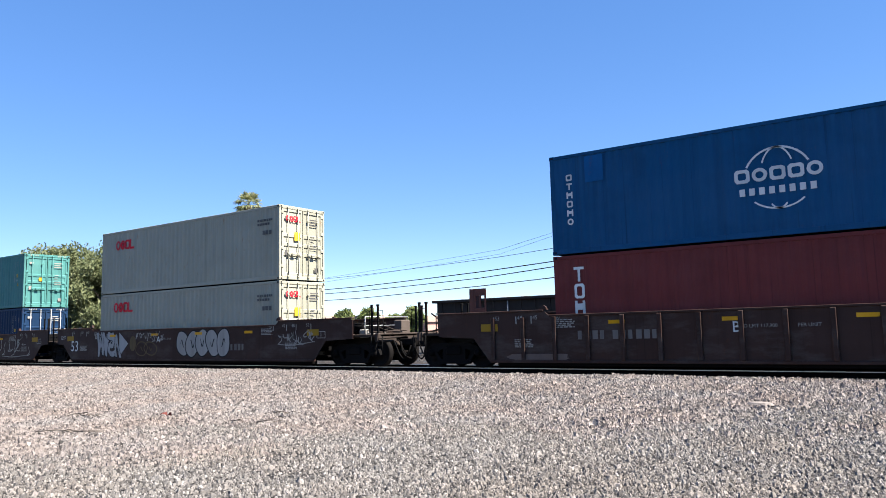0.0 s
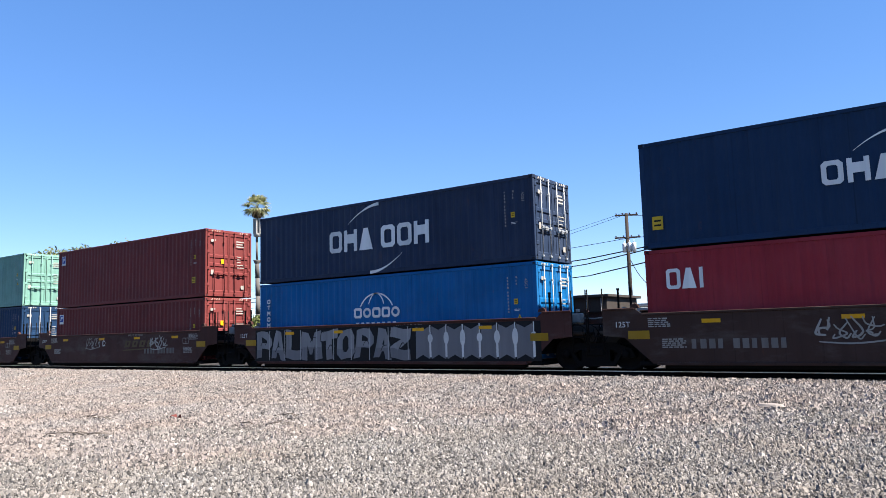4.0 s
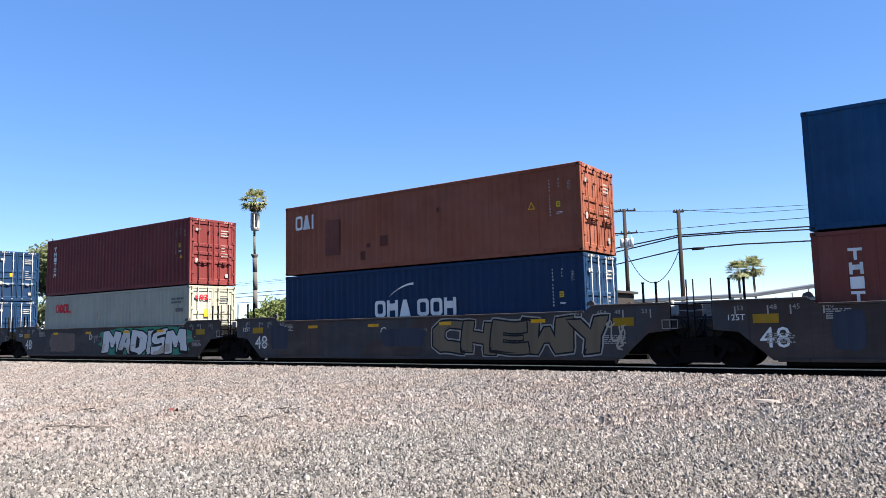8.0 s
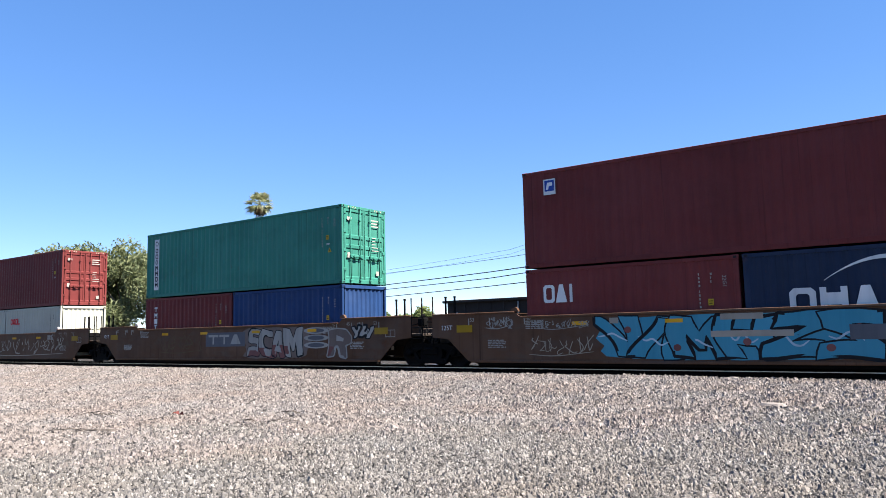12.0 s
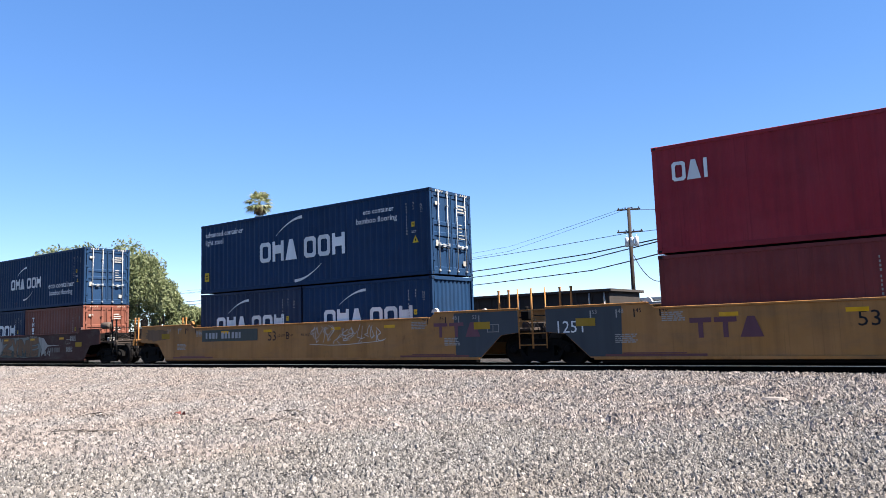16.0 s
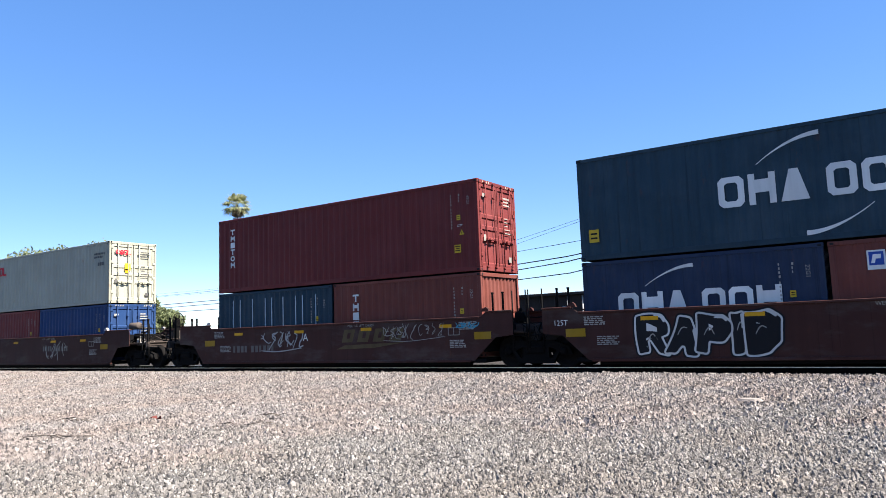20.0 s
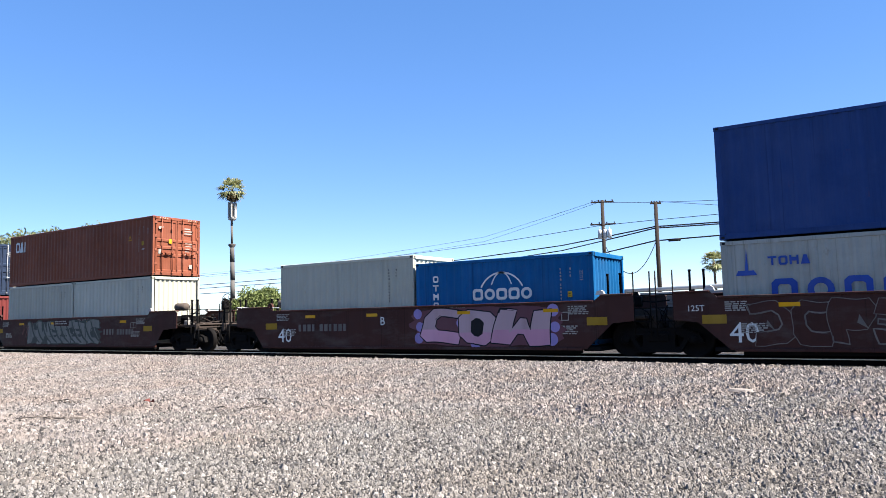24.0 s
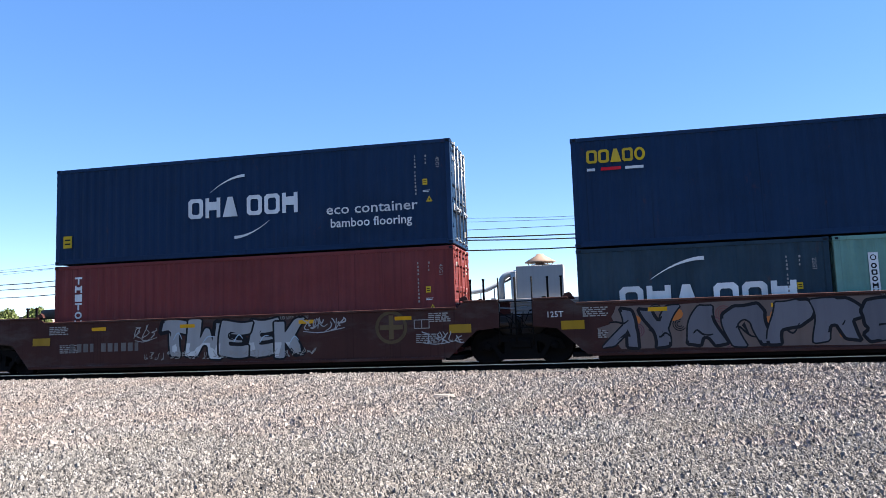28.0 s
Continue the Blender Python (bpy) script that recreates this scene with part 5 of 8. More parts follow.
load(-141.57, up("maroon", "maroon container with white serif marks", [("serif", 0.73, 2.48, 0.87), tri(), cau()]), [low20("slate", "short slate grey open-side container in the well", [("pipes", 0.5, 0.3, 1.0)]), low20("oxide", "short red oxide container in the well", [("serif_low", 0.89, 2.18, 0.95)])])

# five short maroon units
U["oocl20"] = unit(-161.41, "40", "maroon", "A", "C", label="maroon well car with a round white emblem", big="40", number=(1.0, 0.85))
load(-161.41, up("grey", "light grey container with a red mark", [("red_rings", 1.1, 1.95, 1.08)]), [low20("maroon", "short maroon container in the well"), low20("indigo", "short royal blue container with a red mark", [("bars", 2.2, 1.0, 1.2)], doors=True)])
U["sea22"] = unit(-177.53, "40", "maroon", "A", "A", label=MARL, big="40")
load(-177.53, up("navy", "navy container with a yellow mark", [("yellow_five", 0.47, 2.10, 1.0), tri()]), [up("navy", "navy container with white marks", [("carrier_low", 1.15, 1.15, 0.84)], H=STD)])
U["tri22"] = unit(-193.07, "40", "maroon", "A", "A", label="maroon well car with silver and black graffiti", letter_="D", big="40", number=(-1.0, 0.75))
load(-193.07, up("maroon", "maroon container with white serif marks", [("serif", 0.77, 2.50, 0.89), tri(), cau()]), [low20("navy_worn", "short faded navy container in the well", [("carrier_low", 1.05, 1.11, 1.03)]), low20("oxide", "short red oxide container in the well", [("tall_three", 0.69, 2.16, 0.8)], doors=True)])
U["blue"] = unit(-208.61, "40", "maroon", "A", "A", label="maroon well car with a round white emblem", big="40", letter_="E", number=(-2.4, 0.75))
load(-208.61, up("ultra", "plain royal blue container", [tri()]), [low20("cosco_grey", "short light grey container with dark blue marks", [("dark_row", 1.14, 1.03, 1.1), ("ship", 0.34, 1.71, 1.0)]), low20("oxide", "short red oxide container with a blue sign", [("beacon", 0.79, 1.78, 0.83)])])
U["cow"] = unit(-224.16, "40", "maroon", "C", "A", label="maroon well car with pink bubble graffiti", big="40", letter_="B", number=(-4.9, 0.80))
load(-224.16, None, [low20("white", "short off-white container in the well", H=HC), low20("bright", "short blue container with a white globe mark", [("globe", 2.14, 1.34, 0.82), ("han", 0.68, 2.15, 0.85)])])

# five short maroon units with murals
U["cai24"] = unit(-244.07, "40", "maroon", "A", "C", label="maroon well car with a pale mural", number=(3.0, 0.75))
load(-244.07, up("terracotta", "orange-brown container with dents", [("lessor", 0.61, 1.72, 1.13), ("tri_line", 10.4, 1.6, 1.0)], H=STD, code="42G1"), [low20("white", "short off-white container in the well", H=HC), low20("white", "short off-white container in the well", H=HC)])
U["cron"] = unit(-259.67, "40", "maroon", "A", "A", label="maroon well car with a pale mural", letter_="C")
load(-259.67, up("navy_worn", "dark slate container with a white horse mark", [("horse", 0.35, 2.1, 1.0)]), [low20("maroon", "short maroon container in the well"), low20("maroon", "short maroon container in the well", [("serif_low", 0.83, 2.22, 0.95)])])
U["cma26"] = unit(-275.09, "40", "maroon", "A", "A", label="maroon well car under a silver mural")
load(-275.09, up("navy", "navy container with white marks", [("carrier", 3.82, 0.82, 1.25), tri(H=STD)], H=STD, doors=False, code="42G1"), [low20("pale", "short faded pale blue container in the well"), low20("maroon", "short maroon container in the well", [("serif_low", 0.69, 2.21, 0.95)], doors=True)])
U["sea26"] = unit(-290.54, "40", "maroon", "A", "A", label="maroon well car under a silver mural", letter_="E")
load(-290.54, up("navy", "navy container with a yellow mark", [("yellow_five", 0.40, 2.19, 1.02), tri()]), [low20("slate", "short slate blue container in the well", [("carrier_low", 1.04, 0.88, 1.05)]), low20("mint", "short teal container with a white panel", [("panel_down", 0.75, 2.15, 0.6)], doors=True)])
U["eco26"] = unit(-305.93, "40", "maroon", "C", "A", label="maroon well car with silver graffiti letters", number=(-5.3, 0.66))
load(-305.93, up("navy", "new navy container with white writing", ECO()), [up("maroon", "maroon container with white serif marks", [("serif", 0.70, 2.54, 0.85), tri()])])
# the head of the next car
U["next"] = unit(-325.85, "40", "maroon", "A", "C", label="empty maroon well car")

# ---- graffiti on the near sides of the cars ----
def simple(polys):
    """Polygons with crossed or hollow quads cut into triangles."""
    for q in polys:
        if len(q) == 4:
            turn = [(q[k][0] - q[k - 1][0]) * (q[(k + 1) % 4][1] - q[k][1]) - (q[k][1] - q[k - 1][1]) * (q[(k + 1) % 4][0] - q[k][0]) for k in range(4)]
            if min(turn) < 0 < max(turn):
                for t in ((q[0], q[1], q[2]), (q[0], q[2], q[3])):
                    if abs((t[1][0] - t[0][0]) * (t[2][1] - t[0][1]) - (t[1][1] - t[0][1]) * (t[2][0] - t[0][0])) > 1e-5:
                        yield list(t)
                continue
        yield q


def skin(name, car, polys, mat, deep, label=""):
    """Thin paint on the side plate; deep orders the coats. Strokes that touch share their corners."""
    at, v, f = {}, [], []
    polys = list(simple(polys))
    for q in polys:
        face = []
        for a, b in q:
            k = (round(a, 5), round(b, 5))
            if k not in at:
                at[k] = len(v)
                v.append((a, -0.00001 * (len(v) % 120), b))
            if at[k] not in face:
                face.append(at[k])
        if len(face) > 2:
            f.append(tuple(face))
    ob = put(name, Geo().add(v, f).mesh("paint_" + name), mat, car, (0, Y_SIDE - 0.010 - 0.0016 * deep, 0), label)
    if len(apart(polys)) > 1:
        ob["kind"] = "stuff"
    return ob


def ragged(x0, x1, z0, z1, rnd, amp=0.12, n=22):
    """An uneven rounded patch."""
    out = []
    for k in range(n):
        a = 2 * math.pi * k / n
        cx, cz = math.cos(a), math.sin(a)
        r = 1.0 / max(abs(cx), abs(cz)) ** 0.75
        j = 1 + rnd.uniform(-amp, amp * 0.3)
        out.append(((x0 + x1) / 2 + (x1 - x0) / 2 * cx * r * j * 0.98, min(z1, max(z0, (z0 + z1) / 2 + (z1 - z0) / 2 * cz * r * j))))
    return out


def ribbon(pts, w, keep=0.35):
    """A stroke along points of (x, z), thinner at its ends."""
    out, n = [], len(pts)
    nor = []
    for k in range(n):
        (ax, az), (bx, bz) = pts[max(0, k - 1)], pts[min(n - 1, k + 1)]
        d = math.hypot(bx - ax, bz - az) or 1
        h = w * (keep + (1 - keep) * math.sin(math.pi * (k + 0.5) / n)) / 2
        nor.append((-(bz - az) / d * h, (bx - ax) / d * h))
    for k in range(n - 1):
        (ax, az), (bx, bz) = pts[k], pts[k + 1]
        (p, q), (r, s) = nor[k], nor[k + 1]
        out.append([(ax - p, az - q), (bx - r, bz - s), (bx + r, bz + s), (ax + p, az + q)])
    return out


# thick letters on a grid of ten by ten, as corners x, y; then their dark counters
GLYPHS = {
    "A": ("00 39 69 90 60 52 42 30", "44 54 56"), "B": ("00 09 79 97 86 95 92 70", "36 37 66", "32 34 63"), "C": ("99 29 07 02 20 90 93 43 34 36 47 97",), "D": ("00 09 69 97 92 60", "32 37 56 53"),
    "E": ("00 09 99 96 36 35 85 84 34 33 93 90",), "F": ("00 09 99 96 36 35 85 83 33 30",), "H": ("00 09 39 36 66 69 99 90 60 63 33 30",), "I": ("20 29 79 70",), "K": ("00 09 39 36 69 99 65 90 60 34 30",),
    "L": ("00 09 39 33 93 90",), "M": ("00 09 39 56 69 99 90 60 65 52 42 35 30",), "N": ("00 09 39 64 69 99 90 60 35 30",), "O": ("20 02 07 29 79 97 92 70", "33 36 47 57 66 63 52 42"),
    "P": ("00 09 79 97 95 73 33 30", "35 37 66 65"), "R": ("00 09 79 97 95 74 90 60 43 33 30", "35 37 66 65"), "S": ("00 70 92 94 76 36 37 97 99 29 08 05 24 64 63 03",), "T": ("09 99 96 66 60 30 36 06",),
    "U": ("09 39 34 43 53 64 69 99 92 70 20 02",), "V": ("09 39 53 69 99 60 40",), "W": ("09 00 30 43 53 60 90 99 69 64 57 47 34 39",), "Y": ("40 44 09 39 56 69 99 74 70",), "Z": ("09 99 96 43 93 90 00 03 56 06",),
    "4": ("60 63 03 04 69 99 90", "45 65 67"),
}


def corners(text):
    return [(int(p[0]) / 9, int(p[1]) / 9) for p in text.split()]


def below(poly, level):
    """The part of a polygon under a level."""
    out = []
    for k in range(len(poly)):
        (ax, az), (bx, bz) = poly[k - 1], poly[k]
        if (az < level) != (bz < level):
            t = (level - az) / (bz - az)
            out.append((ax + (bx - ax) * t, level))
        if bz < level:
            out.append((bx, bz))
    return out


def finer(poly, step=0.12):
    """The same outline with more corners, so that it can be bent."""
    out = []
    for k in range(len(poly)):
        (ax, az), (bx, bz) = poly[k], poly[(k + 1) % len(poly)]
        m = max(1, int(math.hypot(bx - ax, bz - az) / step))
        out += [(ax + (bx - ax) * j / m, az + (bz - az) * j / m) for j in range(m)]
    return out


def soft_line(pts, times=2):
    """An open line with its corners cut."""
    for _ in range(times):
        out = [pts[0]]
        for (ax, az), (bx, bz) in zip(pts, pts[1:]):
            out += [(ax * 0.8 + bx * 0.2, az * 0.8 + bz * 0.2), (ax * 0.2 + bx * 0.8, az * 0.2 + bz * 0.8)]
        pts = out + [pts[-1]]
    return pts


def piece(car, word, x0, x1, z0, z1, fill, line, seed, back=None, shade=None, rim=0.045, foot=None, soft=1, lean=0.12, halo=None, swell=1.06):
    """A painted word: thick letters that lean, bend and crowd one another, each with its outline, a second tone at its foot and a few brush strokes."""
    rnd = random.Random(seed)
    if back:
        skin("graffiti_patch", car, [ragged(x0 - 0.55, x1 + 0.55, z0 - 0.02, z1 + 0.02, rnd, 0.10, 34)], back, 0)
    wide = [0.55 if c == "I" else 1.3 if c in "MW" else 1.0 for c in word]
    unit_ = (x1 - x0) / sum(wide)
    x, hz = x0, z1 - z0 - 2 * rim
    for k, (ch, wd) in enumerate(zip(word, wide)):
        cell = unit_ * wd
        tilt, grow, bend, lift = lean + rnd.uniform(-0.10, 0.12), swell * rnd.uniform(0.96, 1.10), rnd.uniform(-0.07, 0.07), rnd.uniform(0.0, 0.06)
        size, pinch = rnd.uniform(0.88, 0.96), rnd.uniform(0.9, 1.12)
        def place(u, v):
            b = 1 + (pinch - 1) * (v - 0.5) * 2
            return (x + cell * (0.5 + (u - 0.5) * grow * b) + tilt * (v - 0.5) + bend * math.sin(3 * v), min(z1, z0 + rim + lift * hz + size * hz * (v + 0.05 * math.sin(4 * u + k))))
        shapes = [[place(u, v) for u, v in finer(corners(t))] for t in GLYPHS[ch]]
        body = rounded(shapes[0], soft) if soft else shapes[0]
        d = 2 + 0.9 * (k % 3)
        if halo:
            skin("graffiti_halo", car, edge(body, rim * 1.9), halo, 1 + 0.2 * (k % 3))
        skin("graffiti_outline", car, edge(body, rim), line, d)
        skin("graffiti_letter", car, [body], fill, d + 0.3)
        low = below(body, z0 + (z1 - z0) * rnd.uniform(0.34, 0.44)) if foot else []
        if len(low) > 3:
            skin("graffiti_foot", car, [low], foot, d + 0.45)
        for c in shapes[1:]:
            skin("graffiti_counter", car, [c], line, d + 0.6)
        if shade:
            sx, sz = x + cell * rnd.uniform(0.2, 0.5), z0 + hz * rnd.uniform(0.25, 0.6)
            skin("graffiti_shading", car, ribbon(soft_line([(sx, sz), (sx + cell * 0.12, sz + 0.16), (sx + cell * 0.22, sz + 0.20), (sx + cell * 0.34, sz + rnd.uniform(0.0, 0.2))]), 0.03), shade, d + 0.7)
        x += cell


def bubbles(car, n, x0, x1, z0, z1, fill, line, seed, hollow=False):
    """Rounded throw-up shapes side by side."""
    rnd = random.Random(seed)
    cell = (x1 - x0) / n
    rim, body, cut = [], [], []
    for k in range(n):
        cx, w = x0 + cell * (k + 0.5), cell * 0.62
        a, b = z0 + rnd.uniform(0, 0.06), z1 - rnd.uniform(0, 0.10)
        lean = rnd.uniform(-0.12, 0.12)
        shape = lambda g: [(cx + (w + g) * math.cos(t) * (1 + 0.12 * math.sin(2 * t + k)) + lean * math.sin(t), (a + b) / 2 + ((b - a) / 2 + g) * math.sin(t)) for t in [2 * math.pi * j / 20 for j in range(20)]]
        rim.append(shape(0.045))
        body.append(shape(0.0))
        cut += ribbon([(cx - w * 0.3 + 0.12 * w * j, (a + b) / 2 + (b - a) * 0.16 * math.sin(j * 1.1 + k)) for j in range(6)], 0.05)
    for k in range(n):
        if hollow:
            o, i = rim[k], body[k]
            skin("graffiti_shape", car, [[o[j], o[(j + 1) % 20], i[(j + 1) % 20], i[j]] for j in range(20)], line, 2 + k * 0.1)
        else:
            skin("graffiti_outline", car, [rim[k]], line, 2 + k * 0.25)
            skin("graffiti_shape", car, [body[k]], fill, 2.12 + k * 0.25)
    skin("graffiti_cut", car, cut, line, 7)


def scrawl(car, x0, x1, z0, z1, mat, seed, strokes=3, w=0.03):
    """A quick tag: leaning hooks, bars and loops of uneven height, with a flick below."""
    rnd = random.Random(seed)
    n = max(3, int((x1 - x0) / max(0.16, (z1 - z0) * 0.42)))
    cell = (x1 - x0) / n
    polys = []
    for k in range(n):
        cx = x0 + cell * (k + 0.5)
        h = (z1 - z0) * rnd.uniform(0.55, 1.0)
        b = z0 + (z1 - z0 - h) * rnd.random()
        lean = rnd.uniform(0.05, 0.3) * h
        for j in range(rnd.choice((1, 2, 2, 3))):
            m = rnd.choice((3, 4, 5))
            pts = [(cx + cell * rnd.uniform(-0.6, 0.6) + lean * (f - 0.5), b + h * f) for f in sorted((rnd.random() for _ in range(m)), reverse=True)]
            pts[0] = (pts[0][0], b + h * rnd.uniform(0.85, 1.0))
            if rnd.random() < 0.5:
                pts.append((pts[-1][0] + cell * rnd.uniform(0.2, 0.7), pts[-1][1] + h * rnd.uniform(0.0, 0.35)))
            polys += ribbon(soft_line(pts), w * rnd.uniform(0.7, 1.15), 0.6)
    if strokes > 2:
        polys += ribbon(soft_line([(x0, z0 + 0.05), (x0 * 0.6 + x1 * 0.4, z0 - 0.01), (x1, z0 + 0.12)]), w * 0.8, 0.3)
    skin("graffiti_scrawl", car, polys, mat, 5)


SHAPES = tuple(corners(GLYPHS[c][0]) for c in "ABCEHKMPRSUVWYZ4")


def rounded(poly, times=2):
    """Corners cut twice, to soften a polygon."""
    for _ in range(times):
        out = []
        for k in range(len(poly)):
            (ax, az), (bx, bz) = poly[k], poly[(k + 1) % len(poly)]
            out += [(ax * 0.78 + bx * 0.22, az * 0.78 + bz * 0.22), (ax * 0.22 + bx * 0.78, az * 0.22 + bz * 0.78)]
        poly = out
    return poly


def edge(poly, w):
    """A brushed line of even width all along an outline."""
    return ribbon(list(poly) + [poly[0], poly[1]], 2 * w, 1.0)


def wild(car, n, x0, x1, z0, z1, fill, line, seed, over=1.25, shade=None, soft=2, rim=0.04):
    """Interlocking soft-cornered shapes, each with its dark outline."""
    rnd = random.Random(seed)
    cell = (x1 - x0) / n
    for k in range(n):
        w = cell * over * rnd.uniform(0.9, 1.1)
        a, b = x0 + cell * (k + 0.5) - w / 2, z0 + rnd.uniform(0, 0.08) * (z1 - z0)
        h = (z1 - z0) * rnd.uniform(0.88, 0.95)
        lean, mx, mz = rnd.uniform(-0.22, 0.22), rnd.random() < 0.5, rnd.random() < 0.4
        poly = [(a + w * ((1 - u) if mx else u) + lean * (v - 0.5) + 0.10 * w * math.sin(4 * v + k), b + h * ((1 - v) if mz else v) + 0.04 * math.sin(5 * u + k)) for u, v in finer(rnd.choice(SHAPES))]
        poly = rounded([(min(x1 + 0.1, max(x0 - 0.1, u)), min(z1, max(z0, v))) for u, v in poly], soft)
        skin("graffiti_outline", car, edge(poly, rim), line, 3 + k * 0.3)
        skin("graffiti_shape", car, [poly], fill, 3.15 + k * 0.3)
        if rnd.random() < 0.75:
            sx, sz = a + w * rnd.uniform(0.3, 0.6), b + h * rnd.uniform(0.35, 0.6)
            skin("graffiti_shard", car, [[(sx, sz), (sx + rnd.uniform(0.10, 0.22), sz - rnd.uniform(0.1, 0.3)), (sx + rnd.uniform(0.02, 0.1), sz + rnd.uniform(0.05, 0.2))]], line, 3.28 + k * 0.3)
        if shade:
            zc = b + h * rnd.uniform(0.3, 0.6)
            skin("graffiti_shine", car, ribbon(soft_line([(a + w * (0.15 + 0.13 * j), zc + 0.16 * rnd.uniform(-1, 1)) for j in range(5)]), 0.05), shade, 3.25 + k * 0.3)


def mural(car, x0, x1, z0, z1, base, line, accents, seed, density=1.0, fill=None, rim=0.035):
    """A whole-side piece: a patterned field with interlocking pale shapes over it."""
    rnd = random.Random(seed)
    skin("graffiti_field", car, [ragged(x0, x1, z0, z1, rnd, 0.05, 40)], base, 0)
    n = max(4, int((x1 - x0) / 0.95))
    col = {}
    for m in range(int(n * 4 * density)):
        mat = rnd.choice(accents)
        ax, az, r = rnd.uniform(x0 + 0.3, x1 - 0.3), rnd.uniform(z0 + 0.15, z1 - 0.15), rnd.uniform(0.12, 0.3)
        a0 = rnd.uniform(0, 360)
        r = min(r, z1 - az - 0.02, az - z0 - 0.02)
        col.setdefault(mat.name, (mat, []))[1].extend([q for j in range(3) for q in ring(ax, az, r * (1 - 0.28 * j), r * (1 - 0.28 * j), 0.025, 10, a0, a0 + 250)] if rnd.random() < 0.6 else [[(ax + r * math.cos(t), az + r * 0.7 * math.sin(t)) for t in [2 * math.pi * j / 12 for j in range(12)]]])
    for i, (mat, polys) in enumerate(col.values()):
        skin("graffiti_colour", car, polys, mat, 1 + i * 0.4)
    wild(car, n, x0 + 0.2, x1 - 0.2, z0 + 0.04, z1 - 0.04, fill or SILVER, line, seed + 1, 1.02, line, 1, rim)


def railmark(car, x0, x1, z0, z1, mat):
    """The railway's slanted mark as plain slanted blocks over a sweeping stroke."""
    n, out = 4, []
    cell = (x1 - x0) * 0.9 / n
    zb = z0 + (z1 - z0) * 0.35
    for k in range(n):
        a = x0 + (x1 - x0) * 0.08 + cell * k
        out.append([(a, zb), (a + cell * 0.7, zb), (a + cell * 0.92, z1), (a + cell * 0.2, z1)])
    out.append([(x0, z0), (x0 + (x1 - x0) * 0.55, z0 + 0.03), (x1, zb - 0.03), (x0 + (x1 - x0) * 0.12, zb - 0.10)])
    skin("railway_mark", car, out, mat, 1)
    holes = []
    for k in range(n):
        a = x0 + (x1 - x0) * 0.08 + cell * (k + 0.34)
        holes.append([(a, zb + (z1 - zb) * 0.3), (a + cell * 0.2, zb + (z1 - zb) * 0.3), (a + cell * 0.28, z1 - (z1 - zb) * 0.25), (a + cell * 0.08, z1 - (z1 - zb) * 0.25)])
    skin("railway_mark", car, holes, CAR["maroon"], 2)


def emblem(car, cx, cz, r, mat, ground):
    skin("round_emblem", car, [[(cx + r * math.cos(t), cz + r * math.sin(t)) for t in [2 * math.pi * j / 28 for j in range(28)]]], mat, 1)
    i = r * 0.80
    skin("round_emblem", car, [[(cx + i * math.cos(t), cz + i * math.sin(t)) for t in [2 * math.pi * j / 24 for j in range(24)]]], ground, 2)
    skin("round_emblem", car, [rect(cx - i * 0.9, cz - i * 0.18, cx + i * 0.9, cz + i * 0.18), rect(cx - i * 0.18, cz - i * 0.9, cx + i * 0.18, cz - i * 0.18), rect(cx - i * 0.18, cz + i * 0.18, cx + i * 0.18, cz + i * 0.9)], mat, 3)


def spiral(car, cx, cz, r, mat):
    pts = [(cx + r * (1 - k / 90) * math.cos(k * 0.28), cz + r * (1 - k / 90) * math.sin(k * 0.28)) for k in range(85)]
    skin("spiral_tag", car, ribbon(pts, 0.035), mat, 3)


def patch(car, x0, x1, z0, z1, mat, deep=0):
    skin("buffed_patch", car, [ragged(x0, x1, z0, z1, random.Random(int(x0 * 10) + 7), 0.10, 46)], mat, deep)


MUD = paint("buffed_brown", (0.13, 0.095, 0.08), 0.7, fade=0.4, rust=0.3, dirt=0.3)
PALEPATCH = paint("chalky_patch", (0.42, 0.36, 0.30), 0.7, fade=0.4, rust=0.1)
PALEPINK = decal("pale_pink_spray", (0.40, 0.27, 0.29), wear=0.3)
DULLGOLD = decal("dull_gold", (0.095, 0.065, 0.032), wear=0.6)
TEALP = decal("teal_spray", (0.10, 0.25, 0.24), wear=0.3)
PURPLE = decal("brown_violet", (0.12, 0.05, 0.06), wear=0.2)

SILVERLOW = decal("dull_silver", (0.19, 0.185, 0.19), wear=0.5)
CREAM = decal("cream_spray", (0.36, 0.31, 0.25), wear=0.3)
LAVENDER = decal("lavender_grey", (0.118, 0.113, 0.125), wear=0.3)
PEWTER = decal("pewter", (0.085, 0.085, 0.095), wear=0.4)
HAZE = decal("pale_sea_grey", (0.155, 0.155, 0.138), wear=0.45)
STORM = decal("storm_grey", (0.058, 0.062, 0.055), wear=0.4)
OCHRE = decal("ochre_spray", (0.135, 0.102, 0.066), wear=0.5)
ROSE = decal("dusty_rose", (0.15, 0.06, 0.055), wear=0.4)
DEEPTEAL = decal("deep_teal_spray", (0.03, 0.055, 0.06), wear=0.3)
TANSPRAY = decal("tan_spray", (0.14, 0.078, 0.042), wear=0.4)
BLUEHAZE = decal("blue_haze", (0.036, 0.042, 0.060), wear=0.6)
circle = lambda cx, cz, rx, rz, n=20: [(cx + rx * math.cos(2 * math.pi * k / n), cz + rz * math.sin(2 * math.pi * k / n)) for k in range(n)]

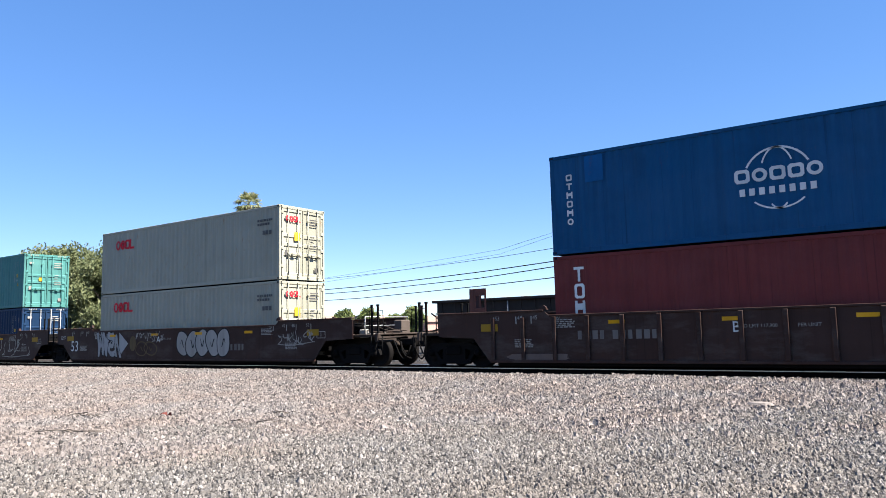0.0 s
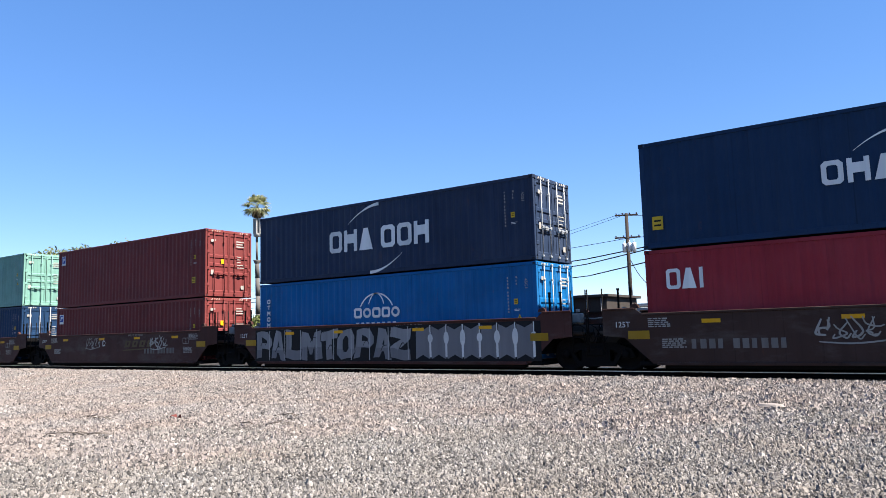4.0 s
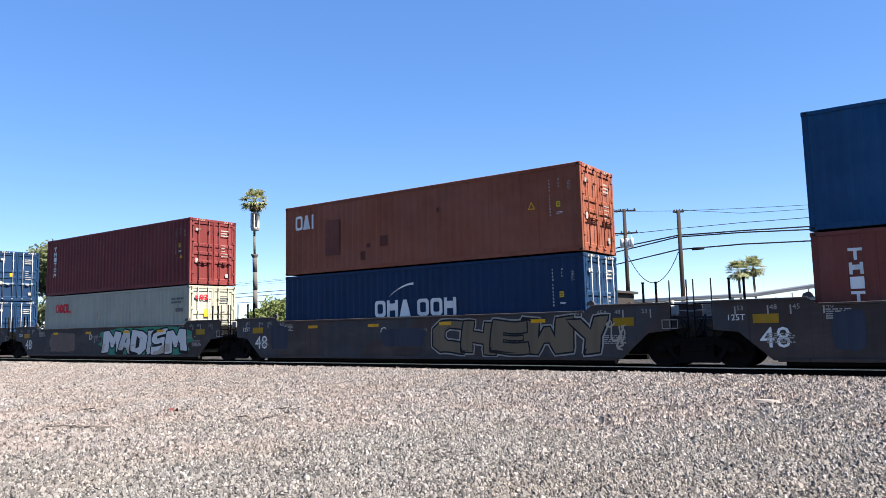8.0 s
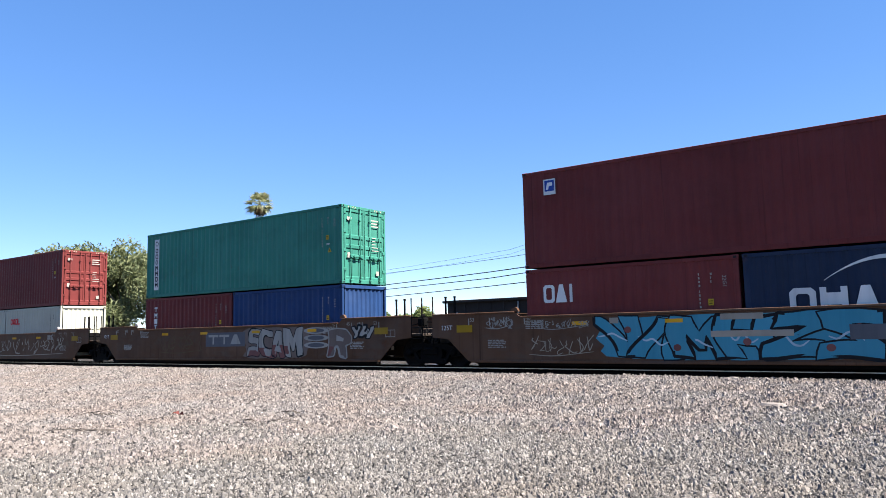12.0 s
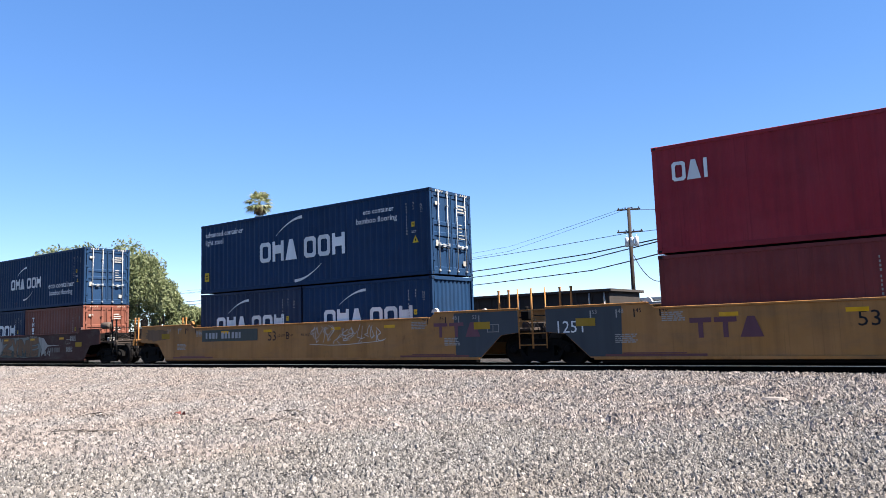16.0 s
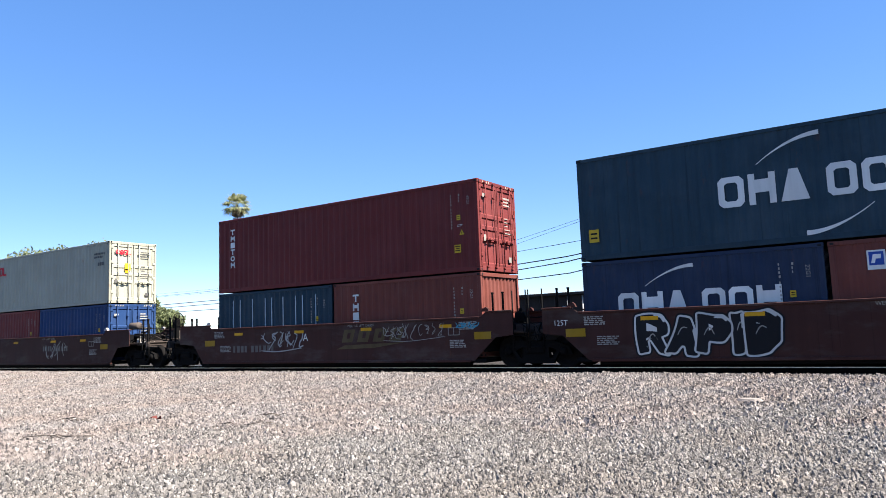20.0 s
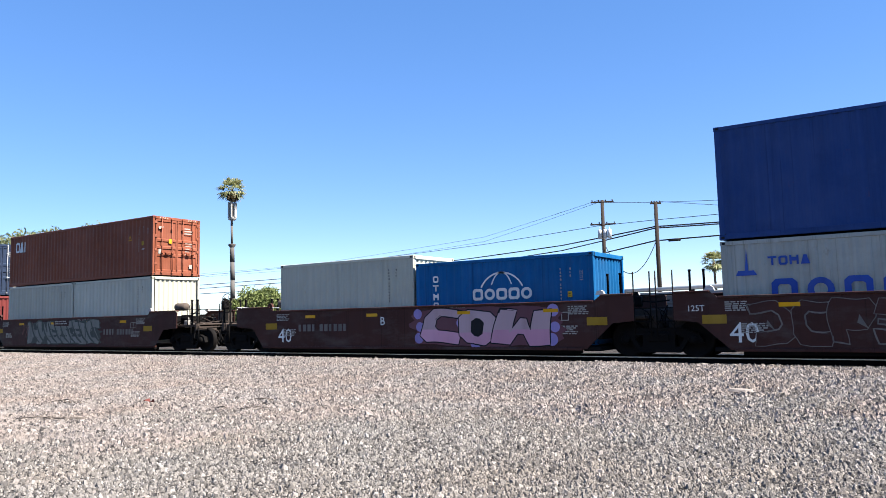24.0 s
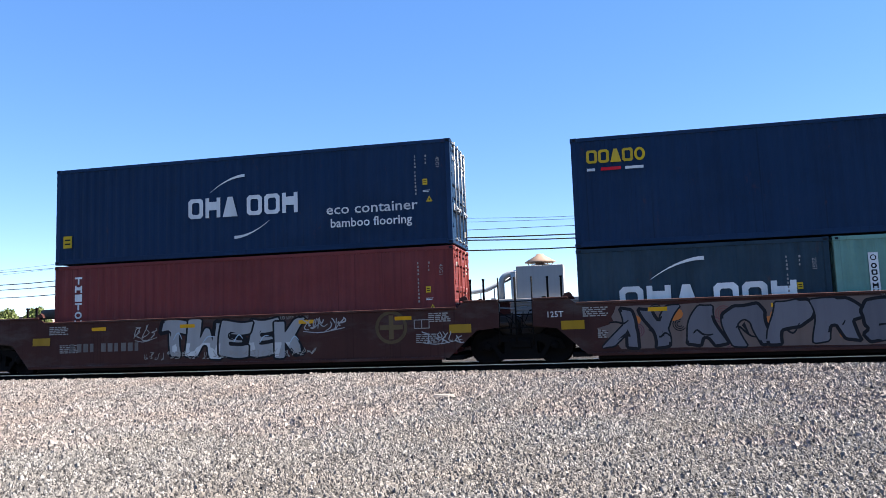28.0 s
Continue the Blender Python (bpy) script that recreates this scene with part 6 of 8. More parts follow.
patch(U["head"], -7.6, -5.55, 0.285, 0.46, MUD)
wild(U["oocl"], 4, -5.75, -3.9, 0.32, 1.50, SILVER, BLACK, 1, 1.15, DIMWHITE, 2, 0.02)
skin("graffiti_arrow", U["oocl"], [[(-4.0, 1.45), (-3.30, 0.95), (-4.0, 0.36)]], SILVER, 1)
bubbles(U["oocl"], 5, 0.30, 3.54, 0.36, 1.50, DIMWHITE, BLACK, 2)
skin("rust_bloom", U["oocl"], [circle(-2.95, 0.95, 0.24, 0.34)], DULLGOLD, 0)
bubbles(U["oocl"], 2, -2.6, -1.3, 0.42, 1.05, None, DULLGOLD, 3, True)
scrawl(U["oocl"], -2.7, -0.7, 1.02, 1.48, DIMWHITE, 3, 2, 0.03)
scrawl(U["oocl"], 6.31, 8.14, 0.78, 1.34, DIMWHITE, 4, 3, 0.04)
bubbles(U["teal"], 4, -3.6, -1.2, 0.55, 1.46, None, DIMWHITE, 5, True)
bubbles(U["teal"], 5, 0.56, 4.53, 0.60, 1.45, None, DIMWHITE, 6, True)
scrawl(U["teal"], -7.9, -4.7, 0.85, 1.25, DIMWHITE, 61, 3, 0.035)
scrawl(U["teal"], -6.9, -6.1, 1.38, 1.62, DIMWHITE, 62, 2, 0.025)
scrawl(U["teal"], 4.75, 7.65, 0.35, 1.42, DIMWHITE, 7, 3, 0.05)
emblem(U["teal"], 3.9, 0.95, 0.30, DULLGOLD, CAR["brown"])
patch(U["ues"], -8.3, -1.75, 0.32, 1.48, MUD)
wild(U["ues"], 4, 1.0, 4.3, 0.36, 1.46, CREAM, CREAM, 8, 1.45, MUD, 1, 0.05)
skin("graffiti_field", U["ues"], [ragged(0.9, 4.3, 0.34, 0.86, random.Random(8), 0.2, 30)], CREAM, 1)
scrawl(U["ues"], 4.3, 6.1, 0.40, 1.45, DIMWHITE, 9, 4, 0.03)
scrawl(U["ues"], 6.2, 7.6, 0.6, 1.3, WORNWHITE, 63, 3, 0.04)
scrawl(U["ues"], -0.9, 0.8, 0.45, 1.4, DIMWHITE, 10, 2, 0.035)
scrawl(U["eco1"], -2.01, -0.19, 0.70, 1.40, DIMWHITE, 11, 4, 0.05)
railmark(U["eco1"], 0.38, 3.40, 0.70, 1.29, DULLGOLD)
wild(U["eco1"], 4, 4.06, 6.48, 0.42, 1.45, ASH, DIMWHITE, 12, 1.1)
skin("graffiti_field", U["cma43"], [rect(-6.0, 0.30, 6.3, 1.46)], BLACK, 0)
piece(U["cma43"], "PALMTOPAZ", -5.9, 1.55, 0.30, 1.46, SILVERLOW, BLACK, 13, None, BLACK, 0.03, ASH, 0, 0.0, None, 1.0)
skin("graffiti_edge", U["cma43"], [rect(-5.2 + 0.83 * k, 0.34, -5.17 + 0.83 * k, 1.42) for k in range(9)], SILVER, 6)
for k in range(7):
    cx = 2.05 + 0.62 * k
    skin("graffiti_panel", U["cma43"], [[(cx - 0.28, 0.36), (cx, 0.5), (cx + 0.28, 0.36), (cx + 0.27, 1.40), (cx, 1.28), (cx - 0.27, 1.40)]], ASH, 2)
    skin("graffiti_drop", U["cma43"], [circle(cx + 0.3, 1.02, 0.10, 0.14 + 0.06 * (k % 3), 14)], CHROME, 3)
    skin("graffiti_bar", U["cma43"], [rect(cx + 0.26, 0.42, cx + 0.34, 0.92 + 0.1 * (k % 2)), rect(cx + 0.28, 1.16, cx + 0.32, 1.44)], CHROME, 3.5)
railmark(U["mar43"], 0.43, 3.0, 0.75, 1.20, DULLGOLD)
scrawl(U["mar43"], -2.66, -1.39, 0.84, 1.40, DIMWHITE, 15, 3, 0.04)
scrawl(U["mar43"], 2.65, 3.86, 0.78, 1.44, DIMWHITE, 16, 3, 0.06)
railmark(U["seaco66"], 0.51, 3.36, 0.68, 1.33, GOLD)
scrawl(U["seaco66"], -5.56, -4.0, 1.10, 1.50, DIMWHITE, 17, 3, 0.03)
skin("spray_cloud", U["apl"], [ragged(-1.0, 1.4, 0.62, 1.20, random.Random(14), 0.3, 40)], BLUEHAZE, 0)
spiral(U["apl"], 0.60, 1.08, 0.42, DIMWHITE)
spiral(U["apl"], 1.72, 1.05, 0.46, DIMWHITE)
skin("spray_cloud", U["apl"], [ragged(2.5, 3.5, 0.7, 1.45, random.Random(4), 0.35, 30)], BLUEHAZE, 0)
skin("spray_cloud", U["apl"], [ragged(3.5, 4.1, 1.1, 1.45, random.Random(5), 0.35, 30)], PURPLE, 0)
scrawl(U["apl"], 3.97, 5.37, 0.96, 1.50, DIMWHITE, 18, 2, 0.025)
patch(U["apl"], -5.9, -5.2, 0.45, 1.40, BLUEHAZE)
patch(U["apl"], 5.1, 6.1, 0.45, 1.46, BLUEHAZE)
patch(U["cai8"], -1.2, 0.7, 0.6, 1.2, BLUEHAZE)
piece(U["cai8"], "CHEWY", 1.1, 6.75, 0.32, 1.45, OCHRE, BLACK, 19, None, None, 0.05, None, 0, 0.12, DIMWHITE, 1.14)
scrawl(U["cai8"], 6.7, 7.3, 0.4, 1.4, BEIGE, 64, 2, 0.05)
patch(U["cai8"], -6.6, -5.6, 0.5, 1.4, BLUEHAZE)
piece(U["tri9"], "MADISM", 0.1, 6.3, 0.27, 1.49, CHROME, BLACK, 20, GREEN, SILVER, 0.065, CREAM, 1, 0.10, None, 1.16)
scrawl(U["tri9"], -0.75, -0.3, 0.8, 1.25, DIMWHITE, 65, 2, 0.02)
scrawl(U["tri9"], 6.35, 7.0, 0.9, 1.15, DIMWHITE, 66, 2, 0.02)
patch(U["tri9"], -5.0, -2.4, 0.4, 1.35, MUD)
piece(U["seaco9"], "TROIISTAYERS", -5.6, 5.9, 0.28, 1.50, CAR["grey"], DIMWHITE, 21, None, None, 0.05, None, 0, 0.0, None, 0.90)
patch(U["seaco9"], -5.2, -4.4, 0.5, 1.45, BLUEHAZE)
patch(U["touax"], 5.2, 6.3, 0.35, 1.46, BLUEHAZE)
patch(U["touax"], -1.2, 1.4, 0.5, 1.4, BLUEHAZE)
skin("graffiti_patch", U["flor"], [ragged(-3.9, 3.15, 0.30, 1.47, random.Random(23), 0.06, 34)], AQUA, 0)
wild(U["flor"], 6, -3.75, 2.9, 0.30, 1.46, AQUA, BLACK, 23, 1.32, PALEBLUE, 0, 0.045)
for k, (bx, bz) in enumerate(((-1.6, 0.62), (0.1, 0.75), (1.9, 0.6), (2.5, 1.05), (-2.9, 1.1))):
    skin("graffiti_spot", U["flor"], [circle(bx, bz, 0.10, 0.09, 10)], ROSE, 7)
for bx, bz, bw in ((-3.4, 1.28, 0.25), (-0.5, 1.30, 1.0), (-0.75, 0.88, 1.9)):
    skin("stencil_panel", U["flor"], [rect(bx, bz, bx + bw, bz + 0.15)], BEIGE, 7.2)
skin("number_panel", U["flor"], [rect(2.3, 0.78, 5.2, 1.12)], PEWTER, 7.2)
scrawl(U["flor"], -5.9, -3.9, 0.40, 1.0, BEIGE, 24, 5, 0.03)
scrawl(U["flor"], -5.7, -4.0, 1.15, 1.45, DIMWHITE, 67, 3, 0.025)
scrawl(U["flor"], -7.4, -6.4, 1.2, 1.5, DIMWHITE, 68, 3, 0.03)
scrawl(U["flor"], 7.0, 9.2, 1.05, 1.45, BEIGE, 25, 3, 0.035)
patch(U["dong"], -1.4, 1.3, 0.32, 1.46, CAR["tan"])
skin("owner_panel", U["dong"], [rect(-1.3, 0.76, 1.15, 1.32)], PEWTER, 1)
skin("owner_mark", U["dong"], row("ttw", -1.12, 0.85, 0.62, 0.38, 0.12), DIMWHITE, 2)
piece(U["dong"], "SCAM", 1.35, 4.35, 0.30, 1.46, DIMWHITE, BLACK, 26, MUD, None, 0.03, ROSE, 1, 0.02)
for k in range(3):
    skin("graffiti_oval", U["dong"], [circle(5.05, 1.30 - 0.26 * k, 0.62, 0.12)], DIMWHITE, 3)
    skin("graffiti_oval", U["dong"], [circle(5.05, 1.30 - 0.26 * k, 0.42, 0.075)], PEWTER, 4)
piece(U["dong"], "R", 5.7, 6.6, 0.30, 1.44, MUD, DIMWHITE, 27, None, None, 0.05, ROSE, 1)
wild(U["dong"], 2, 6.8, 7.7, 1.0, 1.46, DIMWHITE, BLACK, 69, 1.0)
scrawl(U["dong"], -4.5, -1.6, 0.5, 1.4, DULLGOLD, 28, 5, 0.03)
scrawl(U["mar12"], -1.36, 7.04, 0.38, 1.35, BEIGE, 29, 7, 0.05)
piece(U["cma14"], "AUR", -5.3, -1.75, 0.34, 1.46, ASH, BLACK, 30, None, PEWTER, 0.035, None, 1, 0.05, DIMWHITE, 1.08)
scrawl(U["cma14"], -1.75, 0.3, 0.80, 1.45, BLACK, 31, 5, 0.035)
scrawl(U["cma14"], -6.2, -5.4, 0.8, 1.1, BLACK, 70, 2, 0.03)
skin("owner_mark", U["cai15"], row("ttw", -5.29, 0.74, 0.54, 0.50, 0.12), PURPLE, 2)
skin("spray_hatching", U["cai15"], [q for k in range(26) for q in ribbon([(0.25 + 0.09 * k, 0.45 + 0.25 * (k % 3)), (0.28 + 0.09 * k, 0.95), (0.22 + 0.09 * k, 1.40 - 0.1 * (k % 4))], 0.03)], ASH, 1)
skin("spray_hatching", U["cai15"], [q for k in range(14) for q in ribbon([(0.0, 0.5 + 0.065 * k), (1.4, 0.52 + 0.065 * k), (2.6 - 0.05 * k, 0.47 + 0.068 * k)], 0.022)], DIMWHITE, 2)
scrawl(U["cai15"], -0.6, 3.4, 0.5, 1.42, DIMWHITE, 32, 5, 0.02)
scrawl(U["adv"], 0.67, 4.22, 0.72, 1.45, PALEPATCH, 33, 8, 0.03)
skin("owner_mark", U["adv"], row("ttw", 6.3, 0.9, 0.54, 0.45, 0.12), PURPLE, 2)
skin("number_panel", U["adv"], [rect(-5.6, 0.96, -2.15, 1.42)], STORM, 0)
skin("number_panel", U["cma14"], [rect(0.8, 1.10, 4.2, 1.46)], PEWTER, 0)
for nm in ("cma14", "cai15", "adv"):
    for x0 in (-7.6, 4.9):
        skin("oxide_edge", U[nm], [rect(x0, 0.285, x0 + 2.7, 0.345), rect(x0 + 0.5, 0.355, x0 + 2.2, 0.385)], ROSE, 1)
skin("scraped_patch", U["adv"], [ragged(-9.7, -7.9, 1.02, 1.55, random.Random(77), 0.25, 30)], TANSPRAY, 1)
skin("graffiti_field", U["eco17"], [ragged(-2.2, 2.6, 0.36, 1.44, random.Random(70), 0.05, 40)], HAZE, 0)
skin("graffiti_arrow", U["eco17"], [[(-2.9, 0.95), (-2.1, 1.44), (-1.85, 0.95), (-2.1, 0.40)]], DIMWHITE, 1)
skin("graffiti_arrow", U["eco17"], [[(2.1, 1.44), (2.75, 1.36), (3.2, 1.0), (4.6, 0.98), (3.2, 0.92), (2.5, 0.40), (2.6, 0.8)]], DIMWHITE, 1)
skin("graffiti_foot", U["eco17"], [rect(-1.9, 0.38, 2.2, 0.72)], STORM, 1)
piece(U["eco17"], "ZYME", -1.75, 2.15, 0.38, 1.42, TANSPRAY, STORM, 34, None, None, 0.03, None, 0, 0.0, None, 1.08)
skin("graffiti_star", U["eco17"], [[(-0.3, 0.36), (-0.12, 0.8), (-0.5, 1.1), (-0.08, 1.15), (0.0, 1.55), (0.1, 1.15), (0.5, 1.1), (0.15, 0.8), (0.35, 0.36), (0.02, 0.62)]], HAZE, 1.5)
scrawl(U["eco17"], -2.1, 2.2, 0.40, 0.75, BLACK, 71, 2, 0.015)
skin("spray_cloud", U["eco17"], [circle(-3.9, 0.60, 0.55, 0.36)], DIMWHITE, 0)
skin("spray_cloud", U["eco17"], [circle(-3.9, 0.60, 0.48, 0.30)], CAR["maroon"], 1)
scrawl(U["eco17"], -4.3, -3.5, 0.42, 0.78, DIMWHITE, 72, 2, 0.03)
scrawl(U["eco17"], 2.7, 3.5, 0.42, 0.75, DIMWHITE, 73, 2, 0.03)
wild(U["tri18"], 5, -5.1, -1.0, 0.36, 1.44, TEALP, PURPLE, 35, 1.25, DEEPTEAL, 0, 0.03)
scrawl(U["tri18"], -0.7, 0.4, 0.75, 1.2, DIMWHITE, 74, 2, 0.025)
piece(U["tri18"], "HELSOP", 0.57, 5.71, 0.34, 1.46, CAR["maroon"], DIMWHITE, 36, None, SILVER, 0.045, None, 2, 0.05)
piece(U["eco18"], "ATMOS4", -4.59, 1.24, 0.32, 1.46, CHROME, BLACK, 37, None, BLACK, 0.04, DEEPTEAL, 1, 0.05, None, 1.12)
scrawl(U["eco18"], 1.3, 2.1, 0.36, 0.6, DIMWHITE, 75, 2, 0.03)
wild(U["eco18"], 6, 2.0, 6.9, 0.31, 1.48, SILVERLOW, PALEPINK, 38, 1.02, WORNWHITE, 1, 0.03)
piece(U["cma19"], "RAPID", -4.47, -1.08, 0.32, 1.46, BLACK, CHROME, 39, None, DIMWHITE, 0.05, None, 2, 0.05, BLACK, 1.08)
bubbles(U["cma19"], 3, 1.9, 4.1, 0.55, 1.44, DIMWHITE, BLACK, 40)
scrawl(U["cma19"], 4.4, 5.9, 0.6, 1.0, LILAC, 41, 3, 0.03)
scrawl(U["tri20"], -3.35, -1.24, 0.62, 1.46, SILVER, 42, 6, 0.05)
railmark(U["tri20"], 0.40, 3.42, 0.66, 1.32, DULLGOLD)
scrawl(U["tri20"], 2.46, 4.9, 0.87, 1.46, DIMWHITE, 43, 5, 0.025)
scrawl(U["tri20"], 5.3, 6.1, 1.2, 1.46, AQUA, 44, 2, 0.04)
emblem(U["oocl20"], -4.15, 0.88, 0.42, WHITE, CAR["maroon"])
scrawl(U["oocl20"], 1.25, 3.03, 0.35, 1.34, DIMWHITE, 45, 2, 0.05)
bubbles(U["sea22"], 6, -5.02, -0.6, 0.36, 1.43, None, DIMWHITE, 46, True)
scrawl(U["sea22"], 0.5, 5.5, 0.4, 1.4, DIMWHITE, 47, 4, 0.035)
skin("graffiti_wisp", U["tri22"], [q for k in range(7) for q in ribbon([(-5.2 - 0.1 * k, 0.9), (-4.7, 0.6 + 0.12 * k), (-4.2, 0.42 + 0.15 * k)], 0.04)], MUD, 1)
piece(U["tri22"], "MOST", -4.2, 0.75, 0.31, 1.44, BLACK, PEWTER, 48, STORM, SILVERLOW, 0.035, None, 1, 0.15, DEEPTEAL, 1.14)
piece(U["tri22"], "FEAR", 1.0, 5.1, 0.30, 1.46, SILVER, PEWTER, 49, DULLGOLD, PEWTER, 0.03, None, 2, 0.02, DIMWHITE, 1.10)
wild(U["blue"], 6, -5.4, -0.2, 0.34, 1.42, CAR["maroon"], WORNWHITE, 50, 1.0, None, 0, 0.02)
emblem(U["blue"], 3.80, 1.02, 0.42, WHITE, CAR["maroon"])
for bx, bz, br in ((0.30, 1.3, 0.16), (0.38, 0.9, 0.15), (0.34, 0.55, 0.17), (4.95, 1.32, 0.18), (5.0, 0.85, 0.15), (4.9, 0.5, 0.18), (2.4, 0.40, 0.18), (1.9, 1.0, 0.16), (3.3, 1.1, 0.15)):
    skin("graffiti_bubble", U["cow"], [circle(bx, bz, br, br, 16)], LILAC, 0.6)
piece(U["cow"], "COW", 0.5, 4.85, 0.31, 1.46, PALEPINK, BLACK, 51, PURPLE, None, 0.035, PINK, 0, 0.12, None, 1.0)
skin("graffiti_field", U["cai24"], [ragged(-3.67, 2.94, 0.32, 1.46, random.Random(52), 0.12, 40)], STORM, 0)
wild(U["cai24"], 6, -3.4, 2.6, 0.34, 1.45, HAZE, STORM, 52, 1.25, HAZE, 2, 0.03)
skin("graffiti_stroke", U["cai24"], [q for k in range(11) for q in ribbon(soft_line([(-3.2 + 0.52 * k, 1.40), (-3.0 + 0.52 * k, 0.95), (-2.75 + 0.52 * k, 0.62), (-2.35 + 0.52 * k, 0.40)]), 0.11)], STORM, 7)
skin("graffiti_stroke", U["cai24"], [q for k in range(11) for q in ribbon(soft_line([(-3.05 + 0.52 * k, 1.38), (-2.85 + 0.52 * k, 0.92), (-2.55 + 0.52 * k, 0.58)]), 0.06)], HAZE, 7.5)
scrawl(U["cai24"], -4.0, -3.4, 0.4, 1.3, ROSE, 76, 2, 0.03)
skin("stencil_panel", U["cai24"], [rect(-1.1, 1.18, 0.2, 1.47)], CAR["maroon"], 8)
stuff("small_print", cached("cai24_print", "paint_bars", lambda: bars(8, 2, 1.1, 0.06)), DIMWHITE, U["cai24"], (-1.0, Y_SIDE - 0.026, 1.42))
skin("graffiti_field", U["cron"], [ragged(-0.9, 6.4, 0.34, 1.46, random.Random(53), 0.06, 40)], SILVERLOW, 0)
wild(U["cron"], 6, -0.3, 5.9, 0.36, 1.44, CHROME, SILVERLOW, 53, 1.0, PALEBLUE, 2, 0.05)
skin("graffiti_stroke", U["cron"], [q for k in range(9) for q in ribbon(soft_line([(-0.2 + 0.66 * k, 0.5 + 0.1 * (k % 3)), (0.1 + 0.66 * k, 0.8), (0.3 + 0.66 * k, 1.15 - 0.1 * (k % 2)), (0.75 + 0.66 * k, 1.25)]), 0.10)], ASH, 7)
skin("graffiti_patch", U["cron"], [ragged(-1.6, -0.6, 0.45, 1.2, random.Random(9), 0.2)], BEIGE, 0.5)
skin("stencil_panel", U["cron"], [rect(-0.5, 1.06, 1.0, 1.45)], CAR["maroon"], 8)
skin("stencil_panel", U["cron"], [rect(5.2, 0.7, 6.35, 1.22)], CAR["maroon"], 8)
stuff("small_print", cached("cron_print", "paint_bars", lambda: bars(8, 2, 1.3, 0.07)), DIMWHITE, U["cron"], (-0.4, Y_SIDE - 0.026, 1.38))
scrawl(U["cron"], -4.35, -2.85, 1.10, 1.46, DIMWHITE, 54, 4, 0.035)
scrawl(U["cron"], 5.0, 6.3, 1.25, 1.55, DIMWHITE, 77, 4, 0.035)
mural(U["cma26"], -6.3, 3.7, 0.32, 1.46, STORM, DIMWHITE, [TEALP, DEEPTEAL, TEALP, BLACK], 55, 1.5, LAVENDER, 0.018)
for k in range(4):
    cx, cz = -0.9 + 0.62 * k, 0.62
    skin("graffiti_star", U["cma26"], [[(cx + (0.15 if j % 2 == 0 else 0.06) * math.sin(j * math.pi / 5), cz + (0.15 if j % 2 == 0 else 0.06) * math.cos(j * math.pi / 5)) for j in range(10)]], BLACK, 9)
emblem(U["cma26"], 4.35, 1.02, 0.44, DULLGOLD, CAR["maroon"])
for cx in (5.0, 6.0):
    skin("spray_cloud", U["cma26"], [circle(cx, 0.62, 0.42, 0.22)], TANSPRAY, 0)
scrawl(U["cma26"], 4.6, 6.7, 0.36, 0.58, DIMWHITE, 78, 2, 0.03)
mural(U["sea26"], -5.74, 6.5, 0.30, 1.46, MUD, BLACK, [ROSE, ORANGE, BLACK, PURPLE], 56, 0.8, LAVENDER, 0.04)
emblem(U["sea26"], 3.2, 0.98, 0.46, DULLGOLD, TANSPRAY)
piece(U["eco26"], "TWEEK", -2.30, 1.90, 0.34, 1.52, SILVER, BLACK, 57, None, PALEBLUE, 0.055, CHROME, 1, 0.10, None, 1.10)
scrawl(U["eco26"], -2.9, 2.3, 0.36, 0.62, DIMWHITE, 79, 2, 0.02)
emblem(U["eco26"], 4.38, 1.08, 0.44, DULLGOLD, CAR["maroon"])
scrawl(U["eco26"], 1.9, 3.1, 1.0, 1.46, SILVER, 58, 4, 0.035)
scrawl(U["eco26"], 5.2, 6.3, 0.6, 0.95, SILVER, 59, 4, 0.03)
scrawl(U["eco26"], -3.2, -2.5, 0.9, 1.4, DIMWHITE, 60, 4, 0.03)

# ---- ground and track ----
# base colour darkened to paint the shade in gaps between the stones
SHADED_GRAVEL = earth("gap_shaded_gravel", [(0.0462, 0.0414, 0.0378), (0.0748, 0.0669, 0.0616), (0.0594, 0.0554, 0.0524)], 30, 1.0)
STONE = island("crushed_stone", [(0.0326, 0.0285, 0.0256), (0.1656, 0.1460, 0.1288), (0.0986, 0.0869, 0.0771), (0.2610, 0.2307, 0.2067), (0.1308, 0.1119, 0.0977), (0.0756, 0.0690, 0.0639), (0.2026, 0.1777, 0.1582), (0.0481, 0.0428, 0.0396)], 0.75, 0.7, 90, spec=0.3, broad=True)
PINKSTONE = island("warm_stone", [(0.0285, 0.0243, 0.0220), (0.2130, 0.1780, 0.1604), (0.1207, 0.0992, 0.0881), (0.2555, 0.2147, 0.1937), (0.1490, 0.1234, 0.1102), (0.1917, 0.1631, 0.1483), (0.0640, 0.0537, 0.0488)], 0.75, 0.7, 90, spec=0.3, broad=True)
# ballast, coloured extra dark to stand in for shade beneath the train
BALLAST_SHADE = earth("ballast", [(0.022, 0.019, 0.017), (0.042, 0.036, 0.033), (0.03, 0.027, 0.025)], 20)


def ground_z(x, y):
    """Height of the yard: flat, a little higher beside the track."""
    t = min(1.0, max(0.0, (y - 12.5) / 5.0))
    return -0.32 + 0.21 * t * t * (3 - 2 * t) + 0.03 * noise.noise((x * 0.25, y * 0.25, 0)) + 0.015 * noise.noise((x * 1.1, y * 1.1, 3))


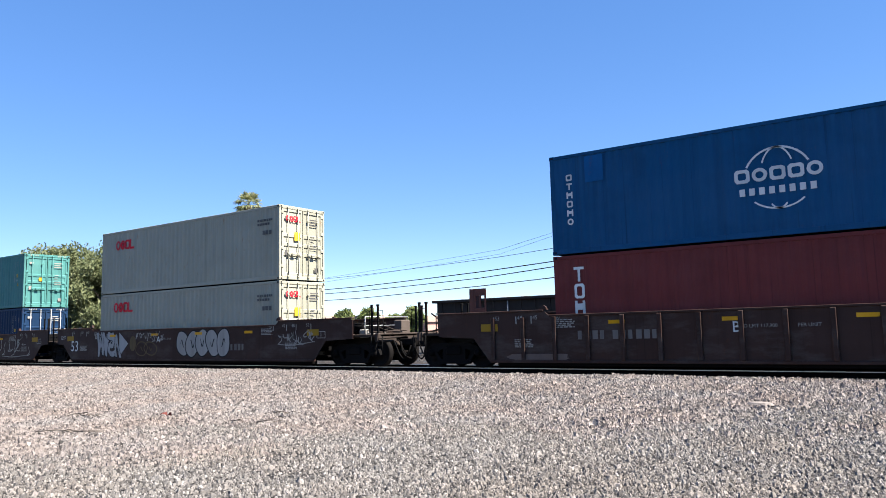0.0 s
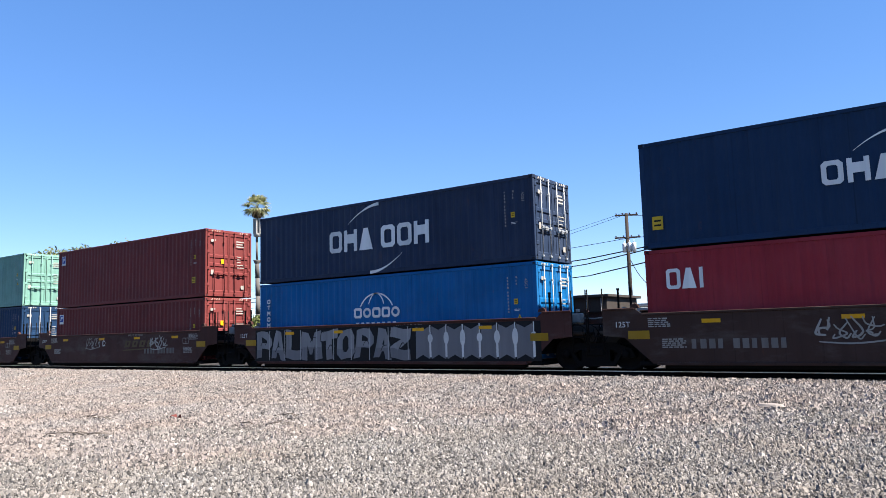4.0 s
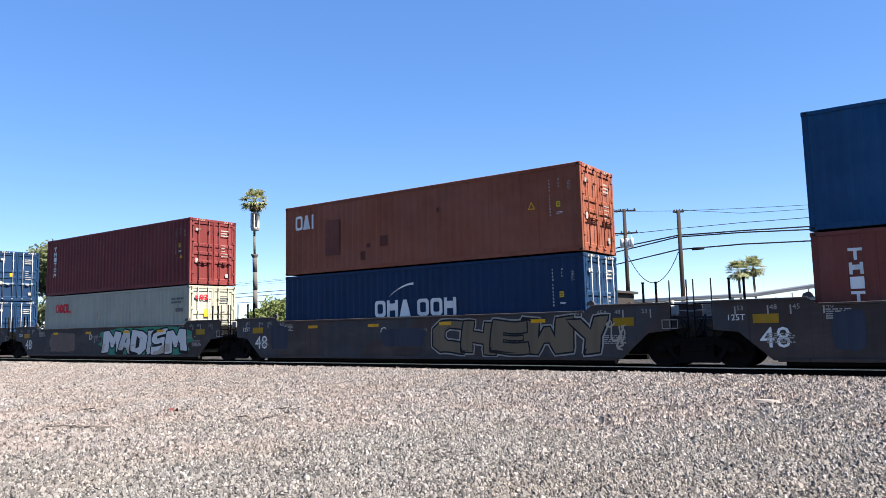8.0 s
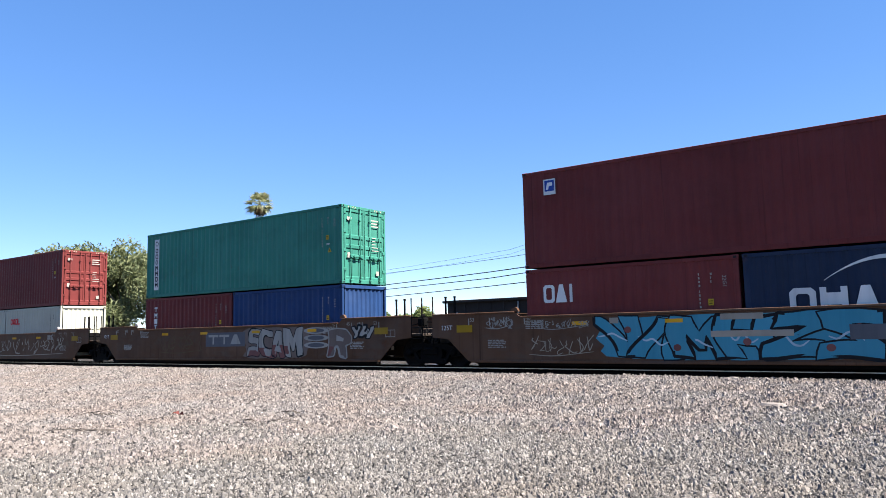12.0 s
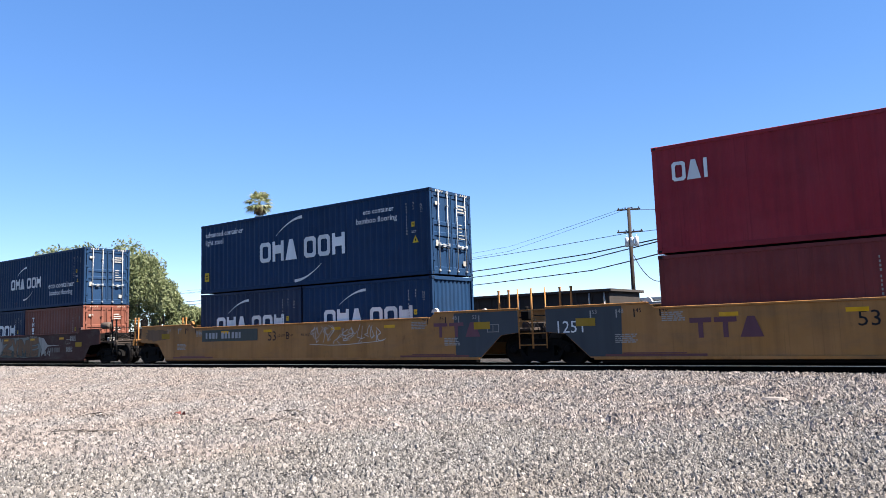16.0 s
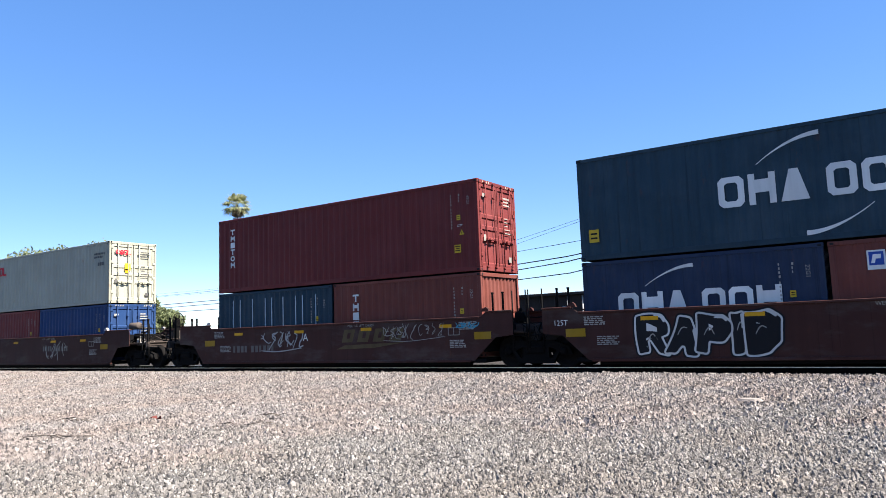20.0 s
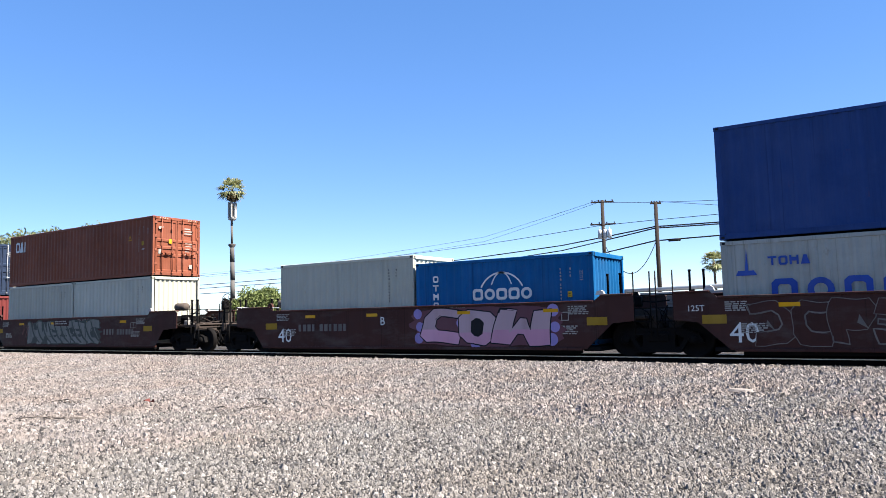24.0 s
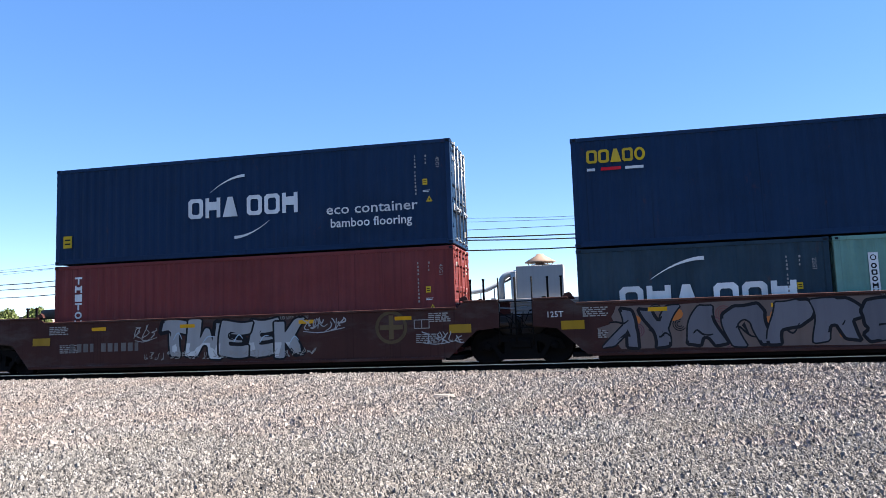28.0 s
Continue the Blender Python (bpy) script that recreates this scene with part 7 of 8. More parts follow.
def make_ground():
    xs = [-3000, -800, -300, -150, -90] + [-60 + 0.8 * k for k in range(100)] + [20.5 + k for k in range(15)] + [60, 150, 400, 3000]
    ys = [-3000, -500, -100, -30, -10] + [-4 + 0.6 * k for k in range(37)] + [18.65, 22, 26, 34, 60, 120, 400, 3000]
    v = [(x, y, ground_z(x, y) if abs(x) < 100 and -12 < y < 18.6 else (-0.2 if y < 120 else -0.2)) for x in xs for y in ys]
    ny = len(ys)
    f = [(i * ny + j, (i + 1) * ny + j, (i + 1) * ny + j + 1, i * ny + j + 1) for i in range(len(xs) - 1) for j in range(ny - 1)]
    me = bpy.data.meshes.new("ground")
    me.from_pydata(v, [], f)
    me.materials.append(None)
    me.polygons.foreach_set("use_smooth", [True] * len(f))
    return tagged(put("ground", me, SHADED_GRAVEL), "gravel yard to the railway, darkened as shade between its stones", "ground", kind="structure")


make_ground()


def strew(name, xy, size, mat, label, ring, top, tris, rng, steep):
    """Crushed stones joined in one mesh: a buried foot of ring corners under a smaller crown of top corners, each stretched, turned and tilted."""
    n, k = len(xy), ring + top
    z = np.array([ground_z(a, b) for a, b in xy])
    s = np.minimum(size[1], size[0] * np.exp(np.abs(rng.normal(0, 0.42, n))))[:, None]
    ang = np.concatenate([np.arange(ring) * 2 * np.pi / ring, np.arange(top) * 2 * np.pi / top + np.pi / 6])
    ang = ang[None] + rng.uniform(-0.35, 0.35, (n, k))
    rad = np.concatenate([np.ones(ring), np.full(top, 0.52)])[None] * rng.uniform(0.7, 1.25, (n, k)) * s * 0.6
    x, y = rad * np.cos(ang) * rng.uniform(0.65, 1.35, (n, 1)), rad * np.sin(ang)
    h = np.concatenate([np.full((n, ring), -0.25), rng.uniform(steep[0], steep[1], (n, 1)) * rng.uniform(0.7, 1.2, (n, top))], 1) * s
    h = h + x * rng.uniform(-0.28, 0.28, (n, 1)) + y * rng.uniform(-0.28, 0.28, (n, 1))
    a = rng.uniform(0, 2 * np.pi, (n, 1))
    co = np.stack([x * np.cos(a) - y * np.sin(a) + xy[:, :1], x * np.sin(a) + y * np.cos(a) + xy[:, 1:2], h + z[:, None]], -1).reshape(-1, 3)
    f = np.array(tris)
    m = len(f)
    loops = (f[None] + k * np.arange(n)[:, None, None]).reshape(-1)
    me = bpy.data.meshes.new(name)
    me.vertices.add(len(co)); me.vertices.foreach_set("co", co.ravel())
    me.loops.add(len(loops)); me.loops.foreach_set("vertex_index", loops.astype(np.int32))
    me.polygons.add(m * n); me.polygons.foreach_set("loop_start", (np.arange(m * n) * 3).astype(np.int32)); me.polygons.foreach_set("use_smooth", np.zeros(m * n, bool))
    me.update(calc_edges=True)
    me.materials.append(None)
    return tagged(put(name, me, mat), label, "gravel", kind="stuff")


CROWN = [(0, 1, 5), (1, 6, 5), (1, 2, 6), (2, 3, 6), (3, 7, 6), (3, 4, 7), (4, 0, 7), (0, 5, 7), (5, 6, 7)]
RIDGE = [(0, 1, 4), (1, 2, 4), (2, 5, 4), (2, 3, 5), (3, 0, 5), (0, 4, 5)]


def stones(name, n, pick, size, mat, label, far=False):
    """Many crushed stones strewn over the ground."""
    rng = np.random.default_rng(len(name) + n)
    xy = pick(rng, n)
    if far:
        return strew(name, xy, size, mat, label, 4, 2, RIDGE, rng, (0.40, 0.75))
    return strew(name, xy, size, mat, label, 5, 3, CROWN, rng, (0.38, 0.72))


def fan(r0, r1, warm=0, ymax=18.45):
    """Places in a fan of the yard before the track; warm: 1 for the warm stones' patches, -1 for the grey ones', 0 for both."""
    def pick(rng, n):
        r = rng.uniform(r0, r1, n)
        a = np.radians(rng.uniform(-24, 72, n))
        q = np.stack([-r * np.sin(a), r * np.cos(a)], 1)
        keep = q[:, 1] < ymax
        if warm:
            # the two sorts mingle along a ragged border
            drift = np.array([4.5 * noise.noise((x * 0.30, y * 0.45, 7)) + 2.2 * noise.noise((x * 1.1, y * 1.3, 1)) for x, y in q])
            keep &= warm * (r - 11.6 + drift + rng.normal(0, 0.9, n)) > 0
        return q[keep]
    return pick


def strip(x0, x1, y0, y1):
    return lambda rng, n: np.stack([rng.uniform(x0, x1, n), rng.uniform(y0, y1, n)], 1)


stones("grey_gravel", 140000, fan(5.2, 17.0, -1), (0.022, 0.072), STONE, "sharp grey and beige crushed stones of the yard")
stones("warm_gravel", 190000, fan(7.0, 27.0, 1), (0.034, 0.090), PINKSTONE, "pinkish crushed stones beside the track", True)
stones("far_gravel", 60000, strip(-52.0, -20.0, 7.0, 18.45), (0.045, 0.095), PINKSTONE, "pinkish crushed stones beside the track", True)


def make_track():
    bed = Geo()
    v, f = [], []
    # runs well past the track: dark colour as painted shade below the cars
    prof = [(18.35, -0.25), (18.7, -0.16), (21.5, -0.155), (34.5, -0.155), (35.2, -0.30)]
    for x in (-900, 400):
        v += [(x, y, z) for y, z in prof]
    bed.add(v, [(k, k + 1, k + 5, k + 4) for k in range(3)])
    tagged(put("ballast_bed", bed.mesh("ballast_bed"), BALLAST_SHADE), "dark ballast under the rails, widened beyond them as painted shade", "ballast", kind="structure")
    rail = Geo()
    rail.add([(x, a, z) for x in (-900, 400) for a, z in ((-0.036, 0), (0.036, 0), (0.036, -0.04), (0.01, -0.06), (0.01, -0.14), (0.07, -0.16), (0.07, -0.17), (-0.07, -0.17), (-0.07, -0.16), (-0.01, -0.14), (-0.01, -0.06), (-0.036, -0.04))],
             [(k, (k + 1) % 12, (k + 1) % 12 + 12, k + 12) for k in range(12)])
    me = rail.mesh("rail")
    head = Geo().box(-900, 400, -0.039, 0.039, -0.016, 0.003).mesh("rail_head")
    for s in (-1, 1):
        r = new("rail")
        r.location = (0, Y_TRACK + s * 0.755, 0)
        put("rail_web", me, IRON, r)
        put("rail_head", head, TREAD, r, label="polished running surface")
        tagged(r, "rust-brown steel rail with a bright worn head", "rail", "rails of the track")
    tie = Geo().cham(-0.11, 0.11, -1.3, 1.3, -0.17, -0.145, 0.01).mesh("sleeper")
    wood = paint("sleeper_wood", (0.07, 0.05, 0.04), 0.85, rust=0.2)
    for k in range(130):
        tagged(put("sleeper", tie, wood, None, (-62 + k * 0.55, Y_TRACK, 0)), "dark creosoted wooden sleeper in the ballast", "sleeper", "sleepers of the track")


make_track()


# ---- bearings from the eye ----
AXIS = 1.02           # the bearings below are read from a line that much to the left of straight across


def lift(az):
    """Degrees by which heights read at that bearing are to be raised."""
    return 0.0082 * (az - 36.5)


def polar(az, dist):
    """A place by its bearing to the left, and its distance."""
    az = az - AXIS
    return (-dist * math.sin(radians(az)), dist * math.cos(radians(az)))


# litter on the gravel
def litter():
    twig = paint("dead_twig", (0.12, 0.10, 0.085), 0.9)
    place = lambda az, e: polar(az, 1.52 / math.tan(radians(e - lift(az))))
    for az, e, n, seed in ((61.3, 5.7, 7, 1), (62.5, 6.7, 6, 2), (48.0, 6.2, 5, 3), (50.3, 6.7, 4, 4)):
        rnd = random.Random(seed)
        x, y = place(az, e)
        ob = new("dead_branch")
        ob.location = (x, y, ground_z(x, y) + 0.02)
        for k in range(n):
            a, L = rnd.uniform(-0.4, 0.4) + (0 if k % 2 else 3.1), rnd.uniform(0.2, 0.6)
            g = Geo()
            g.tube([(0, 0, 0.02), (L * 0.5 * math.cos(a), L * 0.5 * math.sin(a), 0.03 + rnd.uniform(0, 0.05)), (L * math.cos(a + 0.3), L * math.sin(a + 0.3), 0.02)], 0.006 + 0.004 * (k == 0), 5)
            put("twig", g.mesh("twig"), twig, ob, (rnd.uniform(-0.25, 0.25), rnd.uniform(-0.1, 0.1), 0))
        tagged(ob, "dry dark broken branch on the gravel", "branch", "dead branches on the gravel")
    x, y = place(56.66, 5.98)
    lf = Geo().add([(-0.10, -0.03, 0.02), (0.0, -0.06, 0.07), (0.12, 0.0, 0.03), (0.02, 0.05, 0.09)], [(0, 1, 2, 3)])
    lf.add([(0.10, 0.0, 0.03), (0.2, 0.02, 0.10), (0.16, 0.06, 0.02)], [(0, 1, 2)])
    tagged(put("dry_leaf", lf.mesh("paint_leaf"), paint("red_leaf", (0.10, 0.03, 0.025), 0.8), None, (x, y, ground_z(x, y) + 0.02)), "curled reddish dry leaf on the gravel", "leaf")
    x, y = place(12.5, 5.92)
    st = Geo()
    rnd = random.Random(6)
    rim = [(0.22 * math.cos(2 * math.pi * k / 12) * rnd.uniform(0.7, 1.2), 0.16 * math.sin(2 * math.pi * k / 12) * rnd.uniform(0.8, 1.1)) for k in range(12)]
    st.add([(a, b, 0.0) for a, b in rim] + [(a * 0.8, b * 0.8, 0.045) for a, b in rim], [(k, (k + 1) % 12, (k + 1) % 12 + 12, k + 12) for k in range(12)] + [tuple(range(12, 24))])
    tagged(put("flat_stone", st.mesh("flat_stone"), paint("pale_stone", (0.19, 0.165, 0.15), 0.9), None, (x, y, ground_z(x, y) + 0.015)), "flat pale slab of stone on the gravel", "stone")


litter()

# ---- beyond the track ----
FROND = island("palm_frond", [(0.15, 0.175, 0.07), (0.25, 0.26, 0.12), (0.36, 0.34, 0.20)], 0.6, 0, 30, 0.4)
THATCH = island("dry_frond", [(0.12, 0.085, 0.05), (0.22, 0.16, 0.10)], 0.9, 0, 30)
LEAF = island("tree_leaf", [(0.10, 0.12, 0.052), (0.15, 0.17, 0.08), (0.20, 0.215, 0.11)], 0.65, 0, 20, 0.4)
LEAF_B = island("bright_leaf", [(0.085, 0.11, 0.03), (0.13, 0.16, 0.05), (0.18, 0.20, 0.08)], 0.65, 0, 20, 0.3)
GREYBARK = paint("grey_bark", (0.10, 0.092, 0.085), 0.9, rust=0.1, bump=0.6)
BARK = paint("bark", (0.16, 0.12, 0.09), 0.9, rust=0.1, bump=0.6)
POLE = paint("weathered_pole", (0.034, 0.027, 0.023), 0.9, rust=0.1, dirt=0.5, bump=0.5)
WIRE = paint("black_cable", (0.012, 0.012, 0.013), 0.6, rust=0.0)


def palm(az, dist, top, crown, label, boxes=False, seed=1):
    x, y = polar(az, dist)
    rnd = random.Random(seed)
    ob = new("palm_tree")
    ob.location = (x, y, -0.2)
    g = Geo()
    h = top - crown * 0.36 + 0.2
    pts = [(0.10 * math.sin(k * 0.7), 0, h * k / 8) for k in range(9)]
    for k in range(8):
        r0, r1 = (0.20 - 0.004 * k, 0.20 - 0.004 * (k + 1)) if not boxes else (0.25, 0.23)
        if boxes and k > 4:
            r0 = r1 = 0.125
        g.rod(pts[k], pts[k + 1], r0, 9, r1)
    if boxes:
        g.lathe([(pts[5][2] - 0.4, 0.24), (pts[5][2] - 0.1, 0.40), (pts[5][2], 0.40), (pts[5][2] + 0.02, 0.1)], (pts[5][0], 0, 0), 12, "z")
    put("trunk", g.mesh("trunk"), GREYBARK if boxes else BARK, ob)
    f, d = Geo(), Geo()
    c = Vector(pts[-1])
    for k in range(64):
        # a stalk and a fan of pointed blades
        a, e = rnd.uniform(0, 2 * math.pi), rnd.uniform(-0.75, 1.45)
        u = Vector((math.cos(a) * math.cos(e), math.sin(a) * math.cos(e), math.sin(e)))
        s = Vector((-math.sin(a), math.cos(a), 0))
        L = crown * rnd.uniform(0.20, 0.27)
        q = c + u * L
        f.add([c + s * 0.02, c - s * 0.02, q - s * 0.02, q + s * 0.02], [(0, 1, 2, 3)])
        for j in range(9):
            w = radians(-80 + 20 * j + rnd.uniform(-6, 6))
            d2 = (u * math.cos(w) + s * math.sin(w)).normalized()
            side = (s * math.cos(w) - u * math.sin(w)).normalized() * crown * 0.018
            bl = crown * rnd.uniform(0.22, 0.30) * (0.75 + 0.25 * math.cos(w))
            tip = q + d2 * bl - Vector((0, 0, bl * rnd.uniform(0.1, 0.35)))
            mid = q + d2 * bl * 0.55
            f.add([q, mid + side, tip, mid - side], [(0, 1, 2, 3)])
    for k in range(40):
        a = rnd.uniform(0, 2 * math.pi)
        u, s = Vector((math.cos(a), math.sin(a), 0)), Vector((-math.sin(a), math.cos(a), 0))
        r0, z0, ln = rnd.uniform(0.2, 0.35), rnd.uniform(-0.1, 0.1), rnd.uniform(0.15, 0.32) * crown
        b = c + Vector((0, 0, z0))
        d.add([b + s * 0.1, b - s * 0.1, b + u * (r0 + 0.25) - s * 0.16 + Vector((0, 0, -ln)), b + u * (r0 + 0.25) + s * 0.16 + Vector((0, 0, -ln))], [(0, 1, 2, 3)])
    put("crown", f.mesh("paint_crown"), FROND, ob, label="green fan fronds")
    put("dry_skirt", d.mesh("paint_skirt"), THATCH, ob, label="dry hanging fronds")
    if boxes:
        panel = Geo().cham(-0.12, 0.12, -0.08, 0.08, h - 3.0, h - 1.3, 0.03).mesh("antenna_panel")
        pale = paint("pale_panel", (0.30, 0.29, 0.27), 0.6)
        for k in range(6):
            a = k * math.pi / 3
            put("antenna_panel", panel, pale, ob, (0.36 * math.cos(a), 0.36 * math.sin(a), 0), "pale antenna panel on the trunk")
        put("collar", Geo().lathe([(h - 3.3, 0.15), (h - 3.2, 0.42), (h - 2.9, 0.42)], (0, 0, 0), 12, "z").mesh("collar"), pale, ob)
    return tagged(ob, label, "palm tree", "palms beyond the railway")


palm(50.75, 80, 1.2 + 80 * math.tan(radians(10.87)), 3.6, "tall fan palm with antenna panels on its trunk", True, 3)
palm(13.75, 120, 1.2 + 120 * math.tan(radians(4.36)), 4.5, "fan palm with a ragged skirt", False, 5)
palm(12.75, 122, 1.2 + 122 * math.tan(radians(4.56)), 4.5, "fan palm beside another palm", False, 8)


def tree(az, dist, high, wide, label, mat, seed, leaves=2600, droop=0.5):
    """Trunk, limbs and a crown of small leaf cards gathered in uneven clumps."""
    rnd = random.Random(seed)
    high += dist * math.tan(radians(lift(az)))
    x, y = polar(az, dist)
    ob = new("tree")
    ob.location = (x, y, -0.2)
    g = Geo()
    g.rod((0, 0, 0), (0.1, 0, high * 0.3), 0.35, 9, 0.24)
    clumps = []
    for k in range(26):
        a, r = rnd.uniform(0, 2 * math.pi), wide / 2 * math.sqrt(rnd.uniform(0.02, 0.75))
        top = high * (0.92 - 0.38 * (2 * r / wide) ** 2) * rnd.uniform(0.82, 1.0)
        c = Vector((r * math.cos(a), r * math.sin(a), top - wide * 0.12))
        clumps.append((c, wide * rnd.uniform(0.13, 0.22)))
        if k < 8:
            g.rod((0.1, 0, high * 0.28), tuple(c), 0.12, 6, 0.03)
    for k in range(7):
        a, r = rnd.uniform(0, 2 * math.pi), wide / 2 * rnd.uniform(0.4, 0.8)
        clumps.append((Vector((r * math.cos(a), r * math.sin(a), high * rnd.uniform(0.25, 0.45))), wide * rnd.uniform(0.14, 0.2)))
    put("trunk", g.mesh("trunk"), BARK, ob)
    f = Geo()
    v, fs = [], []
    for k in range(leaves):
        c, r = clumps[k % len(clumps)]
        d = Vector((rnd.gauss(0, 1), rnd.gauss(0, 1), rnd.gauss(0, 0.85))).normalized() * r * rnd.uniform(0.55, 1.08)
        p = c + d
        p.z -= droop * r * rnd.random() ** 2
        s = rnd.uniform(0.10, 0.24) * dist / 75
        u = Vector((rnd.gauss(0, 1), rnd.gauss(0, 1), rnd.gauss(0, 1))).normalized()
        w = u.cross(Vector((rnd.gauss(0, 1), rnd.gauss(0, 1), rnd.gauss(0, 1)))).normalized()
        n = len(v)
        v += [p - u * s, p + w * s * 0.45, p + u * s - Vector((0, 0, s * droop)), p - w * s * 0.45]
        fs.append((n, n + 1, n + 2, n + 3))
    f.add(v, fs)
    put("crown", f.mesh("paint_crown"), mat, ob)
    return tagged(ob, label, "tree", "trees beyond the railway")


PEPPER = "broad pepper tree with drooping grey-green leaves"
tree(63.9, 78, 12.2, 8.0, PEPPER, LEAF, 11, 26000)
tree(60.3, 74, 11.8, 7.4, PEPPER, LEAF, 12, 26000)
tree(62.2, 84, 10.4, 7.0, PEPPER, LEAF, 31, 14000)
tree(67.6, 90, 7.6, 5.0, "rounded tree with thin bare twigs", THATCH, 18, 1800)
tree(57.6, 95, 9.4, 4.4, "slender feathery tree beyond the track", LEAF, 13, 9000)
tree(55.9, 100, 6.4, 4.6, "low bushy tree beyond the track", LEAF, 19, 6000)
tree(48.9, 78, 5.6, 6.4, "bright green bushy tree beyond the track", LEAF_B, 14, 13000)
tree(46.6, 82, 4.4, 4.6, "bright green bushy tree beyond the track", LEAF_B, 24, 7000)
tree(43.4, 110, 5.4, 4.0, "small round tree among houses", LEAF_B, 15, 4000)
tree(41.6, 120, 6.0, 3.6, "small round tree among houses", LEAF_B, 26, 4000)
tree(38.1, 120, 6.0, 4.6, "small round tree among houses", LEAF_B, 16, 4000)
tree(39.6, 130, 5.0, 4.0, "small round tree among houses", LEAF_B, 17, 3500)


# poles and wires
def sag(p, q, drop, n=16):
    return [tuple(Vector(p).lerp(Vector(q), k / n) - Vector((0, 0, drop * 4 * (k / n) * (1 - k / n)))) for k in range(n + 1)]


def utility_pole(az, dist, top, label, arms, seed):
    x, y = polar(az, dist)
    ob = new("utility_pole")
    ob.location = (x, y, -0.2)
    g = Geo()
    g.rod((0, 0, 0), (0, 0, top + 0.2), 0.18, 12, 0.14)
    put("pole", g.mesh("pole"), POLE, ob)
    for z, w, yaw in arms:
        a = Geo()
        a.cham(-w, w, -0.06, 0.06, -0.06, 0.06, 0.01)
        for k in range(4):
            xx = -w + 0.12 + k * (2 * w - 0.24) / 3
            a.lathe([(0.06, 0.02), (0.10, 0.055), (0.17, 0.05), (0.2, 0.02)], (xx, 0, 0), 8, "z")
        q = put("crossarm", a.mesh("crossarm"), POLE, ob, (0, 0, z + 0.2))
        q.rotation_euler = (0, 0, radians(yaw))
    return tagged(ob, label, "utility pole", "utility poles beyond the railway")


T = lambda az, dist: 1.2 + dist * math.tan(radians(az))
PA, PB = (21.75, 62.0, T(8.73, 62.0)), (17.75, 58.0, T(8.35, 58.0))
pa = utility_pole(*PA, "weathered wooden pole with two crossarms and transformers", [(PA[2] - 0.15, 0.95, 20), (PA[2] - 2.05, 1.05, 20)], 1)
for k, dx in enumerate((-0.15, 0.30, 0.68)):
    tr = Geo()
    tr.lathe([(-0.38, 0.0), (-0.38, 0.17), (0.34, 0.17), (0.40, 0.12), (0.44, 0.0)], (dx, -0.42, PA[2] - 2.75), 14, "z")
    tr.rod((dx, -0.42, PA[2] - 2.35), (dx, -0.42, PA[2] - 2.15), 0.03, 6)
    put("transformer", tr.mesh("transformer"), paint("grey_enamel", (0.45, 0.46, 0.47), 0.4), pa, label="grey cylindrical transformer")
utility_pole(*PB, "weathered wooden pole with a small top arm", [(PB[2] - 0.1, 0.42, 25)], 2)


def cable(name, pts, r, label):
    g = Geo()
    g.tube(pts, r, 5)
    return tagged(put(name, g.mesh(name), WIRE), label, "cable", "overhead cables")


def el(az, e, dist):
    x, y = polar(az, dist)
    return (x, y, 1.2 + dist * math.tan(radians(e + lift(az))))


def strand(high, *angles):
    """Places of a wire that hangs at one height above the eye, by its angles."""
    out = []
    for (a0, e0), (a1, e1) in zip(angles, angles[1:]):
        for k in range(5):
            a, e = a0 + (a1 - a0) * k / 5, e0 + (e1 - e0) * k / 5
            x, y = polar(a, high / math.tan(radians(e + lift(a))))
            out.append((x, y, high + CAM_Z))
    x, y = polar(angles[-1][0], high / math.tan(radians(angles[-1][1] + lift(angles[-1][0]))))
    return out + [(x, y, high + CAM_Z)]


# heavy cables that run past the second pole
THICK = "thick black cable slung between poles"
heavy = [cable("overhead_cable", strand(6.75, (-40, 5.6), (-10, 6.65), (3.84, 6.71), (13.4, 6.73), (17.88, 6.64), (25, 5.45), (32.7, 4.54), (42.26, 3.51), (60, 2.1)), 0.055, THICK),
         cable("overhead_cable", strand(6.60, (-40, 5.3), (-10, 6.3), (3.87, 6.40), (13.4, 6.60), (17.88, 6.52), (25, 5.05), (32.7, 4.05), (42.26, 3.16), (60, 1.9)), 0.055, THICK),
         cable("overhead_cable", strand(5.65, (-40, 4.9), (-10, 5.75), (3.9, 5.65), (13.4, 5.74), (17.93, 5.56), (24.8, 4.15), (32.7, 3.42), (42.26, 2.60), (60, 1.6)), 0.055, THICK)]
def tie(pole, az):
    """Angles at which a wire meets the insulators on a pole's top arm."""
    return az, math.degrees(math.atan2(pole[2] + 0.03 - CAM_Z, pole[1])) - lift(az)


# thin power lines
THIN = "thin power line strung between poles"
for high, r, ang in ((8.67, 0.018, ((-40, 6.7), (-10, 8.0), (3.74, 8.12), (13.3, 8.36), (18.1, 8.5), (22.2, 8.7))), (PB[2] + 0.03 - CAM_Z, 0.018, ((-40, 6.5), (-10, 7.7), (3.76, 7.92), (13.3, 8.0), tie(PB, 17.5))),
                     (7.3, 0.024, ((-40, 6.1), (-10, 7.2), (3.8, 7.39), (13.35, 7.32), (17.86, 7.15), (22.0, 6.9), (31.13, 5.69), (42.26, 4.40), (60, 2.7))),
                     (PA[2] + 0.03 - CAM_Z, 0.016, (tie(PA, 22.02), (31.1, 6.27), (45, 4.2), (60, 2.9))), (PA[2] + 0.03 - CAM_Z, 0.016, (tie(PA, 21.48), (31.1, 5.91), (45, 3.9), (60, 2.7)))):
    cable("power_line", strand(high, *ang), r, THIN)
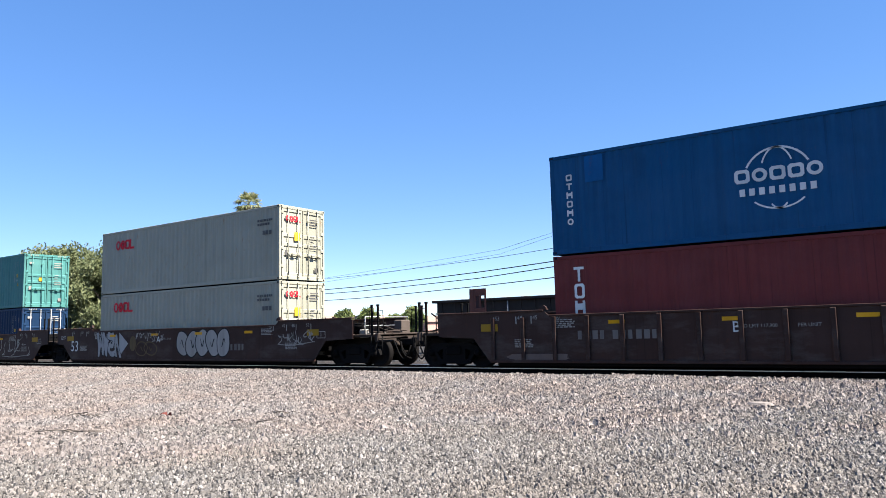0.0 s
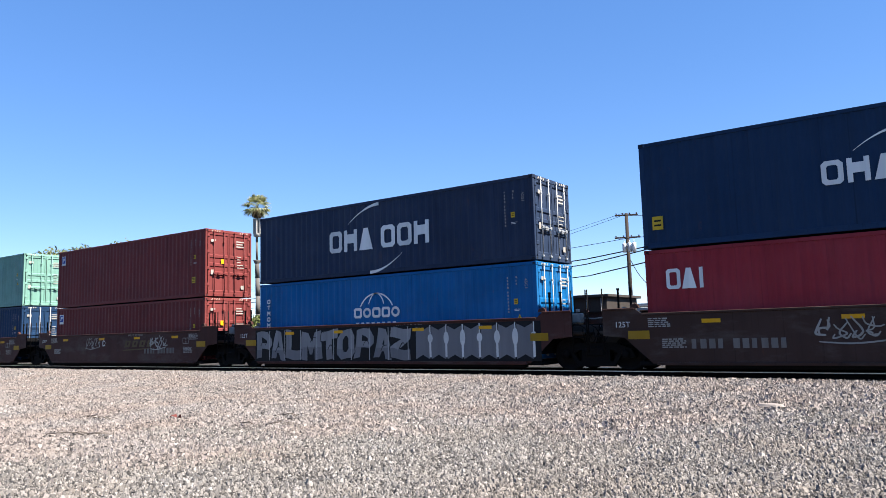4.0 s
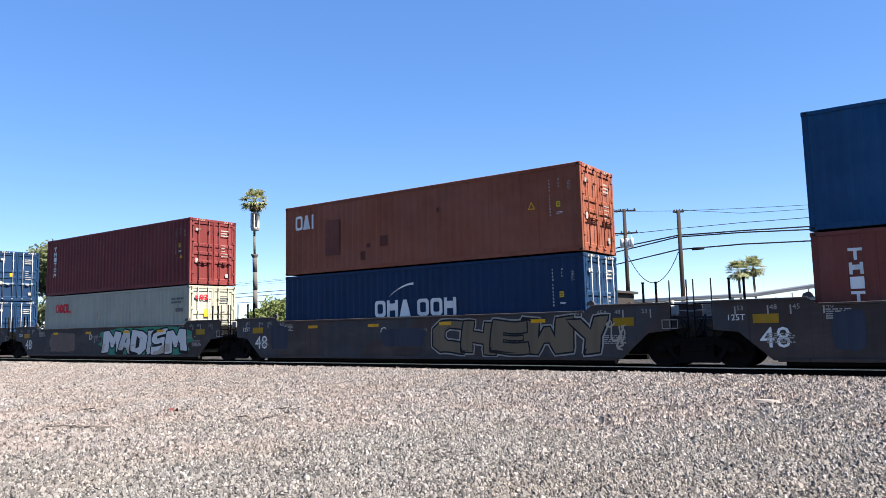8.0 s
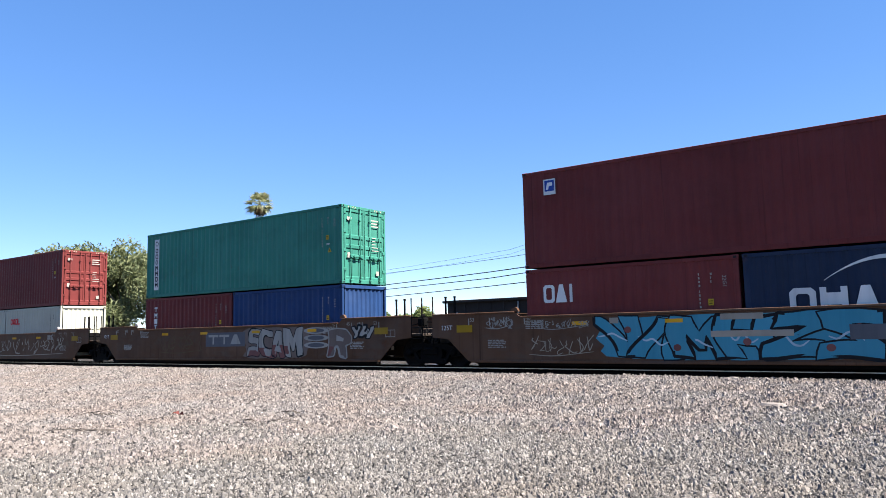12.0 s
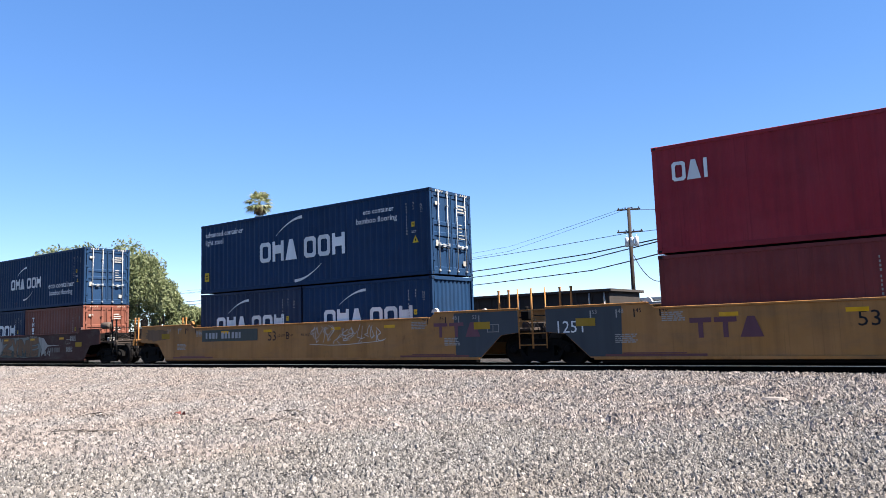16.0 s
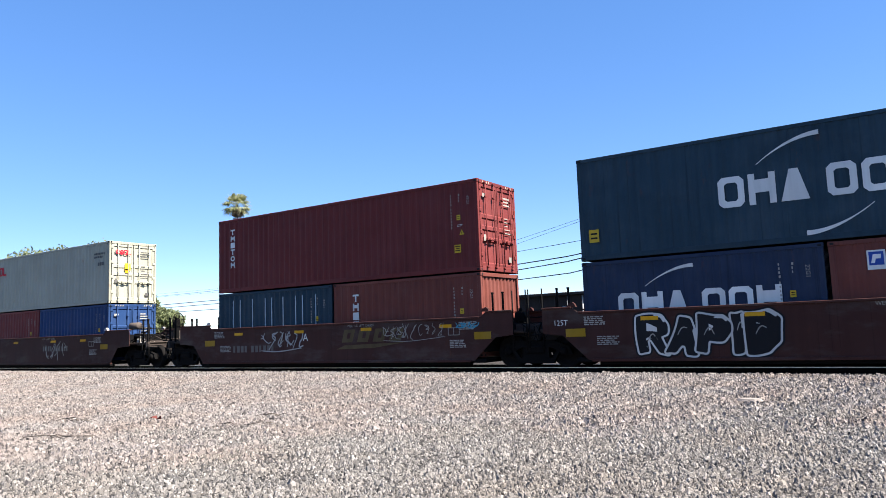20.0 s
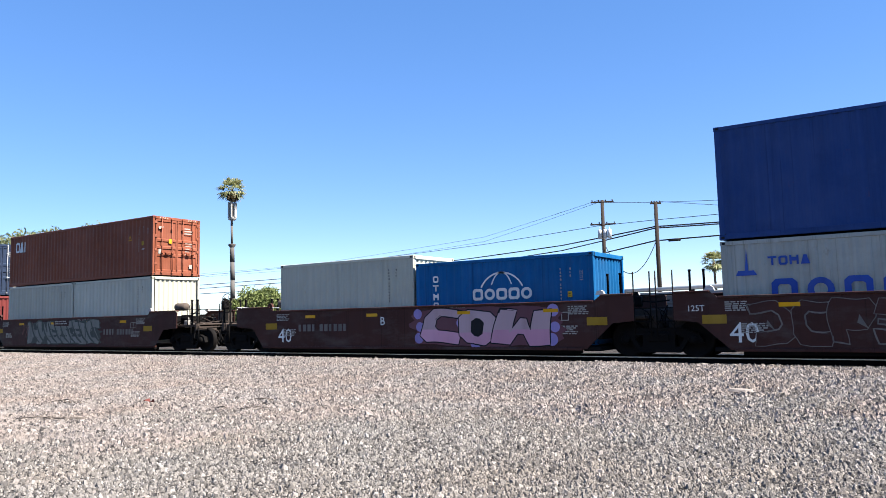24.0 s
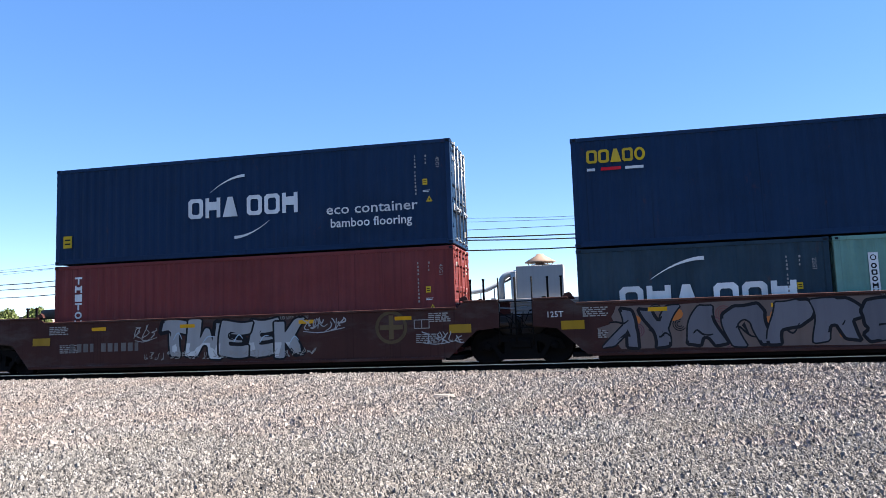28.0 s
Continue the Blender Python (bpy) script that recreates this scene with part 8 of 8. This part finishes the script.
# slack loop between the two poles
cable("slack_cable", sag(el(21.6, 5.2, 61.8), el(17.9, 5.4, 58.2), 2.3), 0.03, "slack black cable looped between the poles")
sc = Geo()
sx, sy, sz = el(16.5, 5.62, 57.4)
sc.rod((sx - 0.45, sy, sz - 0.05), (sx + 0.45, sy, sz - 0.05), 0.11, 8)
put("splice_case", sc.mesh("splice_case"), WIRE, heavy[2])


# the works behind the track
def slab(name, x0, x1, y0, y1, z0, z1, mat, parent=None, c=0.02):
    return put(name, Geo().cham(x0, x1, y0, y1, z0, z1, c).mesh(name), mat, parent)


CLAD = paint("grey_cladding", (0.14, 0.138, 0.133), 0.6, rust=0.1)
DARKC = paint("dark_cladding", (0.042, 0.035, 0.031), 0.7, rust=0.2)
GREYBOX = paint("plant_housing", (0.27, 0.262, 0.25), 0.55, rust=0.05, dirt=0.15)
DUCT = paint("duct_steel", (0.30, 0.305, 0.31), 0.45, rust=0.1, dirt=0.3, metal=0.5)
COPPER = paint("hood_copper", (0.24, 0.165, 0.12), 0.5, rust=0.3)


def long_shed():
    """A low shed with upright ribs, dark, parallel to the track."""
    ob = new("long_shed")
    ob.location = (0, 0, 0)
    x0 = polar(36.2, 44)[0]
    xa, xb, yy = x0, -14.95, 36.0
    z1 = T(2.47, 41)
    slab("wall", xa, xb, yy, yy + 4.4, -0.2, z1 - 0.15, DARKC, ob)
    slab("roof", xa - 0.2, xb + 0.2, yy - 0.25, yy + 4.6, z1 - 0.15, z1, DARKC, ob)
    rib = Geo().cham(-0.04, 0.04, -0.06, 0.0, -0.2, z1 - 0.15, 0.01).mesh("wall_rib")
    pipe = Geo().rod((0, -0.12, -0.2), (0, -0.12, z1 - 0.2), 0.045, 8).mesh("downpipe")
    for x in (xb - 0.25, xb - 1.1, xb - 5.4):
        put("downpipe", pipe, GREYBOX, ob, (x, yy, 0), "pale downpipe")
    n = int((xb - xa) / 0.9)
    for k in range(n):
        put("wall_rib", rib, DARKC, ob, (xa + 0.4 + k * 0.9, yy, 0))
    return tagged(ob, "long dark ribbed shed beside the railway", "shed")


long_shed()


def works():
    """Light grey clad building with a plant box, a bent duct and a hood on its roof."""
    ob = new("factory_building")
    d = 46.0
    roof = T(1.55, d)
    xa, xb = -d * math.tan(radians(23.0)), d * math.tan(radians(26))
    slab("wall", xa, xb, d, d + 14, -0.2, roof - 0.25, CLAD, ob)
    slab("roof_edge", xa - 0.1, xb + 0.1, d - 0.12, d + 14, roof - 0.25, roof, GREYBOX, ob)
    board = Geo().cham(xa, xb, d - 0.05, d, -0.1, 0.1, 0.02).mesh("cladding_board")
    k = 0
    while -0.1 + 0.3 * k < roof - 0.3:
        put("cladding_board", board, CLAD, ob, (0, 0, 0.3 * k))
        k += 1
    x0, x1 = -d * math.tan(radians(5.43)), -d * math.tan(radians(1.73))
    slab("plant_box", x0, x1, d + 0.2, d + 3.2, roof, T(4.14, d), GREYBOX, ob)
    hx, hz = (x0 + x1) / 2, T(4.14, d)
    h = Geo()
    h.lathe([(0.0, 0.62), (0.10, 0.62), (0.16, 0.30), (0.34, 0.30)], (hx, d + 1.4, hz), 12, "z")
    for a in range(6):
        h.rod((hx + 0.7 * math.cos(a), d + 1.4 + 0.7 * math.sin(a), hz), (hx + 0.85 * math.cos(a), d + 1.4 + 0.85 * math.sin(a), hz + 0.3), 0.03, 5)
    h.lathe([(0.26, 0.4), (0.24, 1.0), (0.31, 1.0), (0.70, 0.30), (0.80, 0.24), (0.84, 0.0)], (hx, d + 1.4, hz), 10, "z")
    put("hood", h.mesh("hood"), COPPER, ob, label="conical copper-brown roof hood")
    du = Geo()
    px = x0 - 0.55
    arc = [(px - 0.45 + 0.75 * (1 - math.cos(a)), d + 0.4, T(3.34, d) - 0.35 + 0.55 * math.sin(a)) for a in (0, 0.4, 0.8, 1.2, 1.57)]
    du.tube([(px - 0.45, d + 0.4, roof - 0.6)] + arc + [(x0 + 0.1, d + 0.4, arc[-1][2])], 0.20, 14)
    put("bent_duct", du.mesh("bent_duct"), DUCT, ob, label="shiny bent steel duct")
    lo = Geo()
    lo.tube([(x0 + 0.1, d + 1.2, T(3.64, d)), (x0 - 2.1, d + 1.2, T(2.38, d)), (x0 - 5.6, d + 1.2, roof + 0.28), (xa + 1.2, d + 1.2, roof + 0.16)], 0.14, 12)
    put("long_duct", lo.mesh("long_duct"), DUCT, ob, label="long sloping steel duct")
    slab("duct_collar", x0 - 0.35, x0 - 0.02, d + 0.1, d + 0.7, roof, T(3.74, d), DUCT, ob)
    for k in range(4):
        slab("duct_stay", x0 - 1.6 - 0.9 * k, x0 - 1.54 - 0.9 * k, d + 1.1, d + 1.2, roof, T(2.52 - 0.28 * k, d), STEEL, ob)
    return tagged(ob, "light grey factory building with ducts on its roof", "building")


works()


def low_houses():
    """Small pale roofs far off, among the trees."""
    for i, (az, dist, w, h, col) in enumerate(((45.0, 130, 9, 3.2, (0.45, 0.38, 0.33)), (41.5, 140, 10, 3.3, (0.5, 0.45, 0.4)), (37.8, 140, 9, 3.0, (0.40, 0.24, 0.2)))):
        x, y = polar(az, dist)
        ob = new("house")
        ob.location = (x, y, -0.2)
        slab("wall", -w / 2, w / 2, -3, 3, 0, h, paint("house_wall_%d" % i, col, 0.8), ob)
        put("roof", Geo().prism([(-w / 2 - 0.4, h), (w / 2 + 0.4, h), (w / 2 - 1.6, h + 1.2), (-w / 2 + 1.6, h + 1.2)], -3.4, 3.4).mesh("roof"), paint("house_roof", (0.24, 0.17, 0.14), 0.85), ob)
        tagged(ob, "small pale house with a low roof among trees", "house", "houses beyond the railway")


low_houses()


# ---- movement ----
def train_at(t):
    """Metres that the train has gone at t seconds, from where it stands at 14 s."""
    u = t - 14.0
    return 21.7011 * u - 0.008164 * u * u + 0.25


GAIN = {0: 0.48, 1: 0.31, 2: 0.27, 3: 0.18, 4: 0.07, 5: 0.09, 6: 0.11, 7: 0.14, 8: 0.23, 9: 0.35, 10: 0.31, 11: 0.35, 12: 0.34, 13: 0.35, 14: 0.36, 15: 0.37, 16: 0.30, 17: 0.23,
        18: 0.15, 19: 0.16, 20: 0.13, 21: 0.2, 22: 0.3, 23: 0.39, 24: 0.23, 25: 0.37, 26: 0.34, 27: 0.14, 28: 0.04}


def motions():
    times = [float(t) for t in range(29)]
    gone = [train_at(t) + GAIN.get(int(t), 0.25) for t in times]
    for ob, x, z in TRAIN:
        walk(ob, [(t, pose(x + s, Y_TRACK, z)) for t, s in zip(times, gone)])
    # wheels turn by the way that the train goes
    for sx in (-1, 1):
        first = WHEELS[sx][0]
        rows = []
        for k in range(0, 28 * FPS + 1):
            t = k / FPS
            i = min(int(t), 27)
            s = gone[i] + (gone[i + 1] - gone[i]) * (t - i)
            rows.append((t, pose(sx * 0.89, 0, WHEEL_R, 0, math.degrees((s - gone[0]) / WHEEL_R) % 360, 0)))
        walk(first, rows)
        for w in WHEELS[sx][1:]:
            w.rotation_mode = "QUATERNION"
            d = w.animation_data_create()
            d.action = first.animation_data.action
            d.action_slot = first.animation_data.action_slot


motions()
